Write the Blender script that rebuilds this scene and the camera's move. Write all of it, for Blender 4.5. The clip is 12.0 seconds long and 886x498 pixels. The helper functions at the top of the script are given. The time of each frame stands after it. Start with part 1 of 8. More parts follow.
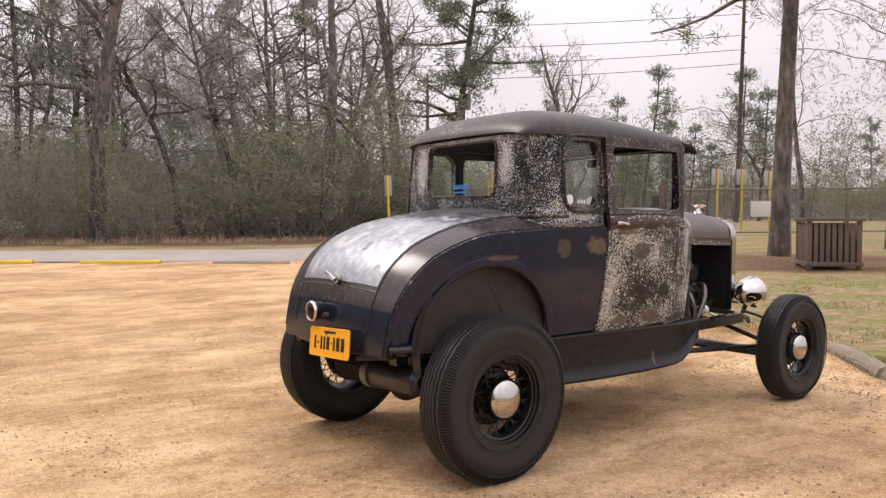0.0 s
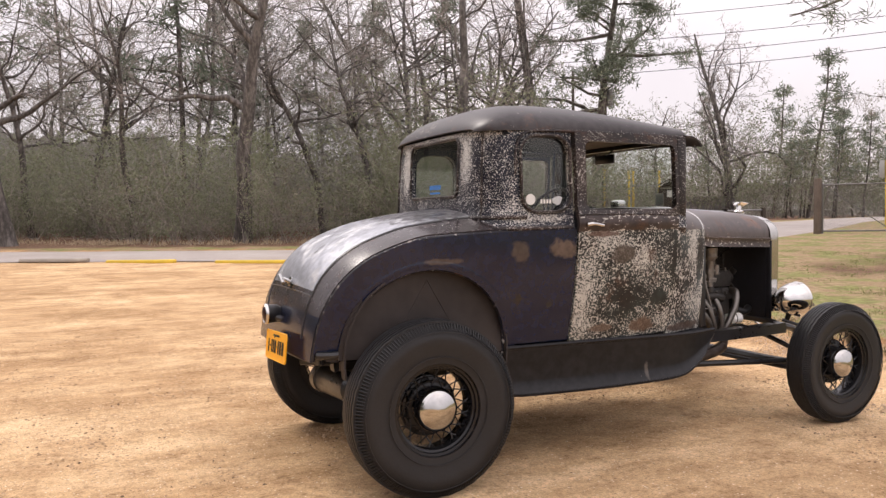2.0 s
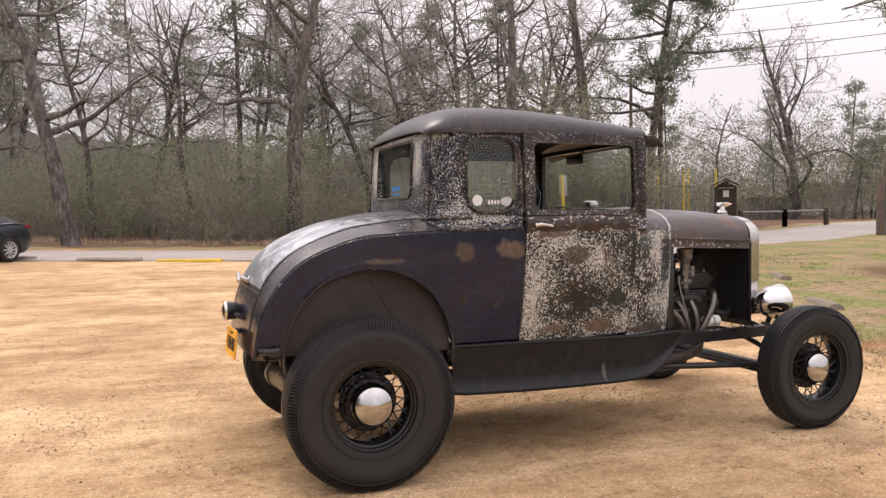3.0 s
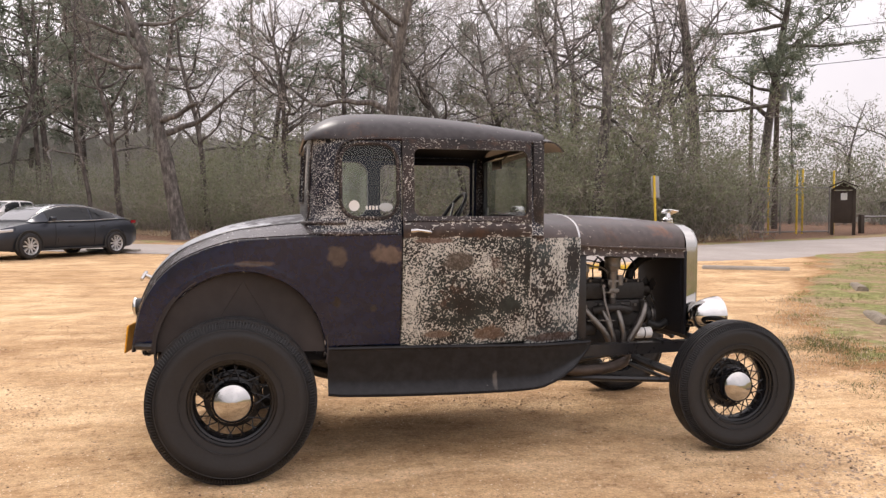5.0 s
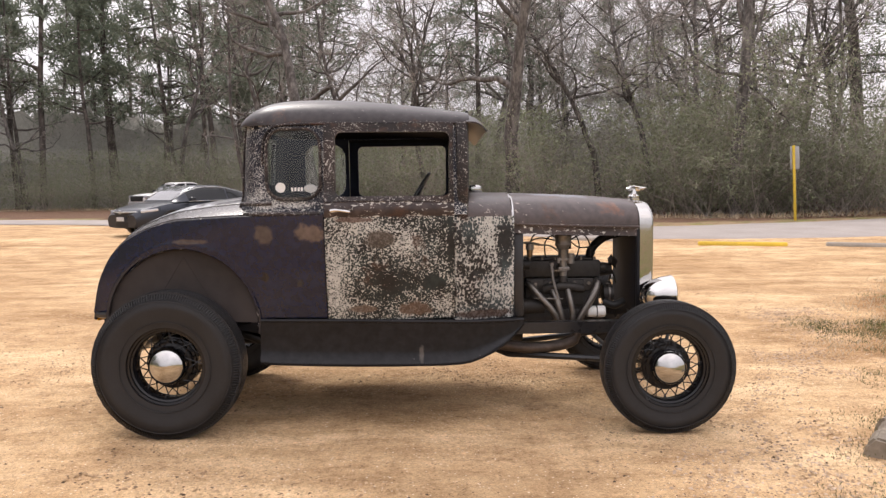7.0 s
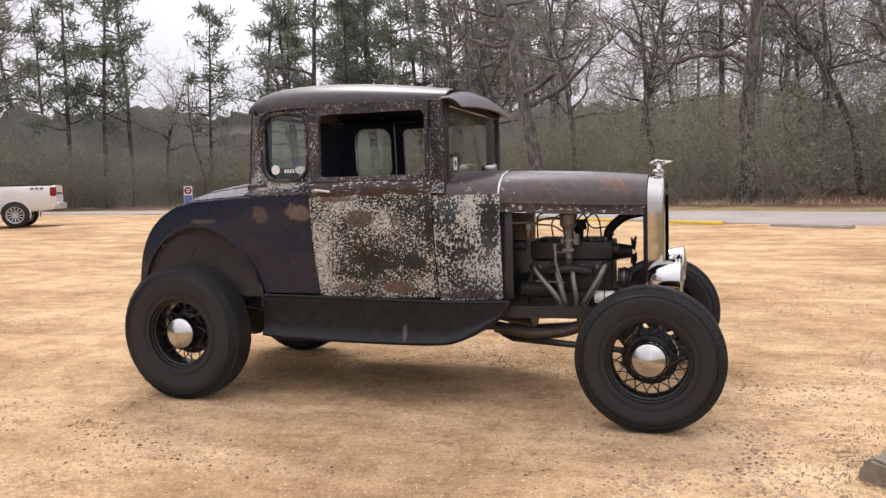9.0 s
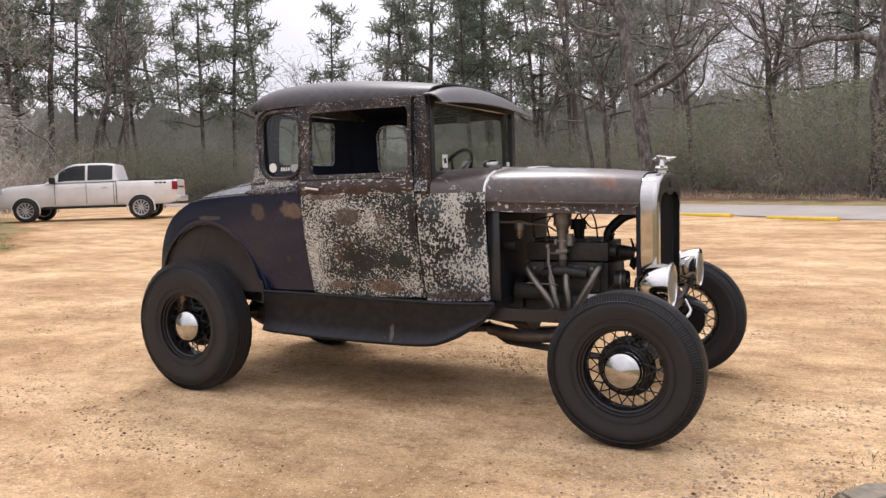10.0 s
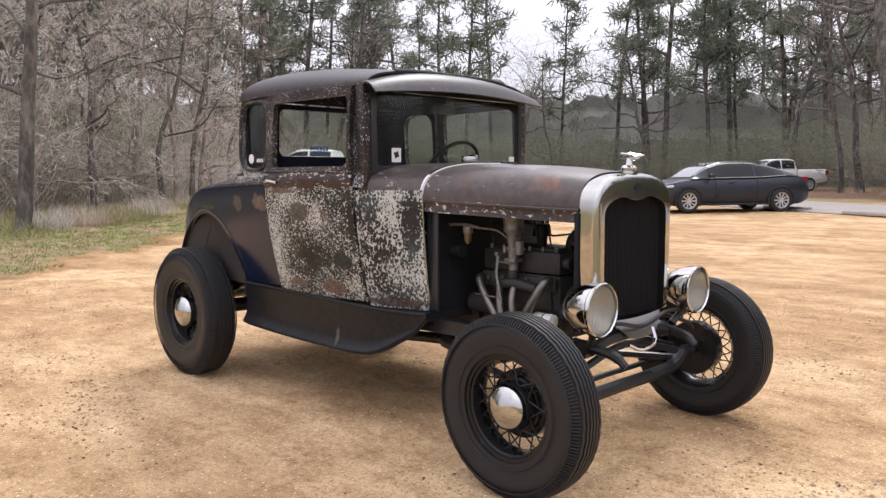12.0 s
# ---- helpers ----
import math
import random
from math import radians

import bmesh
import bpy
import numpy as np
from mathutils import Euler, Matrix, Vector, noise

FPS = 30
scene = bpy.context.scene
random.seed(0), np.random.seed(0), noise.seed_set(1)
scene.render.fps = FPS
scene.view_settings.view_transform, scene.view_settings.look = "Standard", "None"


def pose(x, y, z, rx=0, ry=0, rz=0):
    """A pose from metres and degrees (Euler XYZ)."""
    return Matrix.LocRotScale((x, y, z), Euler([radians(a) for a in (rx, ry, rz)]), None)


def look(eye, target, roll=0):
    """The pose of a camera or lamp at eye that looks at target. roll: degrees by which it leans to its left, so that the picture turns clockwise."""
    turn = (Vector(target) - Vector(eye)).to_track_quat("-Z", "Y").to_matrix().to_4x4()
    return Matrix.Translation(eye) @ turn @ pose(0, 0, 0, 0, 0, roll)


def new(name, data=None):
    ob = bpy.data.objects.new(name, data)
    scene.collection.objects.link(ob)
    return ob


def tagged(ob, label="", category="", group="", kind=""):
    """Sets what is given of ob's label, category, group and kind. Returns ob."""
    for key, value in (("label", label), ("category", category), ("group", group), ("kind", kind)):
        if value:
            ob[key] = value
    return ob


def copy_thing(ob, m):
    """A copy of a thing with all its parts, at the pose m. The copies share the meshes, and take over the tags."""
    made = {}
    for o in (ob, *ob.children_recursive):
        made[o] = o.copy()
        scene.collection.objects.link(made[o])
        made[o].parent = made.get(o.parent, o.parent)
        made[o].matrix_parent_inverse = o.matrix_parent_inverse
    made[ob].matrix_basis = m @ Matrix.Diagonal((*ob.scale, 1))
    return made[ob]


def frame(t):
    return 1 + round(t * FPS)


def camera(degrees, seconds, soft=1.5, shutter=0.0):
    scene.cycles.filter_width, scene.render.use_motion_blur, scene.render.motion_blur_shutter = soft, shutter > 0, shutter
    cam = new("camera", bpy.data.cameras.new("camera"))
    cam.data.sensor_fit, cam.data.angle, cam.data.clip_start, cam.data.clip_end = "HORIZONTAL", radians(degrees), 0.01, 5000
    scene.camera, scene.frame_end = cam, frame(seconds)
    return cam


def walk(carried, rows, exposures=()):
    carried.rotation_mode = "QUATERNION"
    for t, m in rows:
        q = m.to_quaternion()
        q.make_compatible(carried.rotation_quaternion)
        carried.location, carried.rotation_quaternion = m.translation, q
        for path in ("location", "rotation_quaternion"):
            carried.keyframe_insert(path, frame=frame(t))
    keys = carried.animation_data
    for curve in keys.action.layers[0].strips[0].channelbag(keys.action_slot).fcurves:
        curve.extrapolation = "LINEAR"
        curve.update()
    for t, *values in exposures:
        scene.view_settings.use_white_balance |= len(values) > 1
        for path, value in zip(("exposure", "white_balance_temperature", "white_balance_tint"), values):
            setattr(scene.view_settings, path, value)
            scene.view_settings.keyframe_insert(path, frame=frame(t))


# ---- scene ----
cam = camera(59.9, 12.0, soft=1.4)
METRES, TILT, LEAN, TURN = 7.86, -1.19, 1.715, -37.62
START = (-2.361, -3.359, 1.238)
ROWS = [
    (0.0, 0.0, 0.0, 0.0, 0.03, -1.31, -1.5),
    (0.5, 0.0225, 0.0129, 0.0052, 2.23, 0.15, -1.57),
    (1.0, 0.0586, 0.016, 0.0029, 4.74, 0.06, -0.7),
    (1.5, 0.0905, 0.0258, 0.0002, 7.89, -1.01, -0.67),
    (2.0, 0.1261, 0.0303, 0.0049, 11.67, -1.62, -1.16),
    (2.5, 0.1637, 0.0274, 0.0074, 14.31, -1.76, -1.32),
    (3.0, 0.1969, 0.0392, 0.0064, 16.26, -1.68, -1.24),
    (3.5, 0.2327, 0.0506, 0.008, 17.74, -1.48, -0.92),
    (5.5, 0.3782, 0.1029, 0.0166, 27.84, -2.5, -2.17),
    (6.0, 0.4124, 0.1182, 0.0164, 30.14, -3.27, -1.82),
    (6.5, 0.445, 0.1376, 0.0212, 33.27, -3.75, -1.7),
    (7.0, 0.4858, 0.1539, 0.0223, 36.91, -4.16, -1.43),
    (9.0, 0.6121, 0.2962, 0.0179, 56.1, -5.26, -0.28),
    (9.5, 0.6268, 0.3391, 0.0222, 60.68, -5.53, -0.24),
    (10.0, 0.6469, 0.3824, 0.0217, 65.18, -5.84, -0.11),
    (10.5, 0.652, 0.4311, 0.02, 69.83, -6.19, -0.09),
    (11.0, 0.6526, 0.4821, 0.0238, 74.38, -6.57, 0.06),
    (11.5, 0.6599, 0.5313, 0.0271, 80.33, -6.84, -0.78),
    (12.0, 0.6534, 0.5769, 0.0278, 83.12, -6.87, -1.12),
]
walk(cam, [(t, pose(*START, TILT, LEAN, TURN) @ pose(METRES * x, METRES * y, METRES * z, 90 + pitch, roll, yaw)) for t, x, y, z, yaw, pitch, roll in ROWS],
     ((0.0, 0.09, 6700, 15), (2.0, 0.18, 6690, 14.8), (3.5, 0.17, 6680, 14.5), (7.0, 0.24, 6550, 12.5), (9.5, 0.13, 6300, 12), (12.0, 0.24, 6150, 11.5)))

# world, sun, exposure: a bright overcast day
world = bpy.data.worlds.new("overcast_sky")
scene.world = world
world.use_nodes = True
wn, wl = world.node_tree.nodes, world.node_tree.links
wn.clear()
w_sky = wn.new("ShaderNodeTexSky")
w_sky.sky_type, w_sky.sun_disc = "NISHITA", False
w_sky.sun_elevation, w_sky.sun_rotation = radians(46), radians(150)
w_cloud = wn.new("ShaderNodeTexNoise")
w_cloud.inputs["Scale"].default_value, w_cloud.inputs["Detail"].default_value = 3.0, 5.0
w_coord = wn.new("ShaderNodeTexCoord")
w_ramp = wn.new("ShaderNodeValToRGB")
w_ramp.color_ramp.elements[0].position, w_ramp.color_ramp.elements[0].color = 0.3, (7.6, 7.2, 7.5, 1)
w_ramp.color_ramp.elements[1].position, w_ramp.color_ramp.elements[1].color = 0.7, (9.6, 9.1, 9.3, 1)
w_mix = wn.new("ShaderNodeMix")
w_mix.data_type = "RGBA"
w_mix.inputs[0].default_value = 0.9
w_bg, w_out = wn.new("ShaderNodeBackground"), wn.new("ShaderNodeOutputWorld")
w_bg.inputs["Strength"].default_value = 0.1
wl.new(w_coord.outputs["Generated"], w_cloud.inputs["Vector"])
wl.new(w_cloud.outputs["Fac"], w_ramp.inputs["Fac"])
wl.new(w_sky.outputs["Color"], w_mix.inputs[6])
wl.new(w_ramp.outputs["Color"], w_mix.inputs[7])
w_split, w_lift, w_gain = wn.new("ShaderNodeSeparateXYZ"), wn.new("ShaderNodeMapRange"), wn.new("ShaderNodeVectorMath")
w_lift.inputs["From Min"].default_value, w_lift.inputs["From Max"].default_value = 0.0, 1.0
w_lift.inputs["To Min"].default_value, w_lift.inputs["To Max"].default_value = 0.86, 2.3   # an overcast sky is brightest overhead
w_gain.operation = "SCALE"
wl.new(w_coord.outputs["Generated"], w_split.inputs["Vector"])
wl.new(w_split.outputs["Z"], w_lift.inputs["Value"])
wl.new(w_mix.outputs[2], w_gain.inputs[0])
wl.new(w_lift.outputs["Result"], w_gain.inputs["Scale"])
wl.new(w_gain.outputs["Vector"], w_bg.inputs["Color"])
wl.new(w_bg.outputs["Background"], w_out.inputs["Surface"])

sun_data = bpy.data.lights.new("sun", "SUN")
sun_data.energy, sun_data.angle, sun_data.color = 1.4, radians(16), (1.0, 0.95, 0.88)
sun = new("sun", sun_data)
sun.matrix_world = look((-6, 12, 16), (0, 0, 0))

# ---- materials ----
def mat(name):
    m = bpy.data.materials.new(name)
    m.use_nodes = True
    return m, m.node_tree.nodes, m.node_tree.links, m.node_tree.nodes["Principled BSDF"]


def tex(n, l, scale, detail=4.0, rough=0.55, kind="ShaderNodeTexNoise", coord="Object", stretch=(1, 1, 1), offset=(0, 0, 0)):
    """A noise texture in object space, in features per metre."""
    c, mp, t = n.new("ShaderNodeTexCoord"), n.new("ShaderNodeMapping"), n.new(kind)
    mp.inputs["Scale"].default_value, mp.inputs["Location"].default_value = stretch, offset
    t.inputs["Scale"].default_value = scale
    if kind == "ShaderNodeTexNoise":
        t.inputs["Detail"].default_value, t.inputs["Roughness"].default_value = detail, rough
    l.new(c.outputs[coord], mp.inputs["Vector"])
    l.new(mp.outputs["Vector"], t.inputs["Vector"])
    return t


def ramp(n, l, src, stops):
    r = n.new("ShaderNodeValToRGB")
    el = r.color_ramp.elements
    while len(el) < len(stops):
        el.new(0.5)
    for e, (p, c) in zip(el, stops):
        e.position = p
        e.color = (c, c, c, 1) if isinstance(c, (int, float)) else (*c, 1)
    l.new(src, r.inputs["Fac"])
    return r.outputs["Color"]


def mixc(n, l, fac, a, b, blend="MIX"):
    m = n.new("ShaderNodeMix")
    m.data_type, m.blend_type = "RGBA", blend
    for sock, v in ((m.inputs[0], fac), (m.inputs[6], a), (m.inputs[7], b)):
        if isinstance(v, (int, float)):
            sock.default_value = v
        elif isinstance(v, tuple):
            sock.default_value = (*v, 1)
        else:
            l.new(v, sock)
    return m.outputs[2]


def maths(n, l, op, a, b=0.0, clamp=False):
    m = n.new("ShaderNodeMath")
    m.operation, m.use_clamp = op, clamp
    for sock, v in zip(m.inputs, (a, b)):
        if isinstance(v, (int, float)):
            sock.default_value = v
        else:
            l.new(v, sock)
    return m.outputs[0]


def bump(n, l, p, height, strength=0.3, distance=0.01):
    b = n.new("ShaderNodeBump")
    b.inputs["Strength"].default_value, b.inputs["Distance"].default_value = strength, distance
    l.new(height, b.inputs["Height"])
    l.new(b.outputs["Normal"], p.inputs["Normal"])


def blob(n, l, centre, radii, edge=0.35, rag=0.35, scale=18):
    """A mask, 1 inside a ragged ellipsoid in object space."""
    c, mp = n.new("ShaderNodeTexCoord"), n.new("ShaderNodeMapping")
    mp.vector_type = "TEXTURE"
    mp.inputs["Location"].default_value, mp.inputs["Scale"].default_value = centre, radii
    l.new(c.outputs["Object"], mp.inputs["Vector"])
    ln = n.new("ShaderNodeVectorMath")
    ln.operation = "LENGTH"
    l.new(mp.outputs["Vector"], ln.inputs[0])
    nz = tex(n, l, scale, 3)
    d = maths(n, l, "ADD", ln.outputs["Value"], maths(n, l, "MULTIPLY", maths(n, l, "SUBTRACT", nz.outputs["Fac"], 0.5), rag * 4))
    return ramp(n, l, d, [(max(0.0, 1 - edge), 1.0), (1.0, 0.0)])


def plain(name, base, rough=0.5, metal=0.0, grain=40.0, vary=0.25, bumpy=0.0, coat=0.0, spec=0.3):
    """A surface with grain at two scales."""
    m, n, l, p = mat(name)
    a, b = tex(n, l, grain, 5), tex(n, l, grain * 0.08, 3)
    f = mixc(n, l, 0.5, a.outputs["Fac"], b.outputs["Fac"])
    dark, light = tuple(c * (1 - vary) for c in base), tuple(min(1, c * (1 + vary)) for c in base)
    l.new(ramp(n, l, f, [(0.3, dark), (0.7, light)]), p.inputs["Base Color"])
    l.new(ramp(n, l, f, [(0.3, max(0.02, rough - 0.08)), (0.7, min(1, rough + 0.08))]), p.inputs["Roughness"])
    p.inputs["Metallic"].default_value = metal
    p.inputs["Coat Weight"].default_value = coat
    p.inputs["Specular IOR Level"].default_value = spec
    if bumpy:
        bump(n, l, p, a.outputs["Fac"], bumpy)
    return m


def chrome(name, tone=0.75, rough=0.07):
    m, n, l, p = mat(name)
    t = tex(n, l, 7, 3)
    l.new(ramp(n, l, t.outputs["Fac"], [(0.35, (tone * 0.92, tone * 0.9, tone * 0.86)), (0.65, (tone, tone * 0.99, tone * 0.97))]), p.inputs["Base Color"])
    l.new(ramp(n, l, t.outputs["Fac"], [(0.4, rough), (0.75, rough * 1.5)]), p.inputs["Roughness"])
    p.inputs["Metallic"].default_value = 1.0
    return m


def glass(name, tint=(0.9, 0.95, 0.92), rough=0.02):
    m, n, l, p = mat(name)
    p.inputs["Base Color"].default_value = (*tint, 1)
    p.inputs["Roughness"].default_value = rough
    p.inputs["Transmission Weight"].default_value = 1.0
    p.inputs["IOR"].default_value = 1.42
    return m


def panel_paint(name, cover, speck, blobs=(), paint=(0.005, 0.006, 0.011), gloss=0.35, scale=70, white=(0.5, 0.48, 0.44), streak=(1, 1, 1), rusty=0.5, fields=(), detail=6.0, spec=0.5, metal=0.0, relief=0.12):
    """Old dark paint with pale primer breaking through in specks, and rust. cover: how much of the pale shows, speck: contrast."""
    m, n, l, p = mat(name)
    fine = tex(n, l, scale, detail, 0.6, stretch=streak)
    big = tex(n, l, 3.2, 4, 0.6, offset=(3, 1, 2))
    mid = tex(n, l, 14, 4, 0.6, offset=(7, 0, 1), stretch=streak)
    v = maths(n, l, "ADD", maths(n, l, "MULTIPLY", fine.outputs["Fac"], 1.0), maths(n, l, "MULTIPLY", maths(n, l, "SUBTRACT", big.outputs["Fac"], 0.5), speck))
    v = maths(n, l, "ADD", v, maths(n, l, "MULTIPLY", maths(n, l, "SUBTRACT", mid.outputs["Fac"], 0.5), speck * 0.6))
    for centre, radii, amount in fields:
        soft = blob(n, l, centre, radii, 0.9, 0.12, 8)
        v = maths(n, l, "ADD", v, maths(n, l, "MULTIPLY", soft, amount))
    p.inputs["Specular IOR Level"].default_value, p.inputs["Metallic"].default_value = spec, metal
    pale = ramp(n, l, v, [(cover - 0.012, 0.0), (cover + 0.02, 1.0)])
    tone = tex(n, l, 25, 3, offset=(1, 5, 2))
    body = ramp(n, l, tone.outputs["Fac"], [(0.3, paint), (0.7, tuple(c * 1.7 + 0.003 for c in paint))])
    chalk = ramp(n, l, tone.outputs["Fac"], [(0.3, tuple(c * 0.62 for c in white)), (0.7, white)])
    col = mixc(n, l, pale, body, chalk)
    rn = tex(n, l, 5.5, 6, 0.65, offset=(9, 4, 6))
    rust_f = ramp(n, l, rn.outputs["Fac"], [(0.62 - 0.14 * rusty, 0.0), (0.72 - 0.14 * rusty, 1.0)])
    rust_f = maths(n, l, "MULTIPLY", rust_f, 0.75)
    rust_c = ramp(n, l, fine.outputs["Fac"], [(0.35, (0.035, 0.018, 0.012)), (0.55, (0.11, 0.05, 0.028)), (0.7, (0.2, 0.13, 0.09))])
    if rusty > 0:
        col = mixc(n, l, rust_f, col, rust_c)
    for centre, radii, colour in blobs:
        bl = blob(n, l, centre, radii)
        warm = ramp(n, l, tone.outputs["Fac"], [(0.3, tuple(c * 0.6 for c in colour)), (0.7, colour)])
        col = mixc(n, l, maths(n, l, "MULTIPLY", bl, 0.92), col, warm)
    l.new(col, p.inputs["Base Color"])
    rg = mixc(n, l, pale, (gloss, gloss, gloss), (0.75, 0.75, 0.75))
    rg = mixc(n, l, maths(n, l, "MULTIPLY", tone.outputs["Fac"], 0.35), rg, (min(1.0, gloss + 0.25),) * 3)
    l.new(rg, p.inputs["Roughness"])
    bump(n, l, p, v, relief, 0.004)
    return m

def flaked(name, cover, dark, white, fields=(), blobs=(), cell=78.0, stretch=(1, 1, 1), gloss=0.45, tint=(0.02, 0.026, 0.028), rusty=0.5, rag=0.55, spec=0.35):
    """Crazed old paint: dark spots left standing in a pale undercoat, or pale flecks in dark paint where cover is high."""
    m, n, l, p = mat(name)
    warp, fine = tex(n, l, 38, 2, offset=(2, 6, 1)), tex(n, l, 210, 3, 0.6, stretch=stretch)
    mid, big = tex(n, l, 17, 4, 0.65, offset=(7, 0, 1), stretch=stretch), tex(n, l, 4.2, 4, 0.6, offset=(3, 1, 2))
    c, mp, sh, ad, vo = (n.new(k) for k in ("ShaderNodeTexCoord", "ShaderNodeMapping", "ShaderNodeVectorMath", "ShaderNodeVectorMath", "ShaderNodeTexVoronoi"))
    mp.inputs["Scale"].default_value = stretch
    sh.operation, sh.inputs["Scale"].default_value = "SCALE", 0.022
    l.new(c.outputs["Object"], mp.inputs["Vector"])
    l.new(warp.outputs["Color"], sh.inputs[0])
    l.new(mp.outputs["Vector"], ad.inputs[0])
    l.new(sh.outputs["Vector"], ad.inputs[1])
    l.new(ad.outputs["Vector"], vo.inputs["Vector"])
    vo.inputs["Scale"].default_value = cell
    v = vo.outputs["Distance"]
    for t, k in ((fine, rag), (mid, 0.5), (big, 0.55)):
        v = maths(n, l, "ADD", v, maths(n, l, "MULTIPLY", maths(n, l, "SUBTRACT", t.outputs["Fac"], 0.5), k))
    for centre, radii, amount in fields:
        v = maths(n, l, "ADD", v, maths(n, l, "MULTIPLY", blob(n, l, centre, radii, 0.75, 0.12, 11), amount))
    pale = ramp(n, l, v, [(cover - 0.02, 0.0), (cover + 0.025, 1.0)])
    tone = tex(n, l, 30, 4, offset=(1, 5, 2))
    hue = ramp(n, l, big.outputs["Fac"], [(0.4, dark), (0.56, tint)])
    body = mixc(n, l, 1.0, hue, ramp(n, l, tone.outputs["Fac"], [(0.3, 0.6), (0.7, 1.45)]), "MULTIPLY")
    chalk = ramp(n, l, tone.outputs["Fac"], [(0.3, tuple(q * 0.66 for q in white)), (0.65, white)])
    col = mixc(n, l, pale, body, chalk)
    if rusty:
        rn = tex(n, l, 7.0, 6, 0.68, offset=(9, 4, 6))
        rc = ramp(n, l, fine.outputs["Fac"], [(0.35, (0.030, 0.017, 0.012)), (0.6, (0.095, 0.048, 0.030))])
        col = mixc(n, l, maths(n, l, "MULTIPLY", ramp(n, l, rn.outputs["Fac"], [(0.64 - 0.12 * rusty, 0.0), (0.72 - 0.12 * rusty, 1.0)]), 0.7), col, rc)
    for centre, radii, colour in blobs:
        warm = ramp(n, l, tone.outputs["Fac"], [(0.3, tuple(q * 0.6 for q in colour)), (0.7, colour)])
        col = mixc(n, l, maths(n, l, "MULTIPLY", blob(n, l, centre, radii, 0.3, 0.3, 24), 0.85), col, warm)
    l.new(col, p.inputs["Base Color"])
    l.new(mixc(n, l, pale, (gloss,) * 3, (0.78,) * 3), p.inputs["Roughness"])
    p.inputs["Specular IOR Level"].default_value = spec
    bump(n, l, p, pale, 0.25, 0.0015)
    return m


# ---- building helpers ----
def pchip(xs, ys):
    """A smooth curve through a few given stations."""
    xs, ys = np.array(xs, float), np.array(ys, float)
    h, d = np.diff(xs), np.diff(ys) / np.diff(xs)
    s = np.zeros(len(xs))
    for i in range(1, len(xs) - 1):
        if d[i - 1] * d[i] > 0:
            w1, w2 = 2 * h[i] + h[i - 1], h[i] + 2 * h[i - 1]
            s[i] = (w1 + w2) / (w1 / d[i - 1] + w2 / d[i])
    s[0], s[-1] = d[0], d[-1]

    def f(x):
        x = min(max(x, xs[0]), xs[-1])
        i = min(int(np.searchsorted(xs, x, "right")) - 1, len(h) - 1)
        t = (x - xs[i]) / h[i]
        return float((2 * t**3 - 3 * t**2 + 1) * ys[i] + (t**3 - 2 * t**2 + t) * h[i] * s[i] + (3 * t**2 - 2 * t**3) * ys[i + 1] + (t**3 - t**2) * h[i] * s[i + 1])

    return f


def sharpen(bm, degrees=38):
    lim = radians(degrees)
    for f in bm.faces:
        f.smooth = True
    for e in bm.edges:
        if len(e.link_faces) != 2 or e.calc_face_angle(0) > lim:
            e.smooth = False


def part(name, bm, material, parent=None, label="", angle=38):
    """Links a bmesh as one mesh object under a thing or a part."""
    me = bpy.data.meshes.new(name)
    bmesh.ops.recalc_face_normals(bm, faces=bm.faces[:])
    sharpen(bm, angle)
    bm.to_mesh(me)
    bm.free()
    me.materials.append(material)
    ob = new(name, me)
    ob.parent = parent
    if label:
        ob["label"] = label
    return ob


def share(name, src, parent, m=None):
    """Another piece on the mesh of an alike one."""
    ob = new(name, src.data)
    ob.parent = parent
    if m is not None:
        ob.matrix_basis = m
    return ob


def thing(name, label, category, m=None, group="", kind=""):
    ob = new(name)
    ob.empty_display_size = 0.2
    if m is not None:
        ob.matrix_basis = m
    return tagged(ob, label, category, group, kind)


def sheet(fn, us, vs, close_u=False):
    """A surface of quads through fn(u, v)."""
    bm = bmesh.new()
    rows = [[bm.verts.new(fn(u, v)) for v in vs] for u in us]
    if close_u:
        rows.append(rows[0])
    for a, b in zip(rows, rows[1:]):
        for i in range(len(vs) - 1):
            bm.faces.new((a[i], b[i], b[i + 1], a[i + 1]))
    return bm


def thick(bm, t):
    bmesh.ops.remove_doubles(bm, verts=bm.verts[:], dist=1e-5)
    bmesh.ops.recalc_face_normals(bm, faces=bm.faces[:])
    bmesh.ops.solidify(bm, geom=bm.faces[:] + bm.edges[:] + bm.verts[:], thickness=t)
    return bm


def join(*bms):
    out = bms[0]
    for b in bms[1:]:
        me = bpy.data.meshes.new("tmp")
        b.to_mesh(me)
        b.free()
        out.from_mesh(me)
        bpy.data.meshes.remove(me)
    return out


def box(x0, x1, y0, y1, z0, z1, bevel=0.0, seg=2):
    bm = bmesh.new()
    bmesh.ops.create_cube(bm, size=1.0)
    for v in bm.verts:
        v.co = Vector(((x0 + x1) / 2 + v.co.x * (x1 - x0), (y0 + y1) / 2 + v.co.y * (y1 - y0), (z0 + z1) / 2 + v.co.z * (z1 - z0)))
    if bevel:
        bmesh.ops.bevel(bm, geom=bm.edges[:], offset=bevel, segments=seg, affect="EDGES", profile=0.5)
    return bm


def moved(bm, m):
    bmesh.ops.transform(bm, matrix=m, verts=bm.verts[:])
    return bm


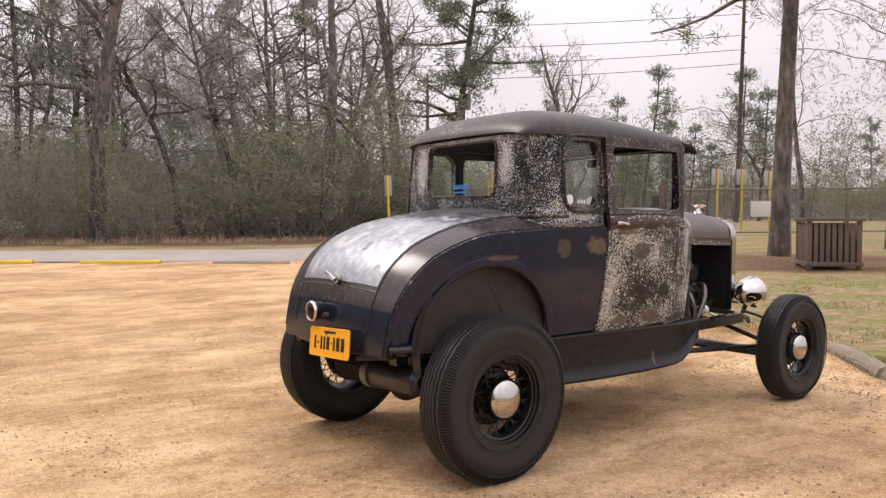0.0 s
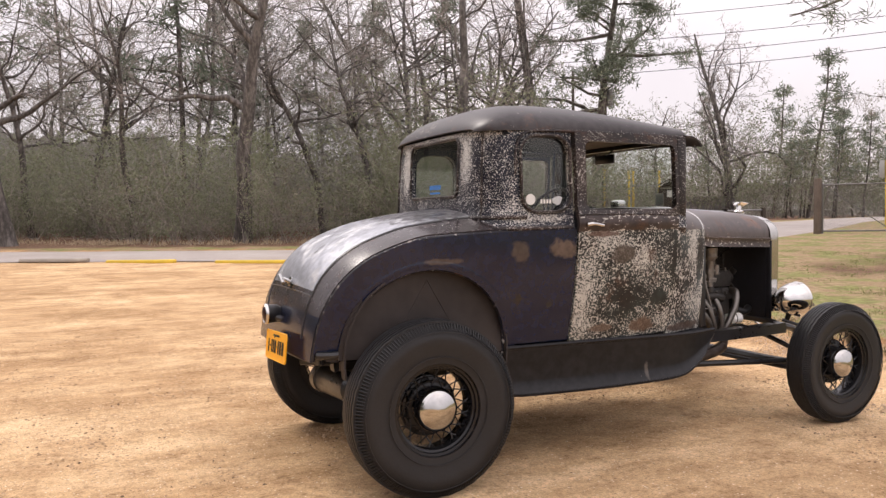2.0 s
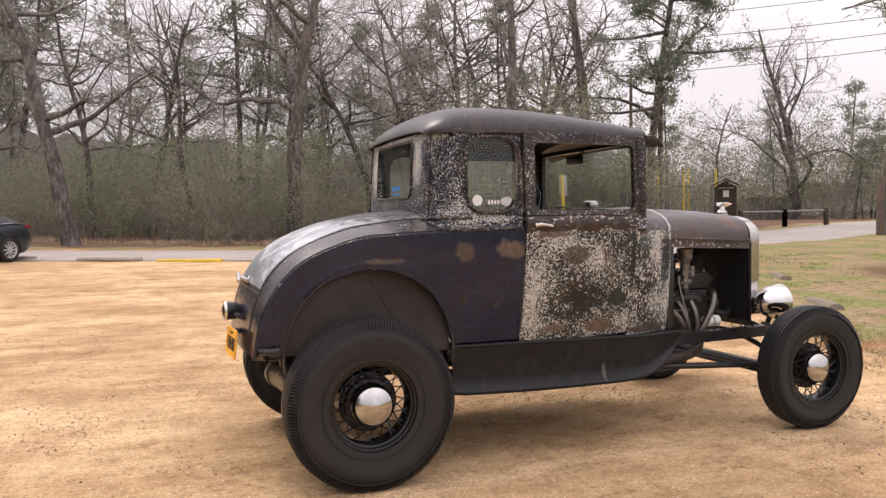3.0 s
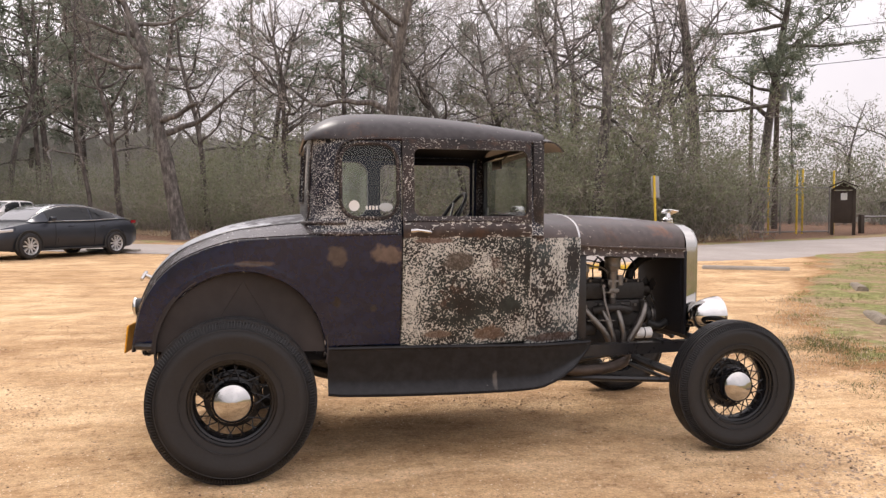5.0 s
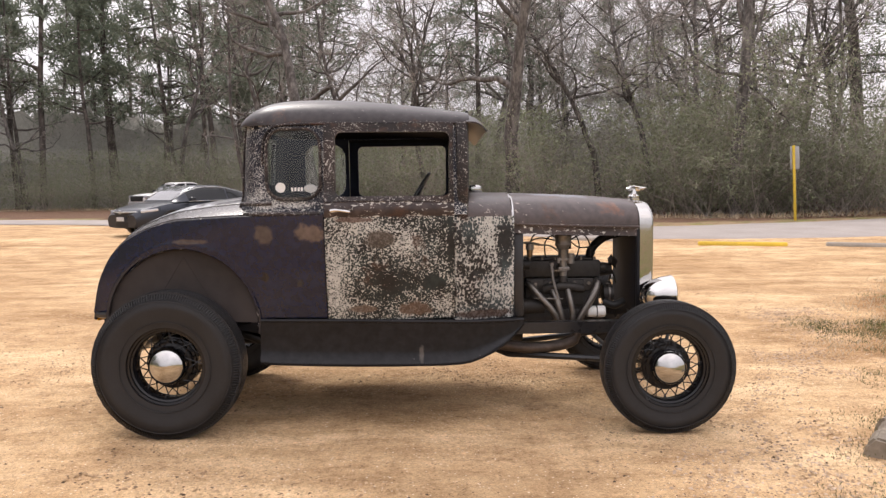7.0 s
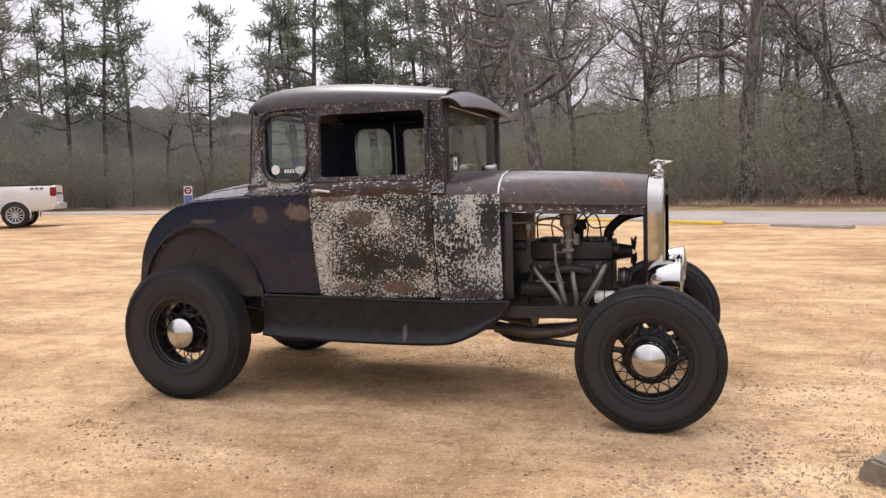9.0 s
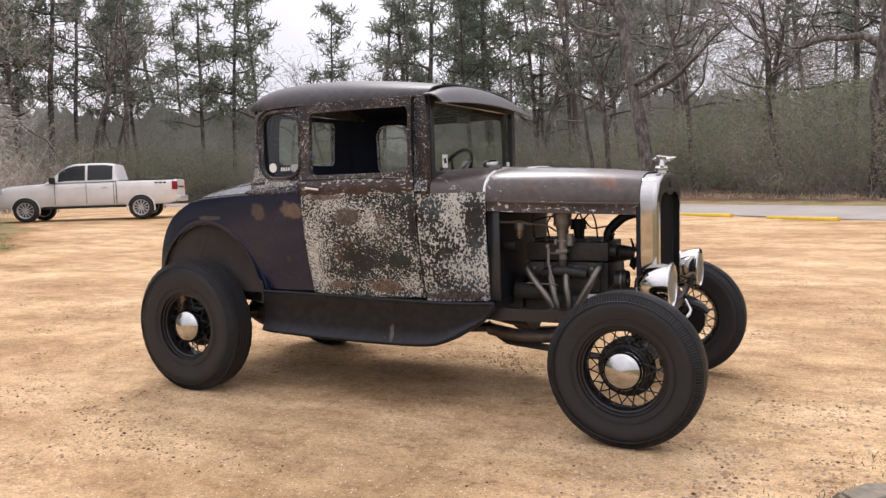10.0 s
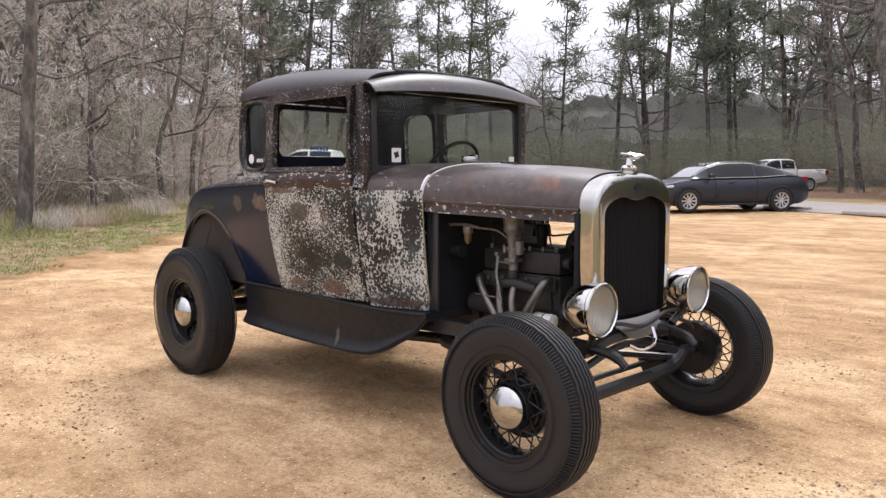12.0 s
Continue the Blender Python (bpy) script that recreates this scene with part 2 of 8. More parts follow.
def tube(points, radius, n=10, caps=True, closed=False):
    """A pipe along points; radius a number or one for each point."""
    pts = [Vector(p) for p in points]
    rs = [radius] * len(pts) if isinstance(radius, (int, float)) else list(radius)
    bm, rings, up = bmesh.new(), [], None
    for i, p in enumerate(pts):
        a = pts[i - 1] if i > 0 or closed else p
        b = pts[(i + 1) % len(pts)] if i < len(pts) - 1 or closed else p
        d = (b - a).normalized()
        if up is None:
            up = d.orthogonal().normalized()
        up = (up - d * up.dot(d)).normalized()
        side = d.cross(up)
        rings.append([bm.verts.new(p + (up * math.cos(2 * math.pi * k / n) + side * math.sin(2 * math.pi * k / n)) * rs[i]) for k in range(n)])
    if closed:
        rings.append(rings[0])
    for r0, r1 in zip(rings, rings[1:]):
        for k in range(n):
            bm.faces.new((r0[k], r0[(k + 1) % n], r1[(k + 1) % n], r1[k]))
    if caps and not closed:
        bm.faces.new(rings[0][::-1])
        bm.faces.new(rings[-1])
    return bm


def bend(points, steps=8):
    """Points rounded into a smooth line (Catmull-Rom)."""
    p = [Vector(points[0]) * 2 - Vector(points[1])] + [Vector(q) for q in points] + [Vector(points[-1]) * 2 - Vector(points[-2])]
    out = []
    for i in range(1, len(p) - 2):
        for k in range(steps):
            t = k / steps
            out.append(0.5 * (2 * p[i] + (p[i + 1] - p[i - 1]) * t + (2 * p[i - 1] - 5 * p[i] + 4 * p[i + 1] - p[i + 2]) * t * t + (3 * p[i] - p[i - 1] - 3 * p[i + 1] + p[i + 2]) * t**3))
    return out + [p[-2]]


def lathe(profile, n=48, axis="y", closed=True):
    """A turned shape: (radius, along the axis) pairs."""
    bm = bmesh.new()
    rings = []
    for k in range(n):
        a = 2 * math.pi * k / n
        c, s = math.cos(a), math.sin(a)
        ring = []
        for r, h in profile:
            ring.append(bm.verts.new((r * c, h, r * s) if axis == "y" else (r * c, r * s, h) if axis == "z" else (h, r * c, r * s)))
        rings.append(ring)
    m = len(profile)
    for k in range(n):
        a, b = rings[k], rings[(k + 1) % n]
        for i in range(m if closed else m - 1):
            j = (i + 1) % m
            bm.faces.new((a[i], b[i], b[j], a[j]))
    bmesh.ops.remove_doubles(bm, verts=bm.verts[:], dist=1e-5)
    return bm


def extrude_outline(points, axis, a, b):
    """A prism from a 2D outline; axis is the direction of its depth, from a to b."""
    put = {"y": lambda u, v, d: (u, d, v), "x": lambda u, v, d: (d, u, v), "z": lambda u, v, d: (u, v, d)}[axis]
    bm = bmesh.new()
    lo, hi = [bm.verts.new(put(u, v, a)) for u, v in points], [bm.verts.new(put(u, v, b)) for u, v in points]
    bm.faces.new(lo[::-1])
    bm.faces.new(hi)
    k = len(points)
    for i in range(k):
        bm.faces.new((lo[i], lo[(i + 1) % k], hi[(i + 1) % k], hi[i]))
    bmesh.ops.recalc_face_normals(bm, faces=bm.faces[:])
    return bm


def rounded(u0, u1, v0, v1, r, n=6):
    pts = []
    for cu, cv, a0 in ((u1 - r, v1 - r, 0), (u0 + r, v1 - r, 90), (u0 + r, v0 + r, 180), (u1 - r, v0 + r, 270)):
        for k in range(n + 1):
            a = radians(a0 + 90 * k / n)
            pts.append((cu + r * math.cos(a), cv + r * math.sin(a)))
    return pts


def carve(bm, cutters):
    """Cuts solids out of a solid."""
    me = bpy.data.meshes.new("carve")
    bmesh.ops.recalc_face_normals(bm, faces=bm.faces[:])
    bm.to_mesh(me)
    bm.free()
    ob, extra = new("carve", me), []
    for c in cutters:
        cm = bpy.data.meshes.new("cutter")
        c.to_mesh(cm)
        c.free()
        co = new("cutter", cm)
        md = ob.modifiers.new("cut", "BOOLEAN")
        md.operation, md.solver, md.object = "DIFFERENCE", "EXACT", co
        extra.append(co)
    bpy.context.view_layer.update()
    done = bpy.data.meshes.new_from_object(ob.evaluated_get(bpy.context.evaluated_depsgraph_get()))
    out = bmesh.new()
    out.from_mesh(done)
    for o in (ob, *extra):
        bpy.data.objects.remove(o)
    bpy.data.meshes.remove(done)
    return out


def rods(segs, sides=3, name="rods"):
    """Many thin tapered sticks as one mesh: rows of x0 y0 z0 x1 y1 z1 r0 r1."""
    s = np.array(segs, float)
    a, b = s[:, 0:3], s[:, 3:6]
    d = b - a
    d /= np.linalg.norm(d, axis=1, keepdims=True) + 1e-9
    ref = np.where(np.abs(d[:, 2:3]) < 0.9, np.array([[0, 0, 1.0]]), np.array([[1.0, 0, 0]]))
    u = np.cross(d, ref)
    u /= np.linalg.norm(u, axis=1, keepdims=True)
    w = np.cross(d, u)
    verts = np.empty((len(s), 2 * sides, 3))
    for k in range(sides):
        q = u * math.cos(2 * math.pi * k / sides) + w * math.sin(2 * math.pi * k / sides)
        verts[:, k], verts[:, sides + k] = a + q * s[:, 6:7], b + q * s[:, 7:8]
    base = (np.arange(len(s)) * 2 * sides)[:, None, None]
    quad = np.array([[k, (k + 1) % sides, sides + (k + 1) % sides, sides + k] for k in range(sides)])[None]
    faces = (quad + base).reshape(-1, 4)
    me = bpy.data.meshes.new(name)
    v = verts.reshape(-1, 3)
    me.vertices.add(len(v))
    me.vertices.foreach_set("co", v.ravel())
    me.loops.add(faces.size)
    me.loops.foreach_set("vertex_index", faces.ravel())
    me.polygons.add(len(faces))
    me.polygons.foreach_set("loop_start", np.arange(len(faces)) * 4)
    me.polygons.foreach_set("loop_total", np.full(len(faces), 4))
    me.update(calc_edges=True)
    return me


def blades(base, tip, width, name="blades"):
    """Many slender leaves as one mesh: each a bent strip of two triangles from base to tip."""
    base, tip = np.array(base, float), np.array(tip, float)
    d = tip - base
    rng = np.random.default_rng(len(base))
    u = np.cross(d, rng.normal(size=d.shape))
    u /= np.linalg.norm(u, axis=1, keepdims=True) + 1e-9
    n = np.cross(d, u)
    n /= np.linalg.norm(n, axis=1, keepdims=True) + 1e-9
    wd = np.broadcast_to(np.asarray(width, float), (len(base),))[:, None]
    ln = np.linalg.norm(d, axis=1, keepdims=True)
    mid = base + d * 0.5 + n * ln * 0.12
    v = np.stack([base, mid + u * wd / 2, tip, mid - u * wd / 2], 1).reshape(-1, 3)
    k = (np.arange(len(base)) * 4)[:, None]
    tris = np.concatenate([k + [0, 1, 3], k + [1, 2, 3]], 1).reshape(-1, 3)
    me = bpy.data.meshes.new(name)
    me.vertices.add(len(v))
    me.vertices.foreach_set("co", v.ravel())
    me.loops.add(tris.size)
    me.loops.foreach_set("vertex_index", tris.ravel())
    me.polygons.add(len(tris))
    me.polygons.foreach_set("loop_start", np.arange(len(tris)) * 3)
    me.polygons.foreach_set("loop_total", np.full(len(tris), 3))
    me.update(calc_edges=True)
    return me


def mesh_ob(name, me, material, parent=None, label="", kind=""):
    me.materials.append(material)
    ob = new(name, me)
    ob.parent = parent
    if label:
        ob["label"] = label
    if kind:
        ob["kind"] = kind
    return ob


# ---- ground ----
def rise(x, y):
    """The lot is level round the car and climbs gently beyond."""
    r = math.hypot(x - 1.3, y + 0.5)
    if r < 9:
        return 0.0
    top = 0.66 - 0.32 * min(1.0, max(0.0, (-3 - x) / 6))   # lower ground beyond the road to the west
    return min(top, 0.02 * (r - 9) * min(1.0, (r - 9) / 1.5))


ROAD_MID = bend([(-75, 52), (-40, 36), (-22, 29), (-12, 25.4), (-4, 21.6), (2.4, 18.9), (7.6, 16.2), (13, 16.2), (19, 17.9), (27, 20.8), (41, 28.0), (60, 38), (100, 58)], 10)
ROAD_W = pchip([-75, 0, 7, 12, 19, 27, 45, 100], [2.3, 2.0, 2.2, 2.9, 2.9, 2.3, 2.2, 2.4])


ROAD_PAIRS = [(a_.xy, b_.xy) for a_, b_ in zip(ROAD_MID[::6], ROAD_MID[6::6])]


def road_side(p):
    """Distance from the road's middle line, negative beyond it."""
    best, sgn, q = 1e9, 1, Vector(p[:2])
    for a, b in ROAD_PAIRS:
        ab, ap = b - a, q - a
        t = min(1, max(0, ap.dot(ab) / ab.length_squared))
        d = (ap - ab * t).length
        if d < best:
            best, sgn = d, (1 if ab.x * ap.y - ab.y * ap.x < 0 else -1)
    return best * sgn


LOT_RIGHT = pchip([-6, -2, 0, 3, 5, 9, 12.5, 16], [3.4, 3.6, 4.9, 6.1, 7.6, 11.0, 13.5, 14.5])  # x of the grass edge by y
LOT_LEFT = pchip([-12, -3, 0, 2.5, 4, 8, 11, 14, 20], [-4.8, -5.2, -6.3, -8.9, -10.2, -15.0, -19.2, -24.5, -26])


def grassy(x, y, side=None):
    """How much grass grows here, 0 to 1."""
    wob = 0.9 * noise.noise((x * 0.55, y * 0.55, 0)) + 0.45 * noise.noise((x * 1.9, y * 1.9, 4))
    side = road_side((x, y)) if side is None else side
    right = (x - LOT_RIGHT(y)) / 1.1 + wob if side > 0 else -9
    left = (LOT_LEFT(y) - x) / 1.0 + wob if y < 16 else -9
    far = (-side - 2.4) / 0.8 + 1.2 * wob if side < 0 else -9
    return min(1.0, max(0.0, 0.5 + max(right, left, far)))


def litter(x, y, side=None):
    """Dead leaves: under the pine by the bin, and along the wood's edge."""
    a = 1.2 - math.hypot((x - 14.8) / 4.4, (y - 5.4) / 3.2)
    side = road_side((x, y)) if side is None else side
    b = (-side - 3.0) / 1.5 if side < 0 else -1
    return min(1.0, max(0.0, max(a, b) + 0.5 * noise.noise((x * 0.8, y * 0.8, 9))))


def ground_material():
    m, n, l, p = mat("sandy_dirt")
    fine, clod, mid, big = tex(n, l, 120, 6, 0.7), tex(n, l, 22, 6, 0.75), tex(n, l, 2.4, 6, 0.65), tex(n, l, 0.42, 5, 0.6)
    rut = tex(n, l, 1.0, 6, 0.65, stretch=(0.5, 1.7, 1), offset=(4, 2, 0))
    dirt = ramp(n, l, mid.outputs["Fac"], [(0.28, (0.385, 0.249, 0.139)), (0.5, (0.535, 0.372, 0.218)), (0.72, (0.645, 0.479, 0.30))])
    pale = ramp(n, l, rut.outputs["Fac"], [(0.34, (0.36, 0.245, 0.138)), (0.47, (0.55, 0.388, 0.232)), (0.62, (0.75, 0.58, 0.38))])
    dirt = mixc(n, l, 0.5, dirt, pale)
    patch = ramp(n, l, big.outputs["Fac"], [(0.38, (0.76, 0.70, 0.63)), (0.60, (1.05, 1.04, 1.02))])
    dirt = mixc(n, l, 1.0, dirt, patch, "MULTIPLY")
    # clod, grit and grain tones; their darks also paint small shadows between clods
    clods = ramp(n, l, maths(n, l, "ADD", clod.outputs["Fac"], maths(n, l, "MULTIPLY", maths(n, l, "SUBTRACT", mid.outputs["Fac"], 0.5), 0.5)), [(0.32, (0.50, 0.44, 0.39)), (0.42, (0.90, 0.88, 0.85)), (0.53, (1.06, 1.06, 1.05)), (0.70, (1.24, 1.20, 1.14))])
    dirt = mixc(n, l, 0.7, dirt, clods, "MULTIPLY")
    grit = tex(n, l, 58, 5, 0.78, offset=(3, 3, 0))
    dirt = mixc(n, l, 0.7, dirt, ramp(n, l, grit.outputs["Fac"], [(0.34, (0.50, 0.44, 0.39)), (0.44, (0.95, 0.93, 0.91)), (0.54, (1.08, 1.08, 1.07)), (0.68, (1.26, 1.24, 1.20))]), "MULTIPLY")
    grain = ramp(n, l, fine.outputs["Fac"], [(0.36, (0.66, 0.62, 0.57)), (0.5, (1.05, 1.05, 1.05)), (0.64, (1.24, 1.22, 1.19))])
    dirt = mixc(n, l, 0.7, dirt, grain, "MULTIPLY")
    for size, part_of, low, high in ((30.0, 0.60, 0.10, 0.20), (52.0, 0.50, 0.14, 0.26), (15.0, 0.74, 0.05, 0.11)):
        speck = tex(n, l, size, kind="ShaderNodeTexVoronoi", offset=(size, 1, 0))
        pick = n.new("ShaderNodeSeparateColor")
        l.new(speck.outputs["Color"], pick.inputs["Color"])
        spot = maths(n, l, "MULTIPLY", ramp(n, l, speck.outputs["Distance"], [(low, 1.0), (high, 0.0)]), ramp(n, l, pick.outputs["Red"], [(part_of, 0.0), (part_of + 0.02, 1.0)]))
        dirt = mixc(n, l, spot, dirt, ramp(n, l, pick.outputs["Green"], [(0.0, (0.13, 0.085, 0.055)), (0.5, (0.34, 0.23, 0.14)), (0.62, (0.80, 0.66, 0.47)), (1.0, (0.92, 0.80, 0.62))]))
    scuff = tex(n, l, 4.5, 9, 0.78, stretch=(0.7, 1.35, 1), offset=(2, 9, 4))
    dirt = mixc(n, l, 0.8, dirt, ramp(n, l, scuff.outputs["Fac"], [(0.36, (0.70, 0.65, 0.59)), (0.46, (0.97, 0.95, 0.93)), (0.55, (1.05, 1.05, 1.05)), (0.66, (1.15, 1.14, 1.13))]), "MULTIPLY")
    turf_n = tex(n, l, 9, 6, 0.7)
    turf = ramp(n, l, turf_n.outputs["Fac"], [(0.3, (0.17, 0.125, 0.07)), (0.45, (0.19, 0.185, 0.07)), (0.58, (0.24, 0.25, 0.09)), (0.72, (0.42, 0.34, 0.19))])
    thin = tex(n, l, 1.1, 5, 0.65, offset=(5, 8, 0))
    turf = mixc(n, l, ramp(n, l, thin.outputs["Fac"], [(0.46, 0.9), (0.56, 0.0)]), turf, ramp(n, l, turf_n.outputs["Fac"], [(0.3, (0.20, 0.125, 0.075)), (0.55, (0.34, 0.24, 0.15)), (0.72, (0.48, 0.35, 0.23))]))
    leafn = tex(n, l, 16, 6, 0.7)
    leaf = ramp(n, l, leafn.outputs["Fac"], [(0.3, (0.07, 0.042, 0.028)), (0.55, (0.17, 0.10, 0.065)), (0.75, (0.28, 0.19, 0.12))])
    ga, la = n.new("ShaderNodeAttribute"), n.new("ShaderNodeAttribute")
    ga.attribute_name, la.attribute_name = "grass", "litter"
    rag = maths(n, l, "MULTIPLY", maths(n, l, "SUBTRACT", turf_n.outputs["Fac"], 0.5), 1.5)
    gm = ramp(n, l, maths(n, l, "ADD", ga.outputs["Fac"], rag), [(0.42, 0.0), (0.62, 1.0)])
    lm = ramp(n, l, maths(n, l, "ADD", la.outputs["Fac"], rag), [(0.4, 0.0), (0.7, 1.0)])
    damp = ramp(n, l, maths(n, l, "ADD", ga.outputs["Fac"], maths(n, l, "MULTIPLY", rag, 0.4)), [(0.0, 0.0), (0.28, 1.0)])
    dirt = mixc(n, l, damp, dirt, mixc(n, l, 1.0, dirt, (0.66, 0.58, 0.50), "MULTIPLY"))
    col = mixc(n, l, gm, dirt, turf)
    col = mixc(n, l, lm, col, leaf)
    l.new(col, p.inputs["Base Color"])
    p.inputs["Roughness"].default_value = 0.95
    p.inputs["Specular IOR Level"].default_value = 0.15
    h = maths(n, l, "ADD", maths(n, l, "MULTIPLY", fine.outputs["Fac"], 0.12), maths(n, l, "ADD", maths(n, l, "ADD", maths(n, l, "MULTIPLY", grit.outputs["Fac"], 0.3), maths(n, l, "MULTIPLY", clod.outputs["Fac"], 0.7)), mid.outputs["Fac"]))
    bump(n, l, p, h, 0.7, 0.04)
    return m


def build_ground():
    def steps(lo, hi, near0, near1, fine):
        out, x, s = [], near0, fine
        while x < near1:
            out.append(x)
            x += fine
        while x < hi:
            out.append(x)
            s *= 1.12
            x += s
        out.append(hi)
        x, s = near0, fine
        while x > lo:
            s *= 1.12
            x -= s
            out.insert(0, max(x, lo))
        return out
    xs, ys = steps(-900, 900, -12, 15, 0.22), steps(-900, 900, -6, 12, 0.22)
    bm = bmesh.new()
    g, lt = bm.verts.layers.float.new("grass"), bm.verts.layers.float.new("litter")
    rows = []
    for x in xs:
        row = []
        for y in ys:
            near, side = math.hypot(x, y) < 25, road_side((x, y))
            turf = grassy(x, y, side)
            z = rise(x, y) + (0.014 * noise.noise((x * 0.9, y * 0.9, 2)) + 0.007 * noise.noise((x * 3.1, y * 3.1, 5)) if near else 0)
            z += (0.03 * turf if near else 0)
            z -= 0.06 * min(1, max(0, 2.6 - abs(side)))
            v = bm.verts.new((x, y, z))
            v[g], v[lt] = turf, litter(x, y, side)
            row.append(v)
        rows.append(row)
    for a, b in zip(rows, rows[1:]):
        for i in range(len(ys) - 1):
            bm.faces.new((a[i], b[i], b[i + 1], a[i + 1]))
    return tagged(part("ground", bm, MAT["dirt"], angle=60), "sandy tan dirt lot with wheel tracks and grassy edges", "ground", kind="structure")


def build_road():
    def fn(i, s):
        a, b = ROAD_MID[max(0, i - 1)], ROAD_MID[min(len(ROAD_MID) - 1, i + 1)]
        d = (b - a).xy.normalized()
        q = ROAD_MID[i].xy + Vector((-d.y, d.x)) * s * ROAD_W(ROAD_MID[i].x)
        edge = 0.03 if abs(s) > 0.99 else 0.0
        return (q.x, q.y, rise(q.x, q.y) + 0.045 * (1 - s * s) + 0.012 - edge)
    bm = sheet(fn, range(len(ROAD_MID)), [-1, -0.98, -0.6, -0.2, 0.2, 0.6, 0.98, 1])
    return tagged(part("road", bm, MAT["asphalt"], angle=60), "narrow worn grey asphalt park road", "road", kind="structure")


def asphalt_material():
    m, n, l, p = mat("worn_asphalt")
    a, b = tex(n, l, 90, 6, 0.7), tex(n, l, 0.8, 5, 0.6)
    f = mixc(n, l, 0.45, a.outputs["Fac"], b.outputs["Fac"])
    l.new(ramp(n, l, f, [(0.3, (0.25, 0.22, 0.20)), (0.7, (0.42, 0.375, 0.34))]), p.inputs["Base Color"])
    p.inputs["Roughness"].default_value = 0.9
    bump(n, l, p, a.outputs["Fac"], 0.3, 0.01)
    return m


MAT = {"dirt": ground_material(), "asphalt": asphalt_material()}
build_ground()
build_road()

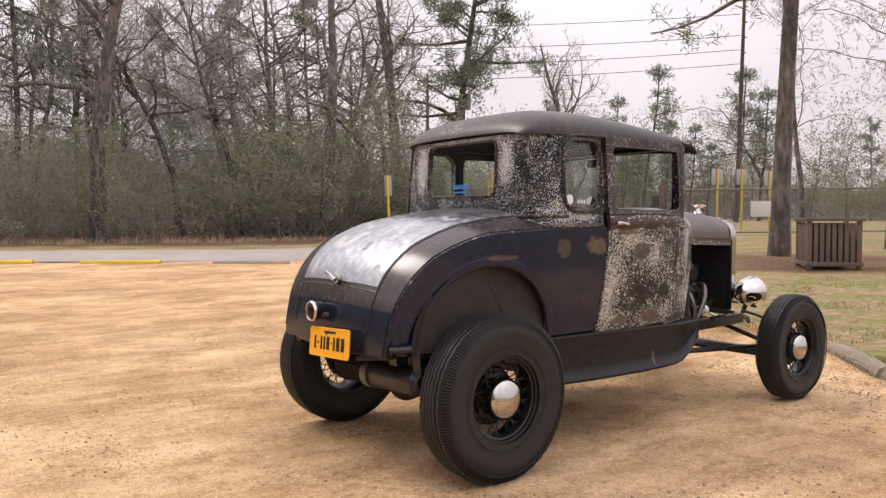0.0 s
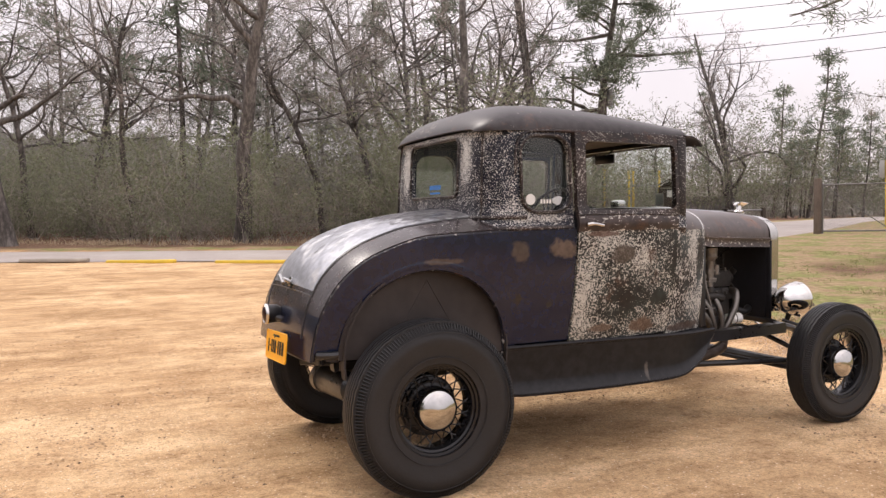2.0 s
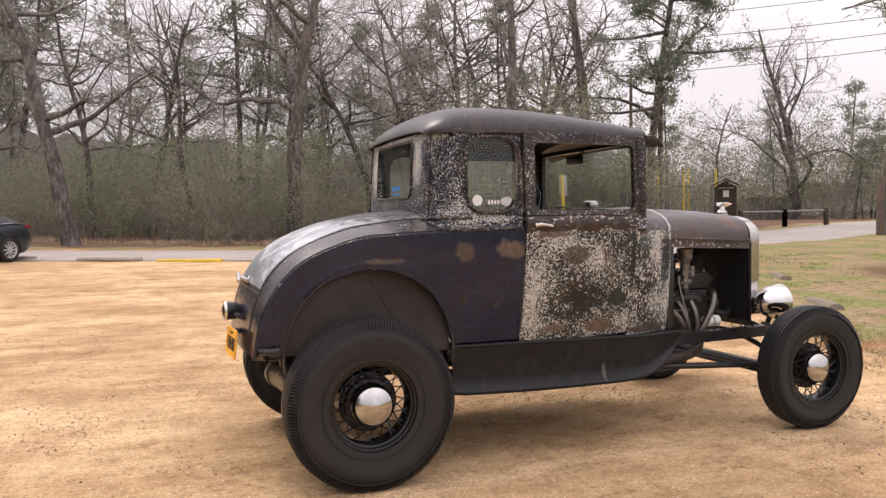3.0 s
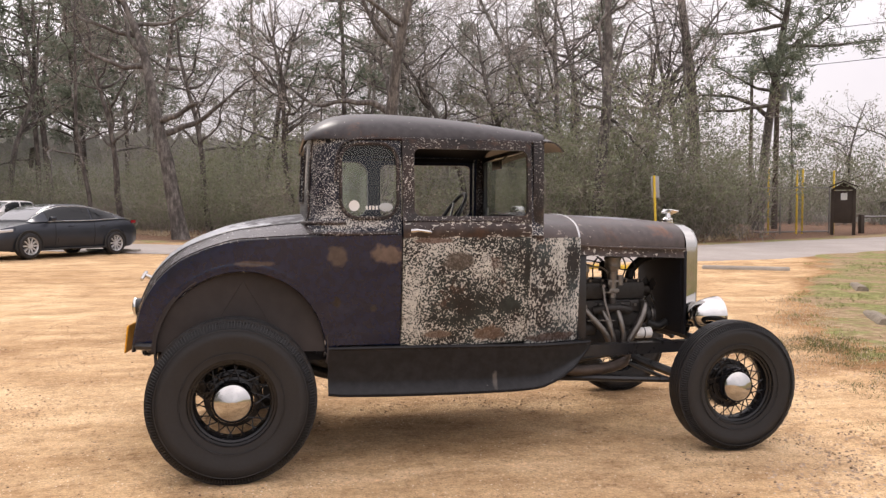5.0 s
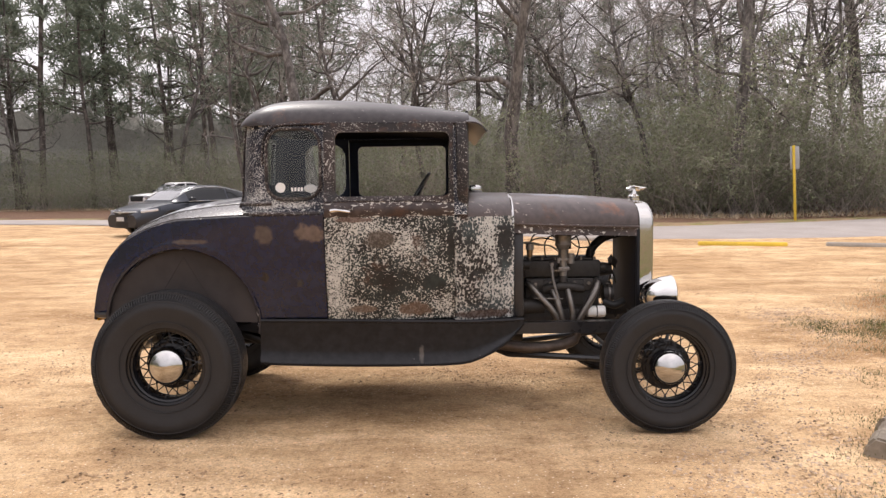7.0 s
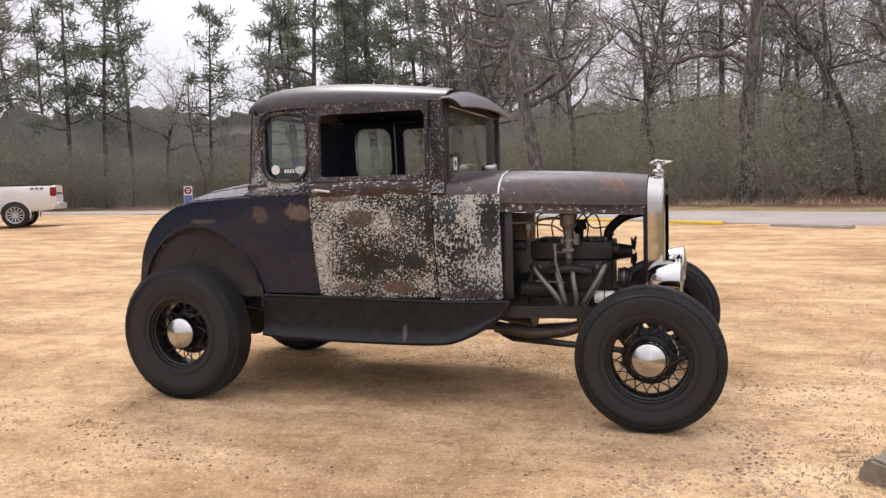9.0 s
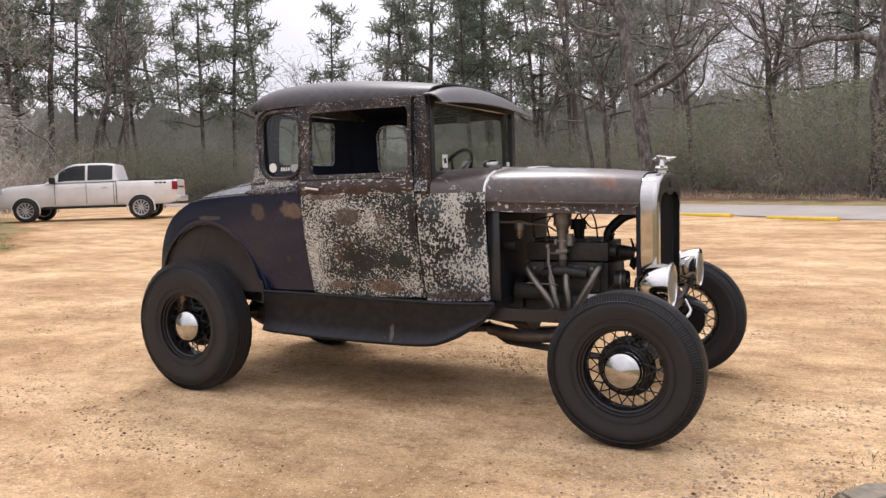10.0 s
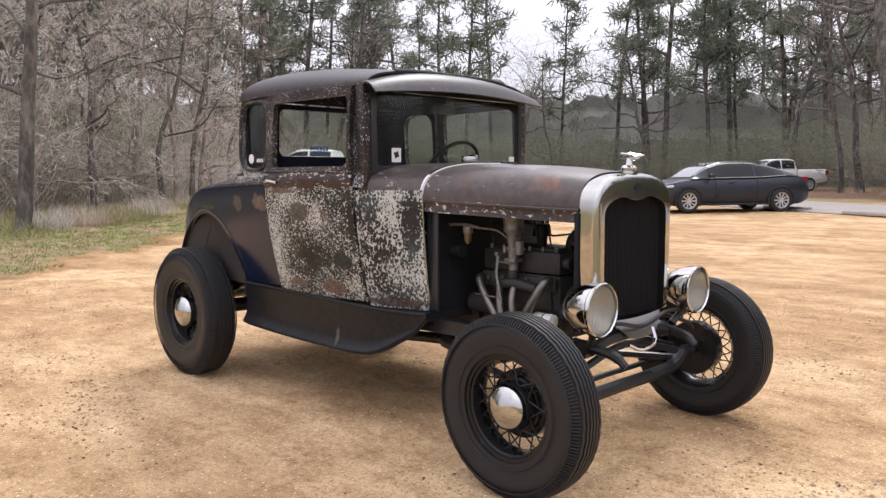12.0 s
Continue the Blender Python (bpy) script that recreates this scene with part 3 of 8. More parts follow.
# ---- the old coupe ----
RUST, BROWN = (0.12, 0.075, 0.055), (0.080, 0.062, 0.056)
MAT.update(
    side=panel_paint("old_blue_paint", 0.98, 0.3, [((0.50, -0.62, 1.075), (0.055, 0.2, 0.055), BROWN), ((0.755, -0.63, 1.075), (0.10, 0.2, 0.055), (0.135, 0.098, 0.082)), ((0.10, -0.6, 1.035), (0.12, 0.2, 0.016), BROWN), ((0.68, -0.6, 0.80), (0.018, 0.2, 0.02), (0.03, 0.028, 0.028)), ((0.50, -0.6, 0.84), (0.02, 0.2, 0.03), (0.02, 0.016, 0.015))], (0.0016, 0.0052, 0.0210), 0.10, rusty=0, spec=0.5, relief=0.01),
    door=flaked("flaked_door_paint", 0.635, (0.013, 0.011, 0.010), (0.54, 0.525, 0.48),
                [((0.875, -0.6, 0.88), (0.085, 0.6, 0.38), 0.18), ((1.00, -0.6, 1.10), (0.17, 0.6, 0.07), 0.22), ((1.24, -0.6, 1.02), (0.10, 0.6, 0.10), 0.26), ((1.16, -0.6, 0.78), (0.24, 0.6, 0.15), -0.24), ((1.43, -0.6, 1.02), (0.10, 0.6, 0.16), -0.04),
                 ((1.46, -0.6, 0.68), (0.07, 0.6, 0.07), 0.24), ((1.11, -0.6, 0.765), (0.075, 0.6, 0.04), 0.22), ((1.40, -0.6, 0.80), (0.075, 0.6, 0.05), -0.55), ((1.495, -0.6, 1.0), (0.022, 0.6, 0.2), -0.3), ((1.0, -0.6, 0.68), (0.14, 0.6, 0.05), 0.18)],
                [((1.122, -0.63, 1.035), (0.090, 0.4, 0.058), (0.085, 0.064, 0.048)), ((1.30, -0.6, 0.655), (0.10, 0.4, 0.045), (0.13, 0.078, 0.050)), ((0.99, -0.6, 1.143), (0.13, 0.4, 0.016), (0.13, 0.075, 0.055)), ((1.02, -0.6, 0.655), (0.09, 0.4, 0.022), (0.15, 0.10, 0.07))],
                112.0, (1, 1, 1), 0.5, (0.020, 0.027, 0.026), 0.35),
    cowl=flaked("flaked_cowl_paint", 0.53, (0.016, 0.014, 0.014), (0.51, 0.50, 0.465),
                [((1.58, -0.5, 1.06), (0.07, 0.6, 0.12), -0.28), ((1.80, -0.45, 0.98), (0.05, 0.6, 0.20), -0.36), ((1.63, -0.45, 0.84), (0.09, 0.6, 0.05), -0.24), ((1.70, -0.45, 0.66), (0.18, 0.6, 0.05), -0.18), ((1.71, -0.45, 1.02), (0.05, 0.6, 0.16), 0.2)],
                [((1.68, -0.45, 0.605), (0.2, 0.4, 0.028), (0.075, 0.042, 0.030))], 88.0, (1.0, 1.0, 0.72), 0.5, (0.040, 0.052, 0.055), 0.15),
    corner=flaked("speckled_corner_paint", 0.66, (0.0045, 0.0055, 0.015), (0.56, 0.555, 0.535),
                [((0.36, -0.37, 1.52), (0.08, 0.07, 0.16), 0.42), ((0.36, 0.37, 1.50), (0.08, 0.07, 0.18), 0.42), ((0.46, 0.0, 1.64), (0.25, 0.75, 0.05), 0.22), ((0.36, 0.0, 1.245), (0.08, 0.45, 0.05), -0.3), ((0.44, -0.56, 1.40), (0.10, 0.12, 0.12), -0.05), ((0.62, -0.62, 1.225), (0.24, 0.12, 0.022), 0.25), ((0.47, -0.58, 1.28), (0.08, 0.12, 0.05), 0.15)],
                [], 165.0, (1, 1, 1), 0.35, (0.006, 0.009, 0.020), 0.0),
    frame_paint=flaked("worn_window_frame_paint", 0.785, (0.013, 0.010, 0.010), (0.46, 0.44, 0.41), [], [], 125.0, (1, 1, 1), 0.42, (0.030, 0.020, 0.018), 0.7, 0.9),
    belt=flaked("flaked_belt_paint", 0.84, (0.030, 0.022, 0.021), (0.55, 0.53, 0.49), [((1.17, -0.64, 1.228), (0.5, 0.1, 0.016), 0.2), ((1.17, -0.64, 1.162), (0.5, 0.1, 0.012), 0.16), ((2.2, 0.0, 1.045), (0.45, 0.8, 0.02), 0.12)], [], 70.0, (0.45, 1, 1.3), 0.4, (0.050, 0.036, 0.033), 0.4),
    roof=panel_paint("worn_brown_roof", 0.70, 0.5, [], (0.027, 0.0235, 0.0245), 0.33, 60, (0.36, 0.335, 0.315), rusty=0.25, spec=0.35, relief=0.05, fields=[((0.80, 0, 1.655), (0.95, 3, 0.035), 0.09), ((0.40, 0.15, 1.74), (0.10, 0.45, 0.09), 0.09), ((0.55, -0.52, 1.70), (0.16, 0.12, 0.06), 0.12)]),
    # red-brown patch near the radiator, pale blue-grey patch along the right of the top
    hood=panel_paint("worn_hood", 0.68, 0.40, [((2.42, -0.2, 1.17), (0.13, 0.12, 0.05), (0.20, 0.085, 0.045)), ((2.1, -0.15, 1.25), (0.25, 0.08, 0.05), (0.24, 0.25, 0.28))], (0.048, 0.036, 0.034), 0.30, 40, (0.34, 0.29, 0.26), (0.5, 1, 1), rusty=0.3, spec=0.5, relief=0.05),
    deck=panel_paint("worn_deck", 0.74, 0.35, [], (0.026, 0.021, 0.022), 0.22, 40, (0.15, 0.13, 0.125), rusty=0.3, spec=0.5, relief=0.03),
    # one small dark spot, and a broad patch that darkens the lid towards the cab
    lid=panel_paint("polished_trunk_lid", 0.56, 0.6, [((-0.28, -0.10, 1.07), (0.06, 0.06, 0.04), (0.03, 0.026, 0.026)), ((0.24, 0.0, 1.25), (0.34, 0.7, 0.10), (0.085, 0.082, 0.09))], (0.27, 0.28, 0.305), 0.30, 8, (0.56, 0.57, 0.59), rusty=0.0, detail=8, metal=0.7, spec=0.5, relief=0.02),
    tail=panel_paint("scuffed_tail_paint", 0.70, 0.4, [((-0.44, 0.28, 0.86), (0.05, 0.05, 0.06), (0.05, 0.055, 0.065)), ((-0.45, -0.10, 0.82), (0.03, 0.03, 0.06), (0.07, 0.075, 0.085))], (0.006, 0.008, 0.019), 0.16, 34, (0.13, 0.13, 0.14), rusty=0.0, spec=0.45, relief=0.03),
    black=plain("satin_black_steel", (0.017, 0.017, 0.019), 0.32, 0.0, 30, 0.35, 0.04, spec=0.45),
    apron=panel_paint("scuffed_black_apron", 0.745, 0.35, [((1.33, -0.55, 0.40), (0.018, 0.2, 0.05), (0.10, 0.09, 0.08))], (0.0075, 0.0074, 0.0085), 0.30, 55, (0.16, 0.15, 0.14), (0.5, 1, 1.5), rusty=0.0, spec=0.22, relief=0.04),
    lining=plain("dark_blue_cab_lining", (0.024, 0.030, 0.052), 0.7, 0.0, 18, 0.3, 0.03, spec=0.2),
    inner=plain("dark_inner_panel", (0.014, 0.0145, 0.018), 0.7, 0.0, 18, 0.4, 0.05, spec=0.2),
    well=plain("primer_wheel_well", (0.040, 0.033, 0.031), 0.6, 0.0, 12, 0.4, 0.05, spec=0.25),
    rubber=plain("tyre_rubber", (0.0205, 0.0202, 0.0215), 0.44, 0.0, 90, 0.25, 0.08, spec=0.3),
    rim=plain("gloss_black_rim", (0.011, 0.011, 0.0125), 0.22, 0.0, 30, 0.3, spec=0.35),
    chrome=chrome("chrome", 0.62, 0.06),
    nickel=chrome("dull_nickel", 0.50, 0.06),
    tarnish=chrome("tarnished_nickel", 0.24, 0.3),
    silver=chrome("lamp_silver", 0.70, 0.35),
    pipe=plain("bare_steel_pipe", (0.19, 0.175, 0.16), 0.45, 0.9, 40, 0.3),
    iron=plain("greasy_cast_iron", (0.040, 0.037, 0.035), 0.45, 0.1, 40, 0.4, 0.15, spec=0.25),
    brass=plain("aged_brass", (0.23, 0.16, 0.09), 0.45, 0.7, 40, 0.3),
    white=plain("white_paint", (0.75, 0.74, 0.71), 0.5, 0.0, 20, 0.06),
    grille=plain("black_radiator_core", (0.009, 0.0088, 0.010), 0.75, 0.0, 260, 0.5, 0.3, spec=0.1),
    glass=glass("old_glass"),
    lens=glass("lamp_lens", (0.86, 0.86, 0.83), 0.32),
    red=plain("red_lens", (0.020, 0.003, 0.003), 0.25, 0.0, 40, 0.2),
    worn_edge=panel_paint("worn_bead_paint", 0.60, 0.45, [], (0.010, 0.010, 0.014), 0.25, 60, (0.36, 0.33, 0.31), rusty=0.35, spec=0.4),
    plate=plain("yellow_plate", (0.85, 0.40, 0.02), 0.45, 0.0, 25, 0.12),
    ink=plain("black_ink", (0.02, 0.016, 0.012), 0.6, 0.0, 30, 0.2),
    blue_sticker=plain("blue_sticker", (0.05, 0.22, 0.6), 0.5, 0.0, 30, 0.1),
    wire=plain("black_wire", (0.012, 0.012, 0.012), 0.5, 0.0, 30, 0.2),
)

WB = pchip([-0.50, -0.40, -0.2, 0.0, 0.3, 0.6, 0.85, 1.2, 1.53, 1.7, 1.88, 2.6], [0.475, 0.52, 0.578, 0.612, 0.638, 0.648, 0.650, 0.637, 0.592, 0.53, 0.445, 0.285])
WIN = pchip([-0.5, 0.0, 0.4, 0.85, 1.2, 1.53, 1.88], [0.02, 0.035, 0.075, 0.095, 0.095, 0.09, 0.04])
ZB = pchip([-0.5, -0.475, -0.462, -0.44, -0.405, -0.34, -0.22, -0.017, 0.124, 0.28, 0.41, 0.84, 1.5, 1.9, 2.6], [0.60, 0.64, 0.70, 0.79, 0.87, 0.965, 1.06, 1.135, 1.150, 1.158, 1.164, 1.172, 1.158, 1.105, 1.075])
ZLOW = pchip([-0.5, 0.4, 0.85, 1.53, 1.88], [0.64, 0.622, 0.612, 0.588, 0.575])
SIDES = ((-1, "right"), (1, "left"))


def side_y(x, z):
    zb, w = ZB(x), WB(x)
    if z >= zb:
        return w
    f = (zb - z) / max(0.05, zb - 0.6)
    return w - WIN(x) * f**1.7


def arch(x):
    """Bottom edge of the quarter panel, with the wheel arch."""
    low = ZLOW(x)
    d = 0.40**2 - (x - 0.045) ** 2
    return max(low, 0.60 + math.sqrt(d)) if d > 0 else low


def side_panel(x0, x1, s, top=None, n=30, out=0.0, depth=-0.018):
    """A strip of the body's flank from x0 to x1."""
    def fn(x, v):
        lo, hi = arch(x), (ZB(x) if top is None else top)
        z = lo + (max(hi, lo + 0.004) - lo) * v
        return (x, s * (side_y(x, z) + out), z)
    xs = [x0 + (x1 - x0) * i / n for i in range(n + 1)]
    bm = sheet(fn, xs, [i / 12 for i in range(13)])
    return thick(bm, depth if s > 0 else depth)


car = thing("hot_rod_coupe", "vintage chopped-fender coupe with flaked black, blue and white paint on dirt", "car", pose(0, 0.012, 0))

# rear deck
DECK_C = bend([(-0.492, 0, 0.60), (-0.490, 0, 0.66), (-0.478, 0, 0.76), (-0.452, 0, 0.87), (-0.385, 0, 1.0), (-0.258, 0, 1.112), (-0.07, 0, 1.192), (0.08, 0, 1.228), (0.23, 0, 1.252), (0.38, 0, 1.268)], 6)
DECK_E = bend([(-0.478, 0, 0.60), (-0.470, 0, 0.66), (-0.452, 0, 0.75), (-0.418, 0, 0.845), (-0.345, 0, 0.96), (-0.222, 0, 1.06), (-0.017, 0, 1.137), (0.124, 0, 1.152), (0.26, 0, 1.160), (0.39, 0, 1.166)], 6)


def deck(i, q, out=0.0):
    c, e = DECK_C[i], DECK_E[i]
    s = abs(q) ** 2.6
    p = c * (1 - s) + e * s
    y = q * (WB(e.x) - 0.004)
    a, b = DECK_C[max(0, i - 1)], DECK_C[min(len(DECK_C) - 1, i + 1)]
    nrm = Vector((-(b - a).z, 0, (b - a).x)).normalized()
    return (p.x + nrm.x * out, y, p.z + nrm.z * out)


QS = [-1 + 2 * k / 36 for k in range(37)]
ND = len(DECK_C)
part("rear_deck", thick(sheet(deck, range(15, ND), QS), -0.012), MAT["deck"], car, "brown-black worn rear deck")
part("tail_panel", thick(sheet(deck, range(0, 16), QS), -0.012), MAT["tail"], car, "glossy dark blue tail panel")
lid = part("trunk_lid", thick(sheet(lambda i, q: deck(i, q, 0.0095), range(20, ND - 1), [k / 20 * 0.70 for k in range(-20, 21)]), -0.006), MAT["lid"], car, "polished grey trunk lid with a bare patch, darker towards the cab")
seam = [Vector(deck(i, s * 0.72, 0.011)) for s in (-1,) for i in range(8, ND)]
part("seam_bead", tube(seam, 0.006, 6), MAT["black"], car)
part("seam_bead", tube([Vector((p.x, -p.y, p.z)) for p in seam], 0.005, 6), MAT["black"], car)
part("tail_bead", tube([Vector(deck(3, q, 0.004)) for q in QS], 0.008, 6), MAT["worn_edge"], car)
part("lid_seam", tube([Vector(deck(19, q * 0.71, 0.0115)) for q in QS], 0.004, 6), MAT["black"], car)

for s, _ in SIDES:
    part("quarter_panel", side_panel(-0.474, 0.820, s, n=64), MAT["side"], car, "dark blue quarter panel with scraped brown patches")
    part("quarter_bead", tube([(e.x, s * (WB(e.x) + 0.001), e.z - 0.004) for e in DECK_E[1:]] + [(x, s * (WB(x) + 0.001), ZB(x) - 0.004) for x in np.linspace(0.42, 0.82, 8)], 0.010, 8), MAT["worn_edge"], car)
    lip = []
    for k in range(33):
        a = radians(186 - 192 * k / 32)
        x, z = 0.045 + 0.402 * math.cos(a), 0.60 + 0.402 * math.sin(a)
        lip.append((x, s * (side_y(x, z) + 0.006), z))
    part("arch_bead", tube(lip, 0.009, 8), MAT["worn_edge"], car)
    FLARE = ((0.403, 0.010), (0.412, 0.015), (0.435, 0.015), (0.446, 0.012), (0.455, 0.003), (0.460, -0.004))
    def flare(a, k):
        r, out = FLARE[k]
        x, z = 0.045 + r * math.cos(a), 0.60 + r * math.sin(a)
        return (x, s * (side_y(x, min(z, ZB(x) - 0.01)) + out), z)
    part("arch_flare", thick(sheet(flare, [radians(180 - 180 * k / 36) for k in range(37)], range(6)), -0.004), MAT["side"], car, "rolled flare round the wheel arch")
    well = extrude_outline([(0.045 + 0.43 * math.cos(radians(a)), 0.60 + 0.42 * math.sin(radians(a))) for a in range(-2, 183, 5)], "y", s * 0.560, s * 0.575)
    crease = [(0.045, s * 0.5745, 0.95), (-0.16, s * 0.5745, 0.62)]
    part("wheel_well", join(well, tube(crease, 0.003, 6), tube([(0.045, s * 0.5745, 0.95), (0.24, s * 0.5745, 0.62)], 0.003, 6)), MAT["well"], car, "dull primer inner wheel well")
    part("well_roof", thick(sheet(lambda a, y: (0.045 + 0.415 * math.cos(a), s * y, 0.60 + 0.415 * math.sin(a)), [radians(q) for q in range(-10, 191, 8)], [0.55, 0.57, 0.60]), 0.008), MAT["well"], car)
    part("tail_skirt", tube([(-0.46, s * 0.50, 0.632), (-0.40, s * 0.545, 0.634), (-0.36, s * 0.56, 0.64)], 0.018, 8), MAT["black"], car)
    part("rocker", tube([(x, s * (side_y(x, ZLOW(x)) + 0.002), ZLOW(x) + 0.004) for x in np.linspace(0.45, 1.86, 20)], 0.011, 8), MAT["apron"], car)

# cab shell: plan outline, tumblehome, openings
def plan(u):
    """The cab's outline from the front post (u=0) round the back (u=0.5) to the other front post (u=1)."""
    s, t = (-1, u * 2) if u <= 0.5 else (1, (1 - u) * 2)
    if t < 0.6:
        f = t / 0.6
        return 1.585 - f * 1.035, s * (0.596 + 0.040 * math.sin(f * math.pi / 2))
    if t < 0.82:
        a = (t - 0.6) / 0.22 * math.pi / 2
        return 0.55 - 0.195 * math.sin(a), s * (0.436 + 0.20 * math.cos(a))
    f = (t - 0.82) / 0.18
    return 0.355 - 0.014 * f, s * 0.436 * (1 - f)


def cab(u, z, out=0.0):
    x, y = plan(u)
    f = max(0.0, (z - 1.2) / 0.46)
    flare = max(0.0, (1.30 - z) / 0.12) ** 2 if z < 1.30 else 0
    back = 1.0 if x < 0.5 else 0.0
    x2, y2 = x + 0.022 * f * f * (1 if x < 0.6 else 0) - 0.035 * flare * back, y * (1 - 0.035 * f * f) + math.copysign(0.012 * flare, y) * (abs(y) > 0.2)
    return Vector((x2, y2, z))


US = [i / 160 for i in range(161)]
ZS = [1.165, 1.18, 1.20, 1.23, 1.27, 1.31, 1.38, 1.45, 1.52, 1.58, 1.63, 1.662]
shell = thick(sheet(lambda u, z: cab(u, z), US, ZS), 0.022)
cuts = [
    extrude_outline(rounded(0.525, 0.800, 1.262, 1.622, 0.085), "y", -0.8, 0.8),
    extrude_outline(rounded(-0.292, 0.292, 1.345, 1.632, 0.04), "x", 0.2, 0.50),
    box(0.824, 1.514, -0.9, 0.9, 1.0, 1.652),
]
shell = carve(shell, cuts)


def line_inside(ob):
    """Gives the faces that look into the cab the dark lining."""
    ob.data.materials.append(MAT["lining"])
    for f in ob.data.polygons:
        c, nr = f.center, f.normal
        side = nr.y * (1 if c.y > 0 else -1)
        if (side < -0.3 and abs(c.y) > 0.3) or (c.x < 0.52 and nr.x > 0.3):
            f.material_index = 1
    return ob


line_inside(part("cab_shell", shell, MAT["corner"], car, "dark blue cab corner speckled with pale primer"))
for s, _ in SIDES:
    part("post_upright", join(box(1.53, 1.592, *sorted((s * 0.555, s * 0.602)), 1.13, 1.655, 0.008)), MAT["frame_paint"], car)
    part("window_moulding", tube([(u, s * (0.643 - 0.018 * ((v - 1.2) / 0.46) ** 2), v) for u, v in rounded(0.520, 0.805, 1.257, 1.627, 0.088)], 0.009, 6, closed=True), MAT["frame_paint"], car)
    q = part("quarter_glass", extrude_outline(rounded(0.522, 0.803, 1.259, 1.625, 0.086), "y", s * 0.606, s * 0.610), MAT["glass"], car)
    q.visible_shadow = False
part("rear_window_moulding", tube([(0.348 + 0.02 * ((v - 1.2) / 0.46) ** 2, u, v) for u, v in rounded(-0.297, 0.297, 1.340, 1.637, 0.045)], 0.008, 6, closed=True), MAT["frame_paint"], car)
g = part("rear_glass", extrude_outline(rounded(-0.294, 0.294, 1.343, 1.634, 0.042), "x", 0.372, 0.376), MAT["glass"], car)
g.visible_shadow = False
part("belt_moulding", tube([cab(u, 1.178) + Vector((-0.008, math.copysign(0.006, plan(u)[1]) , 0)) for u in US if not 0.824 < plan(u)[0] < 1.514 and plan(u)[0] < 0.82], 0.012, 8), MAT["frame_paint"], car)
part("cab_base_bead", tube([cab(u, 1.232) + Vector((-0.004, 0, 0)) for u in US if plan(u)[0] < 0.56], 0.010, 8), MAT["frame_paint"], car)

# roof
ZC = pchip([0.352, 0.365, 0.39, 0.43, 0.50, 0.60, 0.75, 1.0, 1.3, 1.60], [1.645, 1.686, 1.722, 1.755, 1.788, 1.806, 1.812, 1.802, 1.772, 1.728])


def half_width(x):
    if x > 0.55:
        return plan(0.3 * (1.585 - x) / 1.035)[1] * -1 if x <= 1.585 else 0.596
    c = min(1.0, max(0.0, (0.55 - x) / 0.198))
    return 0.436 + 0.20 * math.sqrt(max(0, 1 - c * c)) - (0.04 if x < 0.356 else 0)


def roof(x, q):
    w = half_width(x) * 0.966
    a = q * math.pi / 2
    ca, sa = abs(math.cos(a)), math.sin(a)
    y = w * math.copysign(abs(sa) ** 0.62, sa)
    z = 1.648 + (ZC(x) - 1.648) * ca**0.85
    return (x, y, z)


part("roof", thick(sheet(roof, [0.360, 0.365, 0.376, 0.39, 0.41, 0.435, 0.47, 0.52, 0.58, 0.66, 0.75, 0.85, 0.95, 1.05, 1.15, 1.25, 1.35, 1.45, 1.53, 1.60], [-1 + 2 * k / 44 for k in range(45)]), -0.010), MAT["roof"], car, "brown-black weathered steel roof")


def cab_y(x, z):
    """Half width of the cab at a place along its side."""
    if x >= 0.55:
        return abs(cab(0.3 * (1.585 - x) / 1.035, z).y)
    c = min(1.0, (0.55 - x) / 0.195)
    return (0.436 + 0.20 * math.sqrt(1 - c * c)) * (1 - 0.035 * max(0.0, (z - 1.2) / 0.46) ** 2)


for s, _ in SIDES:
    line = bend([(0.496, 0, 1.44), (0.498, 0, 1.53), (0.516, 0, 1.598), (0.56, 0, 1.640), (0.66, 0, 1.652), (1.0, 0, 1.656), (1.585, 0, 1.654)], 6)
    part("drip_rail", tube([(q.x, s * (cab_y(q.x, q.z) + 0.006), q.z) for q in line], 0.008, 6), MAT["frame_paint"], car)
    part("corner_bead", tube([cab(0.5 + s * 0.118, z) + Vector((-0.004, s * 0.004, 0)) for z in np.linspace(1.20, 1.655, 12)], 0.006, 6), MAT["frame_paint"], car)
part("roof_bead", tube([Vector(roof(0.385 + 0.13 * math.cos(q * math.pi / 2), q)) + Vector((0, 0, 0.002)) for q in np.linspace(-0.96, 0.96, 41)], 0.005, 6), MAT["roof"], car)
part("roof_insert_bead", tube([(1.595, y, roof(1.6, math.copysign(min(1, (abs(y) / 0.577)) ** (1 / 0.62), y) and math.copysign(math.asin(min(1, (abs(y) / 0.577)) ** (1 / 0.62)) * 2 / math.pi, y))[2] + 0.012) for y in np.linspace(-0.40, 0.40, 21)], 0.010, 6), MAT["black"], car)


def visor(f, v):
    y = f * 0.612
    zt = 1.735 - 0.085 * abs(f) ** 2.6
    zb = 1.632 - 0.030 * abs(f) ** 2
    x0, x1 = 1.585, 1.712 - 0.02 * f * f
    bow = 0.018 * math.sin(v * math.pi)
    return (x0 + (x1 - x0) * v + bow * 0.4, y, zt + (zb - zt) * v + bow)


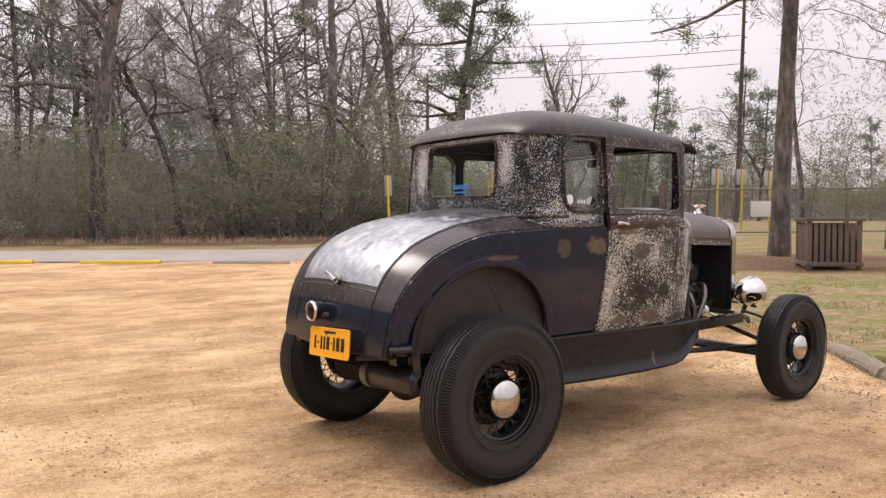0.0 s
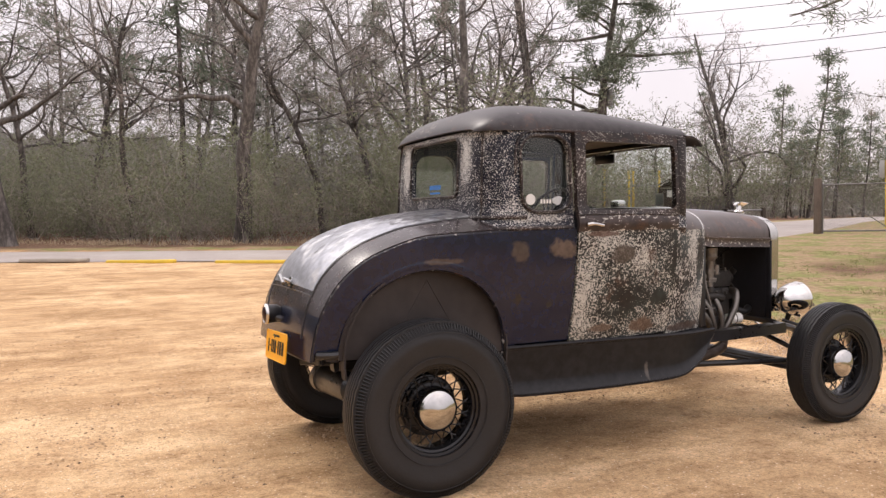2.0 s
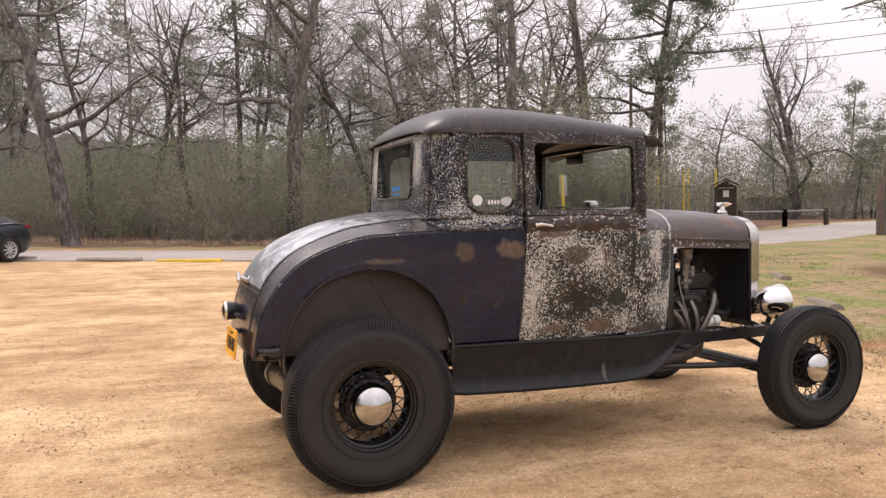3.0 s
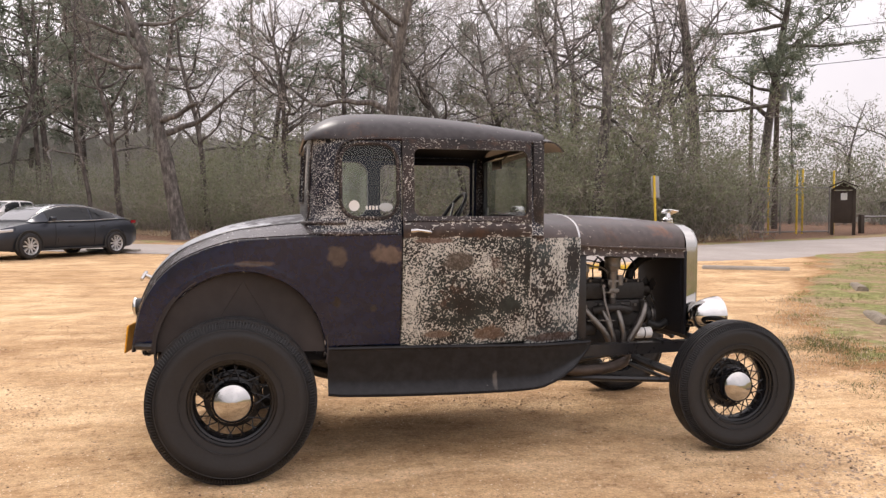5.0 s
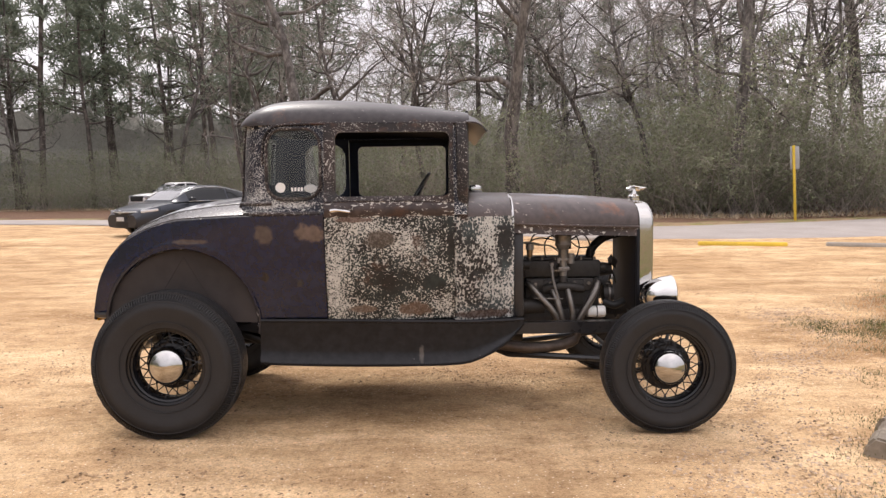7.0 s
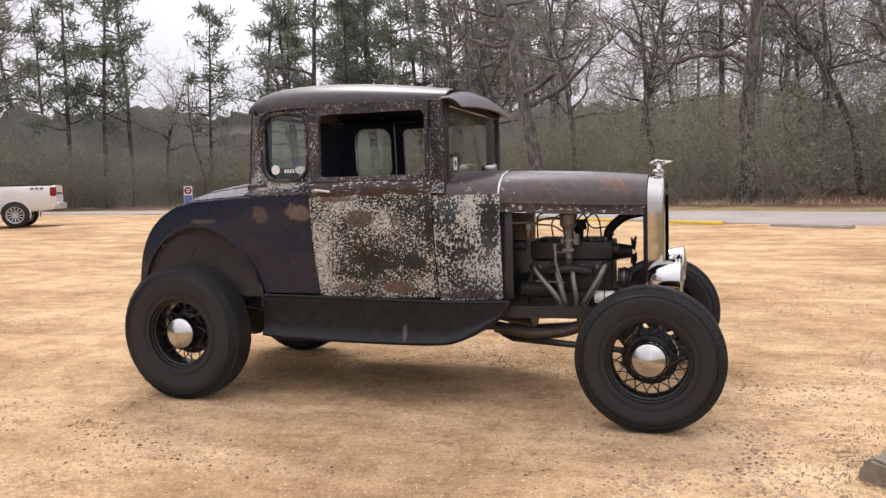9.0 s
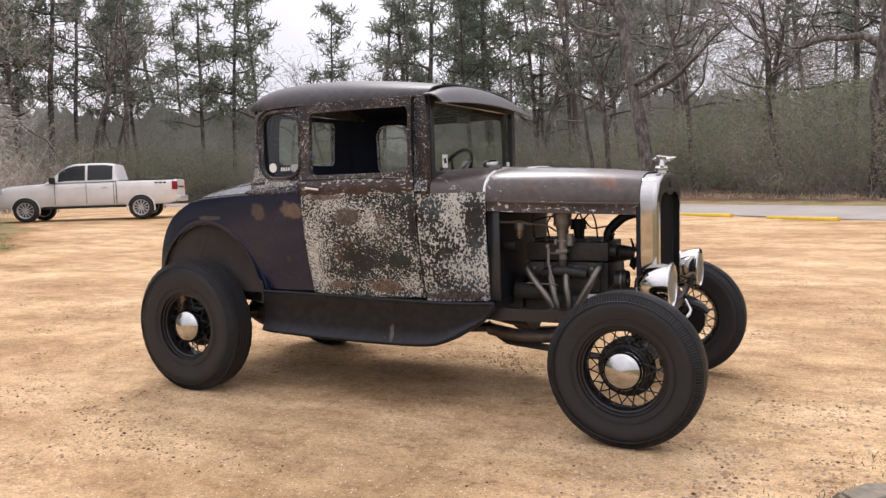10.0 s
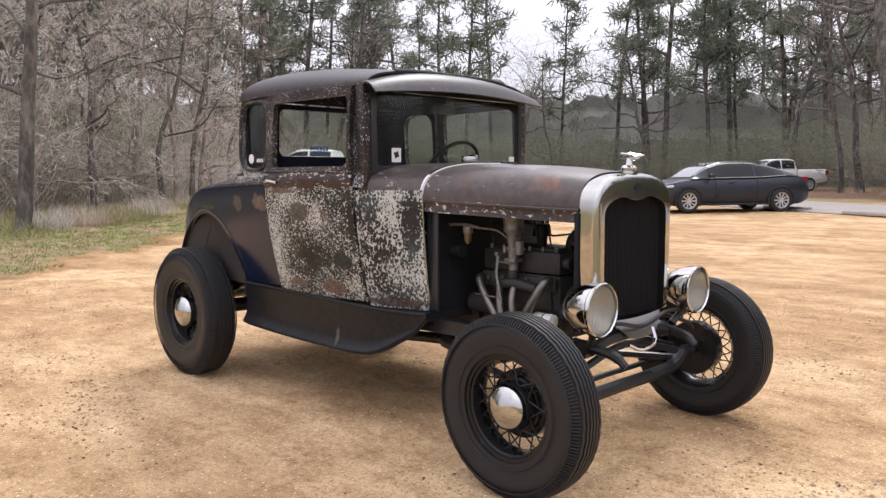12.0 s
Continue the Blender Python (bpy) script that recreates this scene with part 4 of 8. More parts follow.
part("sun_visor", thick(sheet(visor, [-1 + k / 15 for k in range(31)], [k / 6 for k in range(7)]), -0.008), MAT["roof"], car, "brown steel sun visor over the windscreen")
screen = carve(box(1.570, 1.598, -0.560, 0.560, 1.225, 1.655, 0.004), [extrude_outline(rounded(-0.525, 0.525, 1.262, 1.628, 0.03), "x", 1.4, 1.8)])
windscreen = part("windscreen_frame", screen, MAT["black"], car)
g = part("windscreen_glass", box(1.582, 1.586, -0.53, 0.53, 1.258, 1.632), MAT["glass"], windscreen)
g.visible_shadow = False

# doors
for s, _ in SIDES:
    door_low = thick(sheet(lambda x, z: (x, s * (side_y(x, z) + 0.004), z), np.linspace(0.8265, 1.511, 26), [0.600 + (1.158 - 0.600) * k / 14 for k in range(15)]), -0.022)
    door = line_inside(part("door", door_low, MAT["door"], car, "door flaked to mottled white, black and rust"))
    belt = sheet(lambda x, v: (x, s * (WB(x) + 0.004 + 0.010 * math.sin(v * math.pi)), 1.158 + 0.075 * v), np.linspace(0.8265, 1.511, 16), [k / 8 for k in range(9)])
    line_inside(part("door_belt", thick(belt, -0.02), MAT["belt"], door))
    def frame_y(x, z):
        k = 0.6 * (1.585 - x) / 1.035 / 2
        return abs(cab(k, z).y) + 0.004
    upper = thick(sheet(lambda x, z: (x, s * ((frame_y(x, z) * min(1, (z - 1.233) / 0.05) + (WB(x) + 0.004) * (1 - min(1, (z - 1.233) / 0.05)))), z), np.linspace(0.8265, 1.511, 20), [1.233, 1.25, 1.283, 1.35, 1.45, 1.55, 1.60, 1.648]), -0.028)
    upper = carve(upper, [extrude_outline(rounded(0.886, 1.492, 1.266, 1.606, 0.035), "y", s * 0.4, s * 0.9)])
    line_inside(part("window_frame", upper, MAT["frame_paint"], door, "scraped window frame"))
    part("sill_bead", tube([(x, s * (frame_y(x, 1.26) + 0.006), 1.258) for x in np.linspace(0.89, 1.49, 10)], 0.007, 6), MAT["frame_paint"], door)
    hand = join(tube([(0.872, s * 0.655, 1.192), (0.872, s * 0.695, 1.192)], 0.012, 8), tube(bend([(0.862, s * 0.695, 1.192), (0.90, s * 0.70, 1.195), (0.965, s * 0.692, 1.186)]), [0.012] * 8 + [0.009] * 8 + [0.007], 8), tube([(0.872, s * 0.654, 1.192), (0.872, s * 0.662, 1.192)], 0.02, 12))
    part("door_handle", hand, MAT["nickel"], door, "worn nickel lever handle")
    gap = [(0.8265, 1.158), (0.8265, 0.604), (1.511, 0.602), (1.511, 1.158)]
    for (xa, za), (xb, zb) in zip(gap, gap[1:]):
        part("door_edge", tube([(xa + (xb - xa) * f, s * (side_y(xa + (xb - xa) * f, za + (zb - za) * f) + 0.003), za + (zb - za) * f) for f in [k / 10 for k in range(11)]], 0.0045, 6), MAT["worn_edge"], door)
    for hz in (0.74, 1.10):
        part("hinge", join(tube([(1.518, s * (side_y(1.518, hz) + 0.010), hz - 0.028), (1.518, s * (side_y(1.518, hz) + 0.010), hz + 0.028)], 0.010, 8)), MAT["frame_paint"], door)
    part("cowl_side", thick(sheet(lambda x, z: (x, s * side_y(x, z), z), np.linspace(1.516, 1.846, 14), [0.578 + (1.150 - 0.578) * k / 12 for k in range(13)]), -0.014), MAT["cowl"], car, "cowl side flaked to pale primer")

# cowl top and hood: arched sections
ZT = pchip([1.50, 1.60, 1.84, 2.06, 2.33, 2.60], [1.262, 1.270, 1.268, 1.262, 1.248, 1.222])


def arched(x, q, out=0.0, base=0.0):
    w, zb = WB(x) + out, ZB(x) + base
    a = (q + 1) * math.pi / 2
    c, s = -math.cos(a), math.sin(a)
    return (x, w * math.copysign(abs(c) ** 0.72, c) + 0.02 * max(0.0, (x - 1.88) / 0.72), zb + (ZT(x) + out - zb) * s**0.72)


AQ = [-1 + 2 * k / 40 for k in range(41)]
part("cowl_top", thick(sheet(arched, np.linspace(1.535, 1.846, 12), AQ), -0.012), MAT["hood"], car, "brown weathered cowl top")
part("cowl_band", tube([Vector(arched(1.842, q, 0.004)) for q in AQ], 0.012, 8), MAT["nickel"], car)
for s, _ in SIDES:
    part("cowl_strip", tube([(1.842, s * (side_y(1.842, z) + 0.004), z) for z in np.linspace(1.115, 0.585, 8)], 0.011, 8), MAT["nickel"], car)
hood = part("hood", thick(sheet(lambda x, q: arched(x, q, 0.0), np.linspace(1.852, 2.598, 20), AQ), -0.008), MAT["hood"], car, "worn brown and rust hood top with a pale blue-grey patch")
for s, _ in SIDES:
    part("hood_rail", thick(sheet(lambda x, z: (x, s * (WB(x) - 0.002 + 0.004 * math.sin((z - 1) * 60)), ZB(x) - z), np.linspace(1.852, 2.598, 14), [-0.004, 0.012, 0.024, 0.036, 0.05, 0.058]), -0.006), MAT["belt"], hood)
    part("hood_bead", tube([(x, s * (WB(x) + 0.002), ZB(x) - 0.004) for x in np.linspace(1.852, 2.598, 14)], 0.007, 6), MAT["hood"], hood)
part("hood_hinge", tube([(x, 0, ZT(x) + 0.002) for x in np.linspace(1.852, 2.598, 14)], 0.006, 6), MAT["hood"], hood)
part("fuel_cap", lathe([(0, 0.03), (0.03, 0.03), (0.046, 0.02), (0.05, 0.0), (0.044, -0.02), (0, -0.02)], 24, "z", closed=False), MAT["nickel"], car).location = (1.66, 0.06, 1.298)
part("cowl_vent", box(1.70, 1.76, -0.25, -0.19, 1.262, 1.268, 0.002), MAT["black"], car)
part("firewall_flange", box(1.856, 1.908, -0.424, -0.412, 0.58, 1.06, 0.003), MAT["black"], car)
part("firewall", box(1.832, 1.856, -0.425, 0.425, 0.56, 1.11, 0.006), MAT["inner"], car, "black firewall")

# radiator shell
def shell_outline(w, top, low, dip=0.0, n=14):
    """Half outlines of the shell, pointed at the top."""
    right = []
    for k in range(n + 1):
        a = k / n * math.pi / 2
        right.append((w * math.sin(a) ** 0.75, low + 0.48 + (top - low - 0.48) * math.cos(a) ** 0.8 - dip * math.exp(-((w * math.sin(a) / 0.05) ** 2))))
    right.append((w, low + 0.24))
    right.append((w * 0.96, low))
    return right[::-1] + [(-a, b) for a, b in right[1:]]


sh = extrude_outline(shell_outline(0.302, 1.225, 0.600), "x", 2.604, 2.690)
bmesh.ops.bevel(sh, geom=[e for e in sh.edges if abs(e.verts[0].co.x - 2.69) < 1e-4 and abs(e.verts[1].co.x - 2.69) < 1e-4], offset=0.030, segments=5, affect="EDGES", profile=0.55)
sh = carve(sh, [extrude_outline(shell_outline(0.246, 1.128, 0.56, 0.022), "x", 2.5, 2.8)])
radiator = part("radiator_shell", sh, MAT["nickel"], car, "polished nickel radiator shell with a heart-topped opening")
radiator.location = (0, 0.022, 0)
part("radiator_core", box(2.606, 2.655, -0.255, 0.255, 0.60, 1.15), MAT["grille"], radiator, "black radiator core")
for k in range(23):
    y = -0.22 + 0.02 * k
    part("grille_bar", box(2.655, 2.6562, y - 0.0007, y + 0.0007, 0.60, 1.11), MAT["grille"], radiator) if k == 0 else share("grille_bar", bpy.data.objects["grille_bar"], radiator, pose(0, 0.02 * k, 0))
badge = part("badge", lathe([(0, 0.008), (0.022, 0.006), (0.026, 0.0), (0, 0.0)], 24, "x", closed=False), MAT["inner"], radiator)
badge.location, badge.scale = (2.689, 0.0, 1.165), (1, 1, 0.72)
cap = lathe([(0, 0.0), (0.040, 0.0), (0.040, 0.012), (0.030, 0.016), (0.034, 0.026), (0.026, 0.036), (0, 0.038)], 24, "z", closed=False)
part("radiator_cap", moved(cap, pose(2.645, 0, 1.222)), MAT["chrome"], radiator)
bird = join(tube(bend([(2.60, 0, 1.292), (2.635, 0, 1.297), (2.67, 0, 1.290), (2.70, 0, 1.296), (2.722, 0, 1.300)], 5), [0.004, 0.007, 0.010, 0.012, 0.014, 0.016, 0.016, 0.016, 0.015, 0.014, 0.013, 0.011, 0.010, 0.009, 0.009, 0.009, 0.008, 0.006, 0.005, 0.004, 0.003], 8),
            tube([(2.645, 0, 1.250), (2.648, 0, 1.292)], [0.022, 0.014], 10),
            thick(sheet(lambda u, v: (2.615 + 0.06 * v + 0.016 * abs(u), 0.042 * u, 1.298 + 0.016 * abs(u) - 0.01 * v), [-1, -0.5, 0, 0.5, 1], [0, 0.5, 1]), 0.005))
part("mascot", bird, MAT["chrome"], radiator, "chrome winged radiator mascot")

# chassis
for s, _ in SIDES:
    part("frame_rail", tube([(-0.35, s * 0.36, 0.56), (0.05, s * 0.37, 0.60), (0.45, s * 0.39, 0.52), (1.3, s * 0.385, 0.50), (1.9, s * 0.375, 0.505), (2.4, s * 0.33, 0.50), (2.68, s * 0.305, 0.50)], 0.045, 4), MAT["black"], car)
    ap = []
    for k in range(25):
        x = 0.455 + (1.90 - 0.455) * k / 24
        ap.append(x)
    lowz = pchip([0.455, 0.5, 1.4, 1.56, 1.68, 1.79, 1.86, 1.90], [0.374, 0.366, 0.345, 0.350, 0.385, 0.445, 0.50, 0.548])
    topz = pchip([0.455, 0.85, 1.5, 1.90], [0.606, 0.600, 0.584, 0.572])
    outy = pchip([0.455, 1.4, 1.60, 1.90], [0.588, 0.572, 0.558, 0.49])
    def apron(x, v):
        zt, zl = topz(x), lowz(x)
        wtop = outy(x) - 0.004
        tall = 1 if zt - zl > 0.1 else 0
        curl = max(0.0, (v - 0.72) / 0.28) ** 2
        y = wtop + (outy(x) - wtop) * (0.25 * v + 0.75 * curl) + 0.022 * curl * tall - 0.006 * math.sin(v * math.pi) * tall
        return (x, s * y, zt + (zl - zt) * v)
    part("splash_apron", thick(sheet(apron, ap, [k / 18 for k in range(19)]), -0.012), MAT["apron"], car, "dull black splash apron under the door")
    part("apron_edge", tube([Vector(apron(x, 0.03)) + Vector((0, s * 0.006, 0)) for x in ap], 0.011, 8), MAT["apron"], car)
    part("apron_lip", tube([apron(x, 1.0) for x in ap], 0.009, 6), MAT["apron"], car)
    for x in (0.62, 0.87, 0.92, 1.09, 1.22, 1.33):
        part("bolt", tube([(x, s * (outy(x) + 0.004), lowz(x) + 0.004), (x, s * (outy(x) + 0.012), lowz(x) + 0.004)], 0.0045, 6), MAT["nickel"], car)
part("floor_pan", box(0.30, 1.87, -0.50, 0.50, 0.53, 0.57), MAT["inner"], car)
part("rear_bulkhead", box(0.40, 0.43, -0.56, 0.56, 0.57, 1.24), MAT["inner"], car)
part("rear_underpan", box(-0.44, 0.40, -0.47, 0.47, 0.585, 0.60), MAT["inner"], car)
part("seat", join(box(0.46, 1.0, -0.52, 0.52, 0.66, 0.86, 0.05, 3), moved(box(-0.07, 0.07, -0.52, 0.52, 0, 0.42, 0.05, 3), pose(0.52, 0, 0.82, 0, -8, 0))), MAT["inner"], car, "dark bench seat")
part("headliner", thick(sheet(lambda x, q: tuple(Vector(roof(x, q)) * 1.0 - Vector((0, 0, 0.03))), np.linspace(0.45, 1.57, 14), [-0.96 + 1.92 * k / 24 for k in range(25)]), 0.004), MAT["inner"], car)
part("dashboard", join(box(1.50, 1.56, -0.54, 0.54, 1.13, 1.262, 0.02, 3)), MAT["inner"], car)
wheel_m = pose(1.27, 0.30, 1.235, 0, -58, 0)
steer = moved(tube([(0.205 * math.cos(a), 0.205 * math.sin(a), 0) for a in [2 * math.pi * k / 40 for k in range(40)]], 0.012, 8, closed=True), wheel_m)
steering = part("steering_wheel", steer, MAT["black"], car, "thin black steering wheel")
for k in range(4):
    a = math.pi / 4 + k * math.pi / 2
    part("spoke", moved(tube([(0, 0, -0.015), (0.205 * math.cos(a), 0.205 * math.sin(a), 0)], 0.008, 6), wheel_m), MAT["black"], steering)
part("column", moved(tube([(0, 0, 0), (0, 0, -0.6)], 0.02, 10), wheel_m), MAT["black"], steering)
part("mirror", join(box(1.50, 1.515, -0.09, 0.09, 1.545, 1.60, 0.006), tube([(1.52, 0, 1.59), (1.57, 0, 1.63)], 0.006, 6)), MAT["black"], car)

# front axle, springs, rods
part("front_axle", tube(bend([(2.63, -0.66, 0.34), (2.64, -0.55, 0.345), (2.64, -0.42, 0.29), (2.64, 0, 0.285), (2.64, 0.42, 0.29), (2.64, 0.55, 0.345), (2.63, 0.66, 0.34)]), 0.030, 8), MAT["black"], car)
part("front_spring", tube(bend([(2.65, -0.46, 0.37), (2.65, -0.2, 0.44), (2.65, 0, 0.47), (2.65, 0.2, 0.44), (2.65, 0.46, 0.37)]), 0.017, 6), MAT["black"], car)
part("cross_member", tube(bend([(2.69, -0.31, 0.50), (2.69, -0.15, 0.53), (2.69, 0.15, 0.53), (2.69, 0.31, 0.50)]), 0.026, 6), MAT["black"], car)
part("front_pan", thick(sheet(lambda u, v: (2.688 + 0.05 * v * (2 - v) * 0.8, 0.022 + u * (0.21 - 0.11 * v), 0.605 - 0.085 * v - 0.012 * (1 - u * u)), [k / 8 for k in range(-8, 9)], [k / 5 for k in range(6)]), 0.004), MAT["tarnish"], car, "dull nickel pan under the radiator")
part("tie_rod", tube([(2.50, -0.60, 0.29), (2.50, 0.60, 0.29)], 0.014, 8), MAT["black"], car)
part("lamp_bar", tube(bend([(2.70, -0.42, 0.585), (2.735, -0.2, 0.60), (2.74, 0.0, 0.565), (2.735, 0.2, 0.60), (2.70, 0.42, 0.585)]), 0.009, 8), MAT["black"], car)
for s, _ in SIDES:
    part("radius_rod", tube([(2.62, s * 0.50, 0.325), (1.84, s * 0.17, 0.312), (1.78, s * 0.15, 0.335), (1.70, s * 0.14, 0.40)], [0.016, 0.021, 0.021, 0.021], 8), MAT["black"], car)
    part("shock_arm", tube(bend([(2.62, s * 0.36, 0.56), (2.70, s * 0.50, 0.50), (2.66, s * 0.56, 0.40)]), 0.010, 8), MAT["black"], car)
    part("frame_horn", tube(bend([(2.60, s * 0.30, 0.52), (2.78, s * 0.29, 0.49), (2.84, s * 0.285, 0.45)]), [0.022] * 12 + [0.018] * 4 + [0.014], 8), MAT["black"], car)
    part("steering_arm", tube([(2.63, s * 0.62, 0.33), (2.50, s * 0.58, 0.29)], 0.016, 8), MAT["black"], car)
part("drag_link", tube([(2.56, 0.60, 0.36), (1.98, 0.44, 0.46)], 0.013, 8), MAT["black"], car)
part("crank_guide", tube(bend([(2.76, 0.05, 0.555), (2.79, 0.02, 0.50), (2.775, -0.06, 0.475), (2.75, -0.12, 0.50)]), 0.008, 8), MAT["nickel"], car)

# headlamps
def headlamp(s):
    bucket = [(0, -0.165), (0.030, -0.160), (0.062, -0.135), (0.088, -0.095), (0.104, -0.045), (0.110, -0.005), (0.110, 0.012), (0.104, 0.016), (0.100, 0.006)]
    lamp = part("headlamp", moved(lathe(bucket, 40, "x", closed=False), pose(2.757, s * 0.393 + 0.042, 0.681)), MAT["chrome"], car, "chrome headlamp")
    rim = [(0.100, 0.0), (0.108, -0.004), (0.1125, 0.004), (0.111, 0.014), (0.105, 0.018), (0.100, 0.011)]
    part("lamp_rim", moved(lathe(rim, 40, "x"), pose(2.757, s * 0.393 + 0.042, 0.681)), MAT["chrome"], lamp)
    part("reflector", moved(lathe([(0, -0.075), (0.05, -0.055), (0.09, -0.01), (0.099, 0.004)], 32, "x", closed=False), pose(2.757, s * 0.393 + 0.042, 0.681)), MAT["silver"], lamp)
    part("lens", moved(lathe([(0, 0.030), (0.05, 0.024), (0.085, 0.012), (0.0985, 0.004), (0.0985, 0.001), (0.0, 0.026)], 40, "x", closed=False), pose(2.757, s * 0.393 + 0.042, 0.681)), MAT["lens"], lamp, "fluted glass lens")
    for k in range(13):
        y = -0.081 + 0.162 * k / 12
        hgt = math.sqrt(max(0, 0.09**2 - y * y)) * 0.9
        part("flute", moved(tube([(0.022 - 2.2 * y * y, y, -hgt), (0.030 - 2.2 * y * y, y, 0), (0.022 - 2.2 * y * y, y, hgt)], 0.0016, 5), pose(2.757, s * 0.393 + 0.042, 0.681)), MAT["lens"], lamp)
    part("lamp_bracket", tube(bend([(2.72, s * 0.39 + 0.04, 0.60), (2.71, s * 0.36 + 0.03, 0.575), (2.70, s * 0.32, 0.53)]), 0.016, 8), MAT["black"], lamp)


for s, _ in SIDES:
    headlamp(s)


# wheels
def zigzag_rib(a, half, low, high, sway, n=168):
    """One wavy rib of the tread, round the tyre at a along the axle."""
    bm, rings = bmesh.new(), []
    for k in range(n):
        c, sn = math.cos(2 * math.pi * k / n), math.sin(2 * math.pi * k / n)
        o = a + sway * (1, 0.2, -1, -0.2)[k % 4]
        rings.append([bm.verts.new((r * c, y, r * sn)) for r, y in ((low, o - half * 1.1), (high, o - half), (high, o + half), (low, o + half * 1.1))])
    for k in range(n):
        p0, p1 = rings[k], rings[(k + 1) % n]
        for i in range(3):
            bm.faces.new((p0[i], p1[i], p1[i + 1], p0[i + 1]))
    return bm


def wheel(x, y, s, R, width, rim_r, tyre_label):
    m = pose(x, y, R, 0, 0, 0 if s < 0 else 180)   # local -y faces outwards
    h = width / 2
    prof = []
    for k in range(33):
        a = math.pi * k / 32
        c, sn = math.cos(a), math.sin(a)
        prof.append((rim_r + (R - rim_r) * abs(sn) ** 0.66, -h * math.copysign(min(1.0, abs(c) ** 0.62 * 1.0), c) * (0.80 + 0.20 * min(1, abs(sn) * 2.2))))
    body = lathe(prof + [(rim_r - 0.006, h * 0.55), (rim_r - 0.006, -h * 0.55)], 80)
    lip, well = rim_r + 0.004, rim_r - 0.034
    wm = part("wheel", lathe([(lip, -h * 0.74), (lip + 0.003, -h * 0.80), (lip - 0.007, -h * 0.80), (lip - 0.010, -h * 0.68), (lip - 0.020, -h * 0.66), (lip - 0.023, -h * 0.56), (well + 0.006, -h * 0.52), (well + 0.004, -h * 0.40), (well, -h * 0.30), (well, h * 0.3), (lip - 0.008, h * 0.78), (lip + 0.003, h * 0.80), (lip, h * 0.70), (well + 0.008, 0.0)], 64), MAT["rim"], car, "black wire wheel")
    wm.matrix_basis = m
    part("tyre", body, MAT["rubber"], wm, tyre_label)
    for k in range(6):
        a = (k - 2.5) / 5 * h * 1.15
        rr = R + 0.0035 - 0.013 * (abs(a) / h) ** 2.5
        part("tread_rib", zigzag_rib(a, h * 0.068, R - 0.014, rr, h * 0.022), MAT["rubber"], wm)
    nlug = 168
    lug = []
    for e in (-1, 1):
        for k in range(nlug):
            a = 2 * math.pi * k / nlug
            c, sn = math.cos(a), math.sin(a)
            r0, r1 = R - 0.008, R - 0.036
            lug.append((r0 * c, e * h * 0.68, r0 * sn, r1 * c, e * h * 0.935, r1 * sn, 0.0042, 0.0034))
    mesh_ob("shoulder_tread", rods(lug, 4), MAT["rubber"], wm, kind="stuff")
    for e in (-1, 1):
        for share_r, wd in ((0.76, 0.972), (0.16, 0.905)):
            part("sidewall_ring", lathe([(rim_r + (R - rim_r) * share_r + 0.0022 * math.cos(q), e * h * wd + 0.0022 * math.sin(q)) for q in [2 * math.pi * k / 6 for k in range(6)]], 64), MAT["rubber"], wm)
    drum = 0.138 if R > 0.36 else 0.132
    part("brake_drum", lathe([(0, h * 0.1), (drum * 0.84, h * 0.1), (drum * 0.86, h * 0.2), (drum * 0.94, h * 0.22), (drum * 0.95, h * 0.32), (drum, h * 0.34), (drum, h * 1.2), (0, h * 1.2)], 48, closed=False), MAT["rim"], wm)
    part("hub_shell", lathe([(0, -h * 0.62), (0.082, -h * 0.60), (0.094, -h * 0.45), (0.098, -h * 0.1), (0.088, h * 0.05), (0.108, h * 0.1), (0, h * 0.12)], 36, closed=False), MAT["rim"], wm)
    for k in range(36):
        a = 2 * math.pi * (k // 2 + 0.25) / 18
        lean_by = (0.20, -0.20)[k % 2]
        near = (k // 2) % 2 == 0
        hub_r, hub_a = (0.097, -h * 0.35) if near else (0.108, h * 0.10)
        p0 = Vector((hub_r * math.cos(a + lean_by * 1.6), hub_a, hub_r * math.sin(a + lean_by * 1.6)))
        p1 = Vector(((well + 0.003) * math.cos(a - lean_by * 0.35), -h * 0.25, (well + 0.003) * math.sin(a - lean_by * 0.35)))
        part("spoke", tube([p0, p1], 0.0032, 5, caps=False), MAT["rim"], wm)
    capo = [(0, -h * 1.02 - 0.010), (0.024, -h * 1.02 - 0.008), (0.052, -h * 0.99), (0.076, -h * 0.90), (0.090, -h * 0.78), (0.097, -h * 0.64), (0.099, -h * 0.50), (0.090, -h * 0.5)]
    capo = [(r * (1.0 if R > 0.36 else 0.90), a) for r, a in capo]
    part("hubcap", lathe(capo, 40, closed=False), MAT["nickel"], wm, "chrome baby-moon hubcap")
    return wm


for s, _ in SIDES:
    wheel(0.0, s * 0.700, s, 0.392, 0.205, 0.208, "wide black cross-ribbed rear tyre")
    wheel(2.636, s * 0.732 + 0.008, s, 0.349, 0.165, 0.208, "narrower black front tyre")
part("rear_axle", tube([(0, -0.62, 0.392), (0, 0.62, 0.392)], 0.045, 12), MAT["black"], car)
part("differential", lathe([(0.05, -0.18), (0.10, -0.10), (0.15, 0), (0.10, 0.10), (0.05, 0.18)], 24, closed=False), MAT["iron"], car).location = (0, 0, 0.392)
part("rear_spring", tube(bend([(-0.12, -0.50, 0.44), (-0.12, 0, 0.56), (-0.12, 0.50, 0.44)]), 0.03, 6), MAT["black"], car)
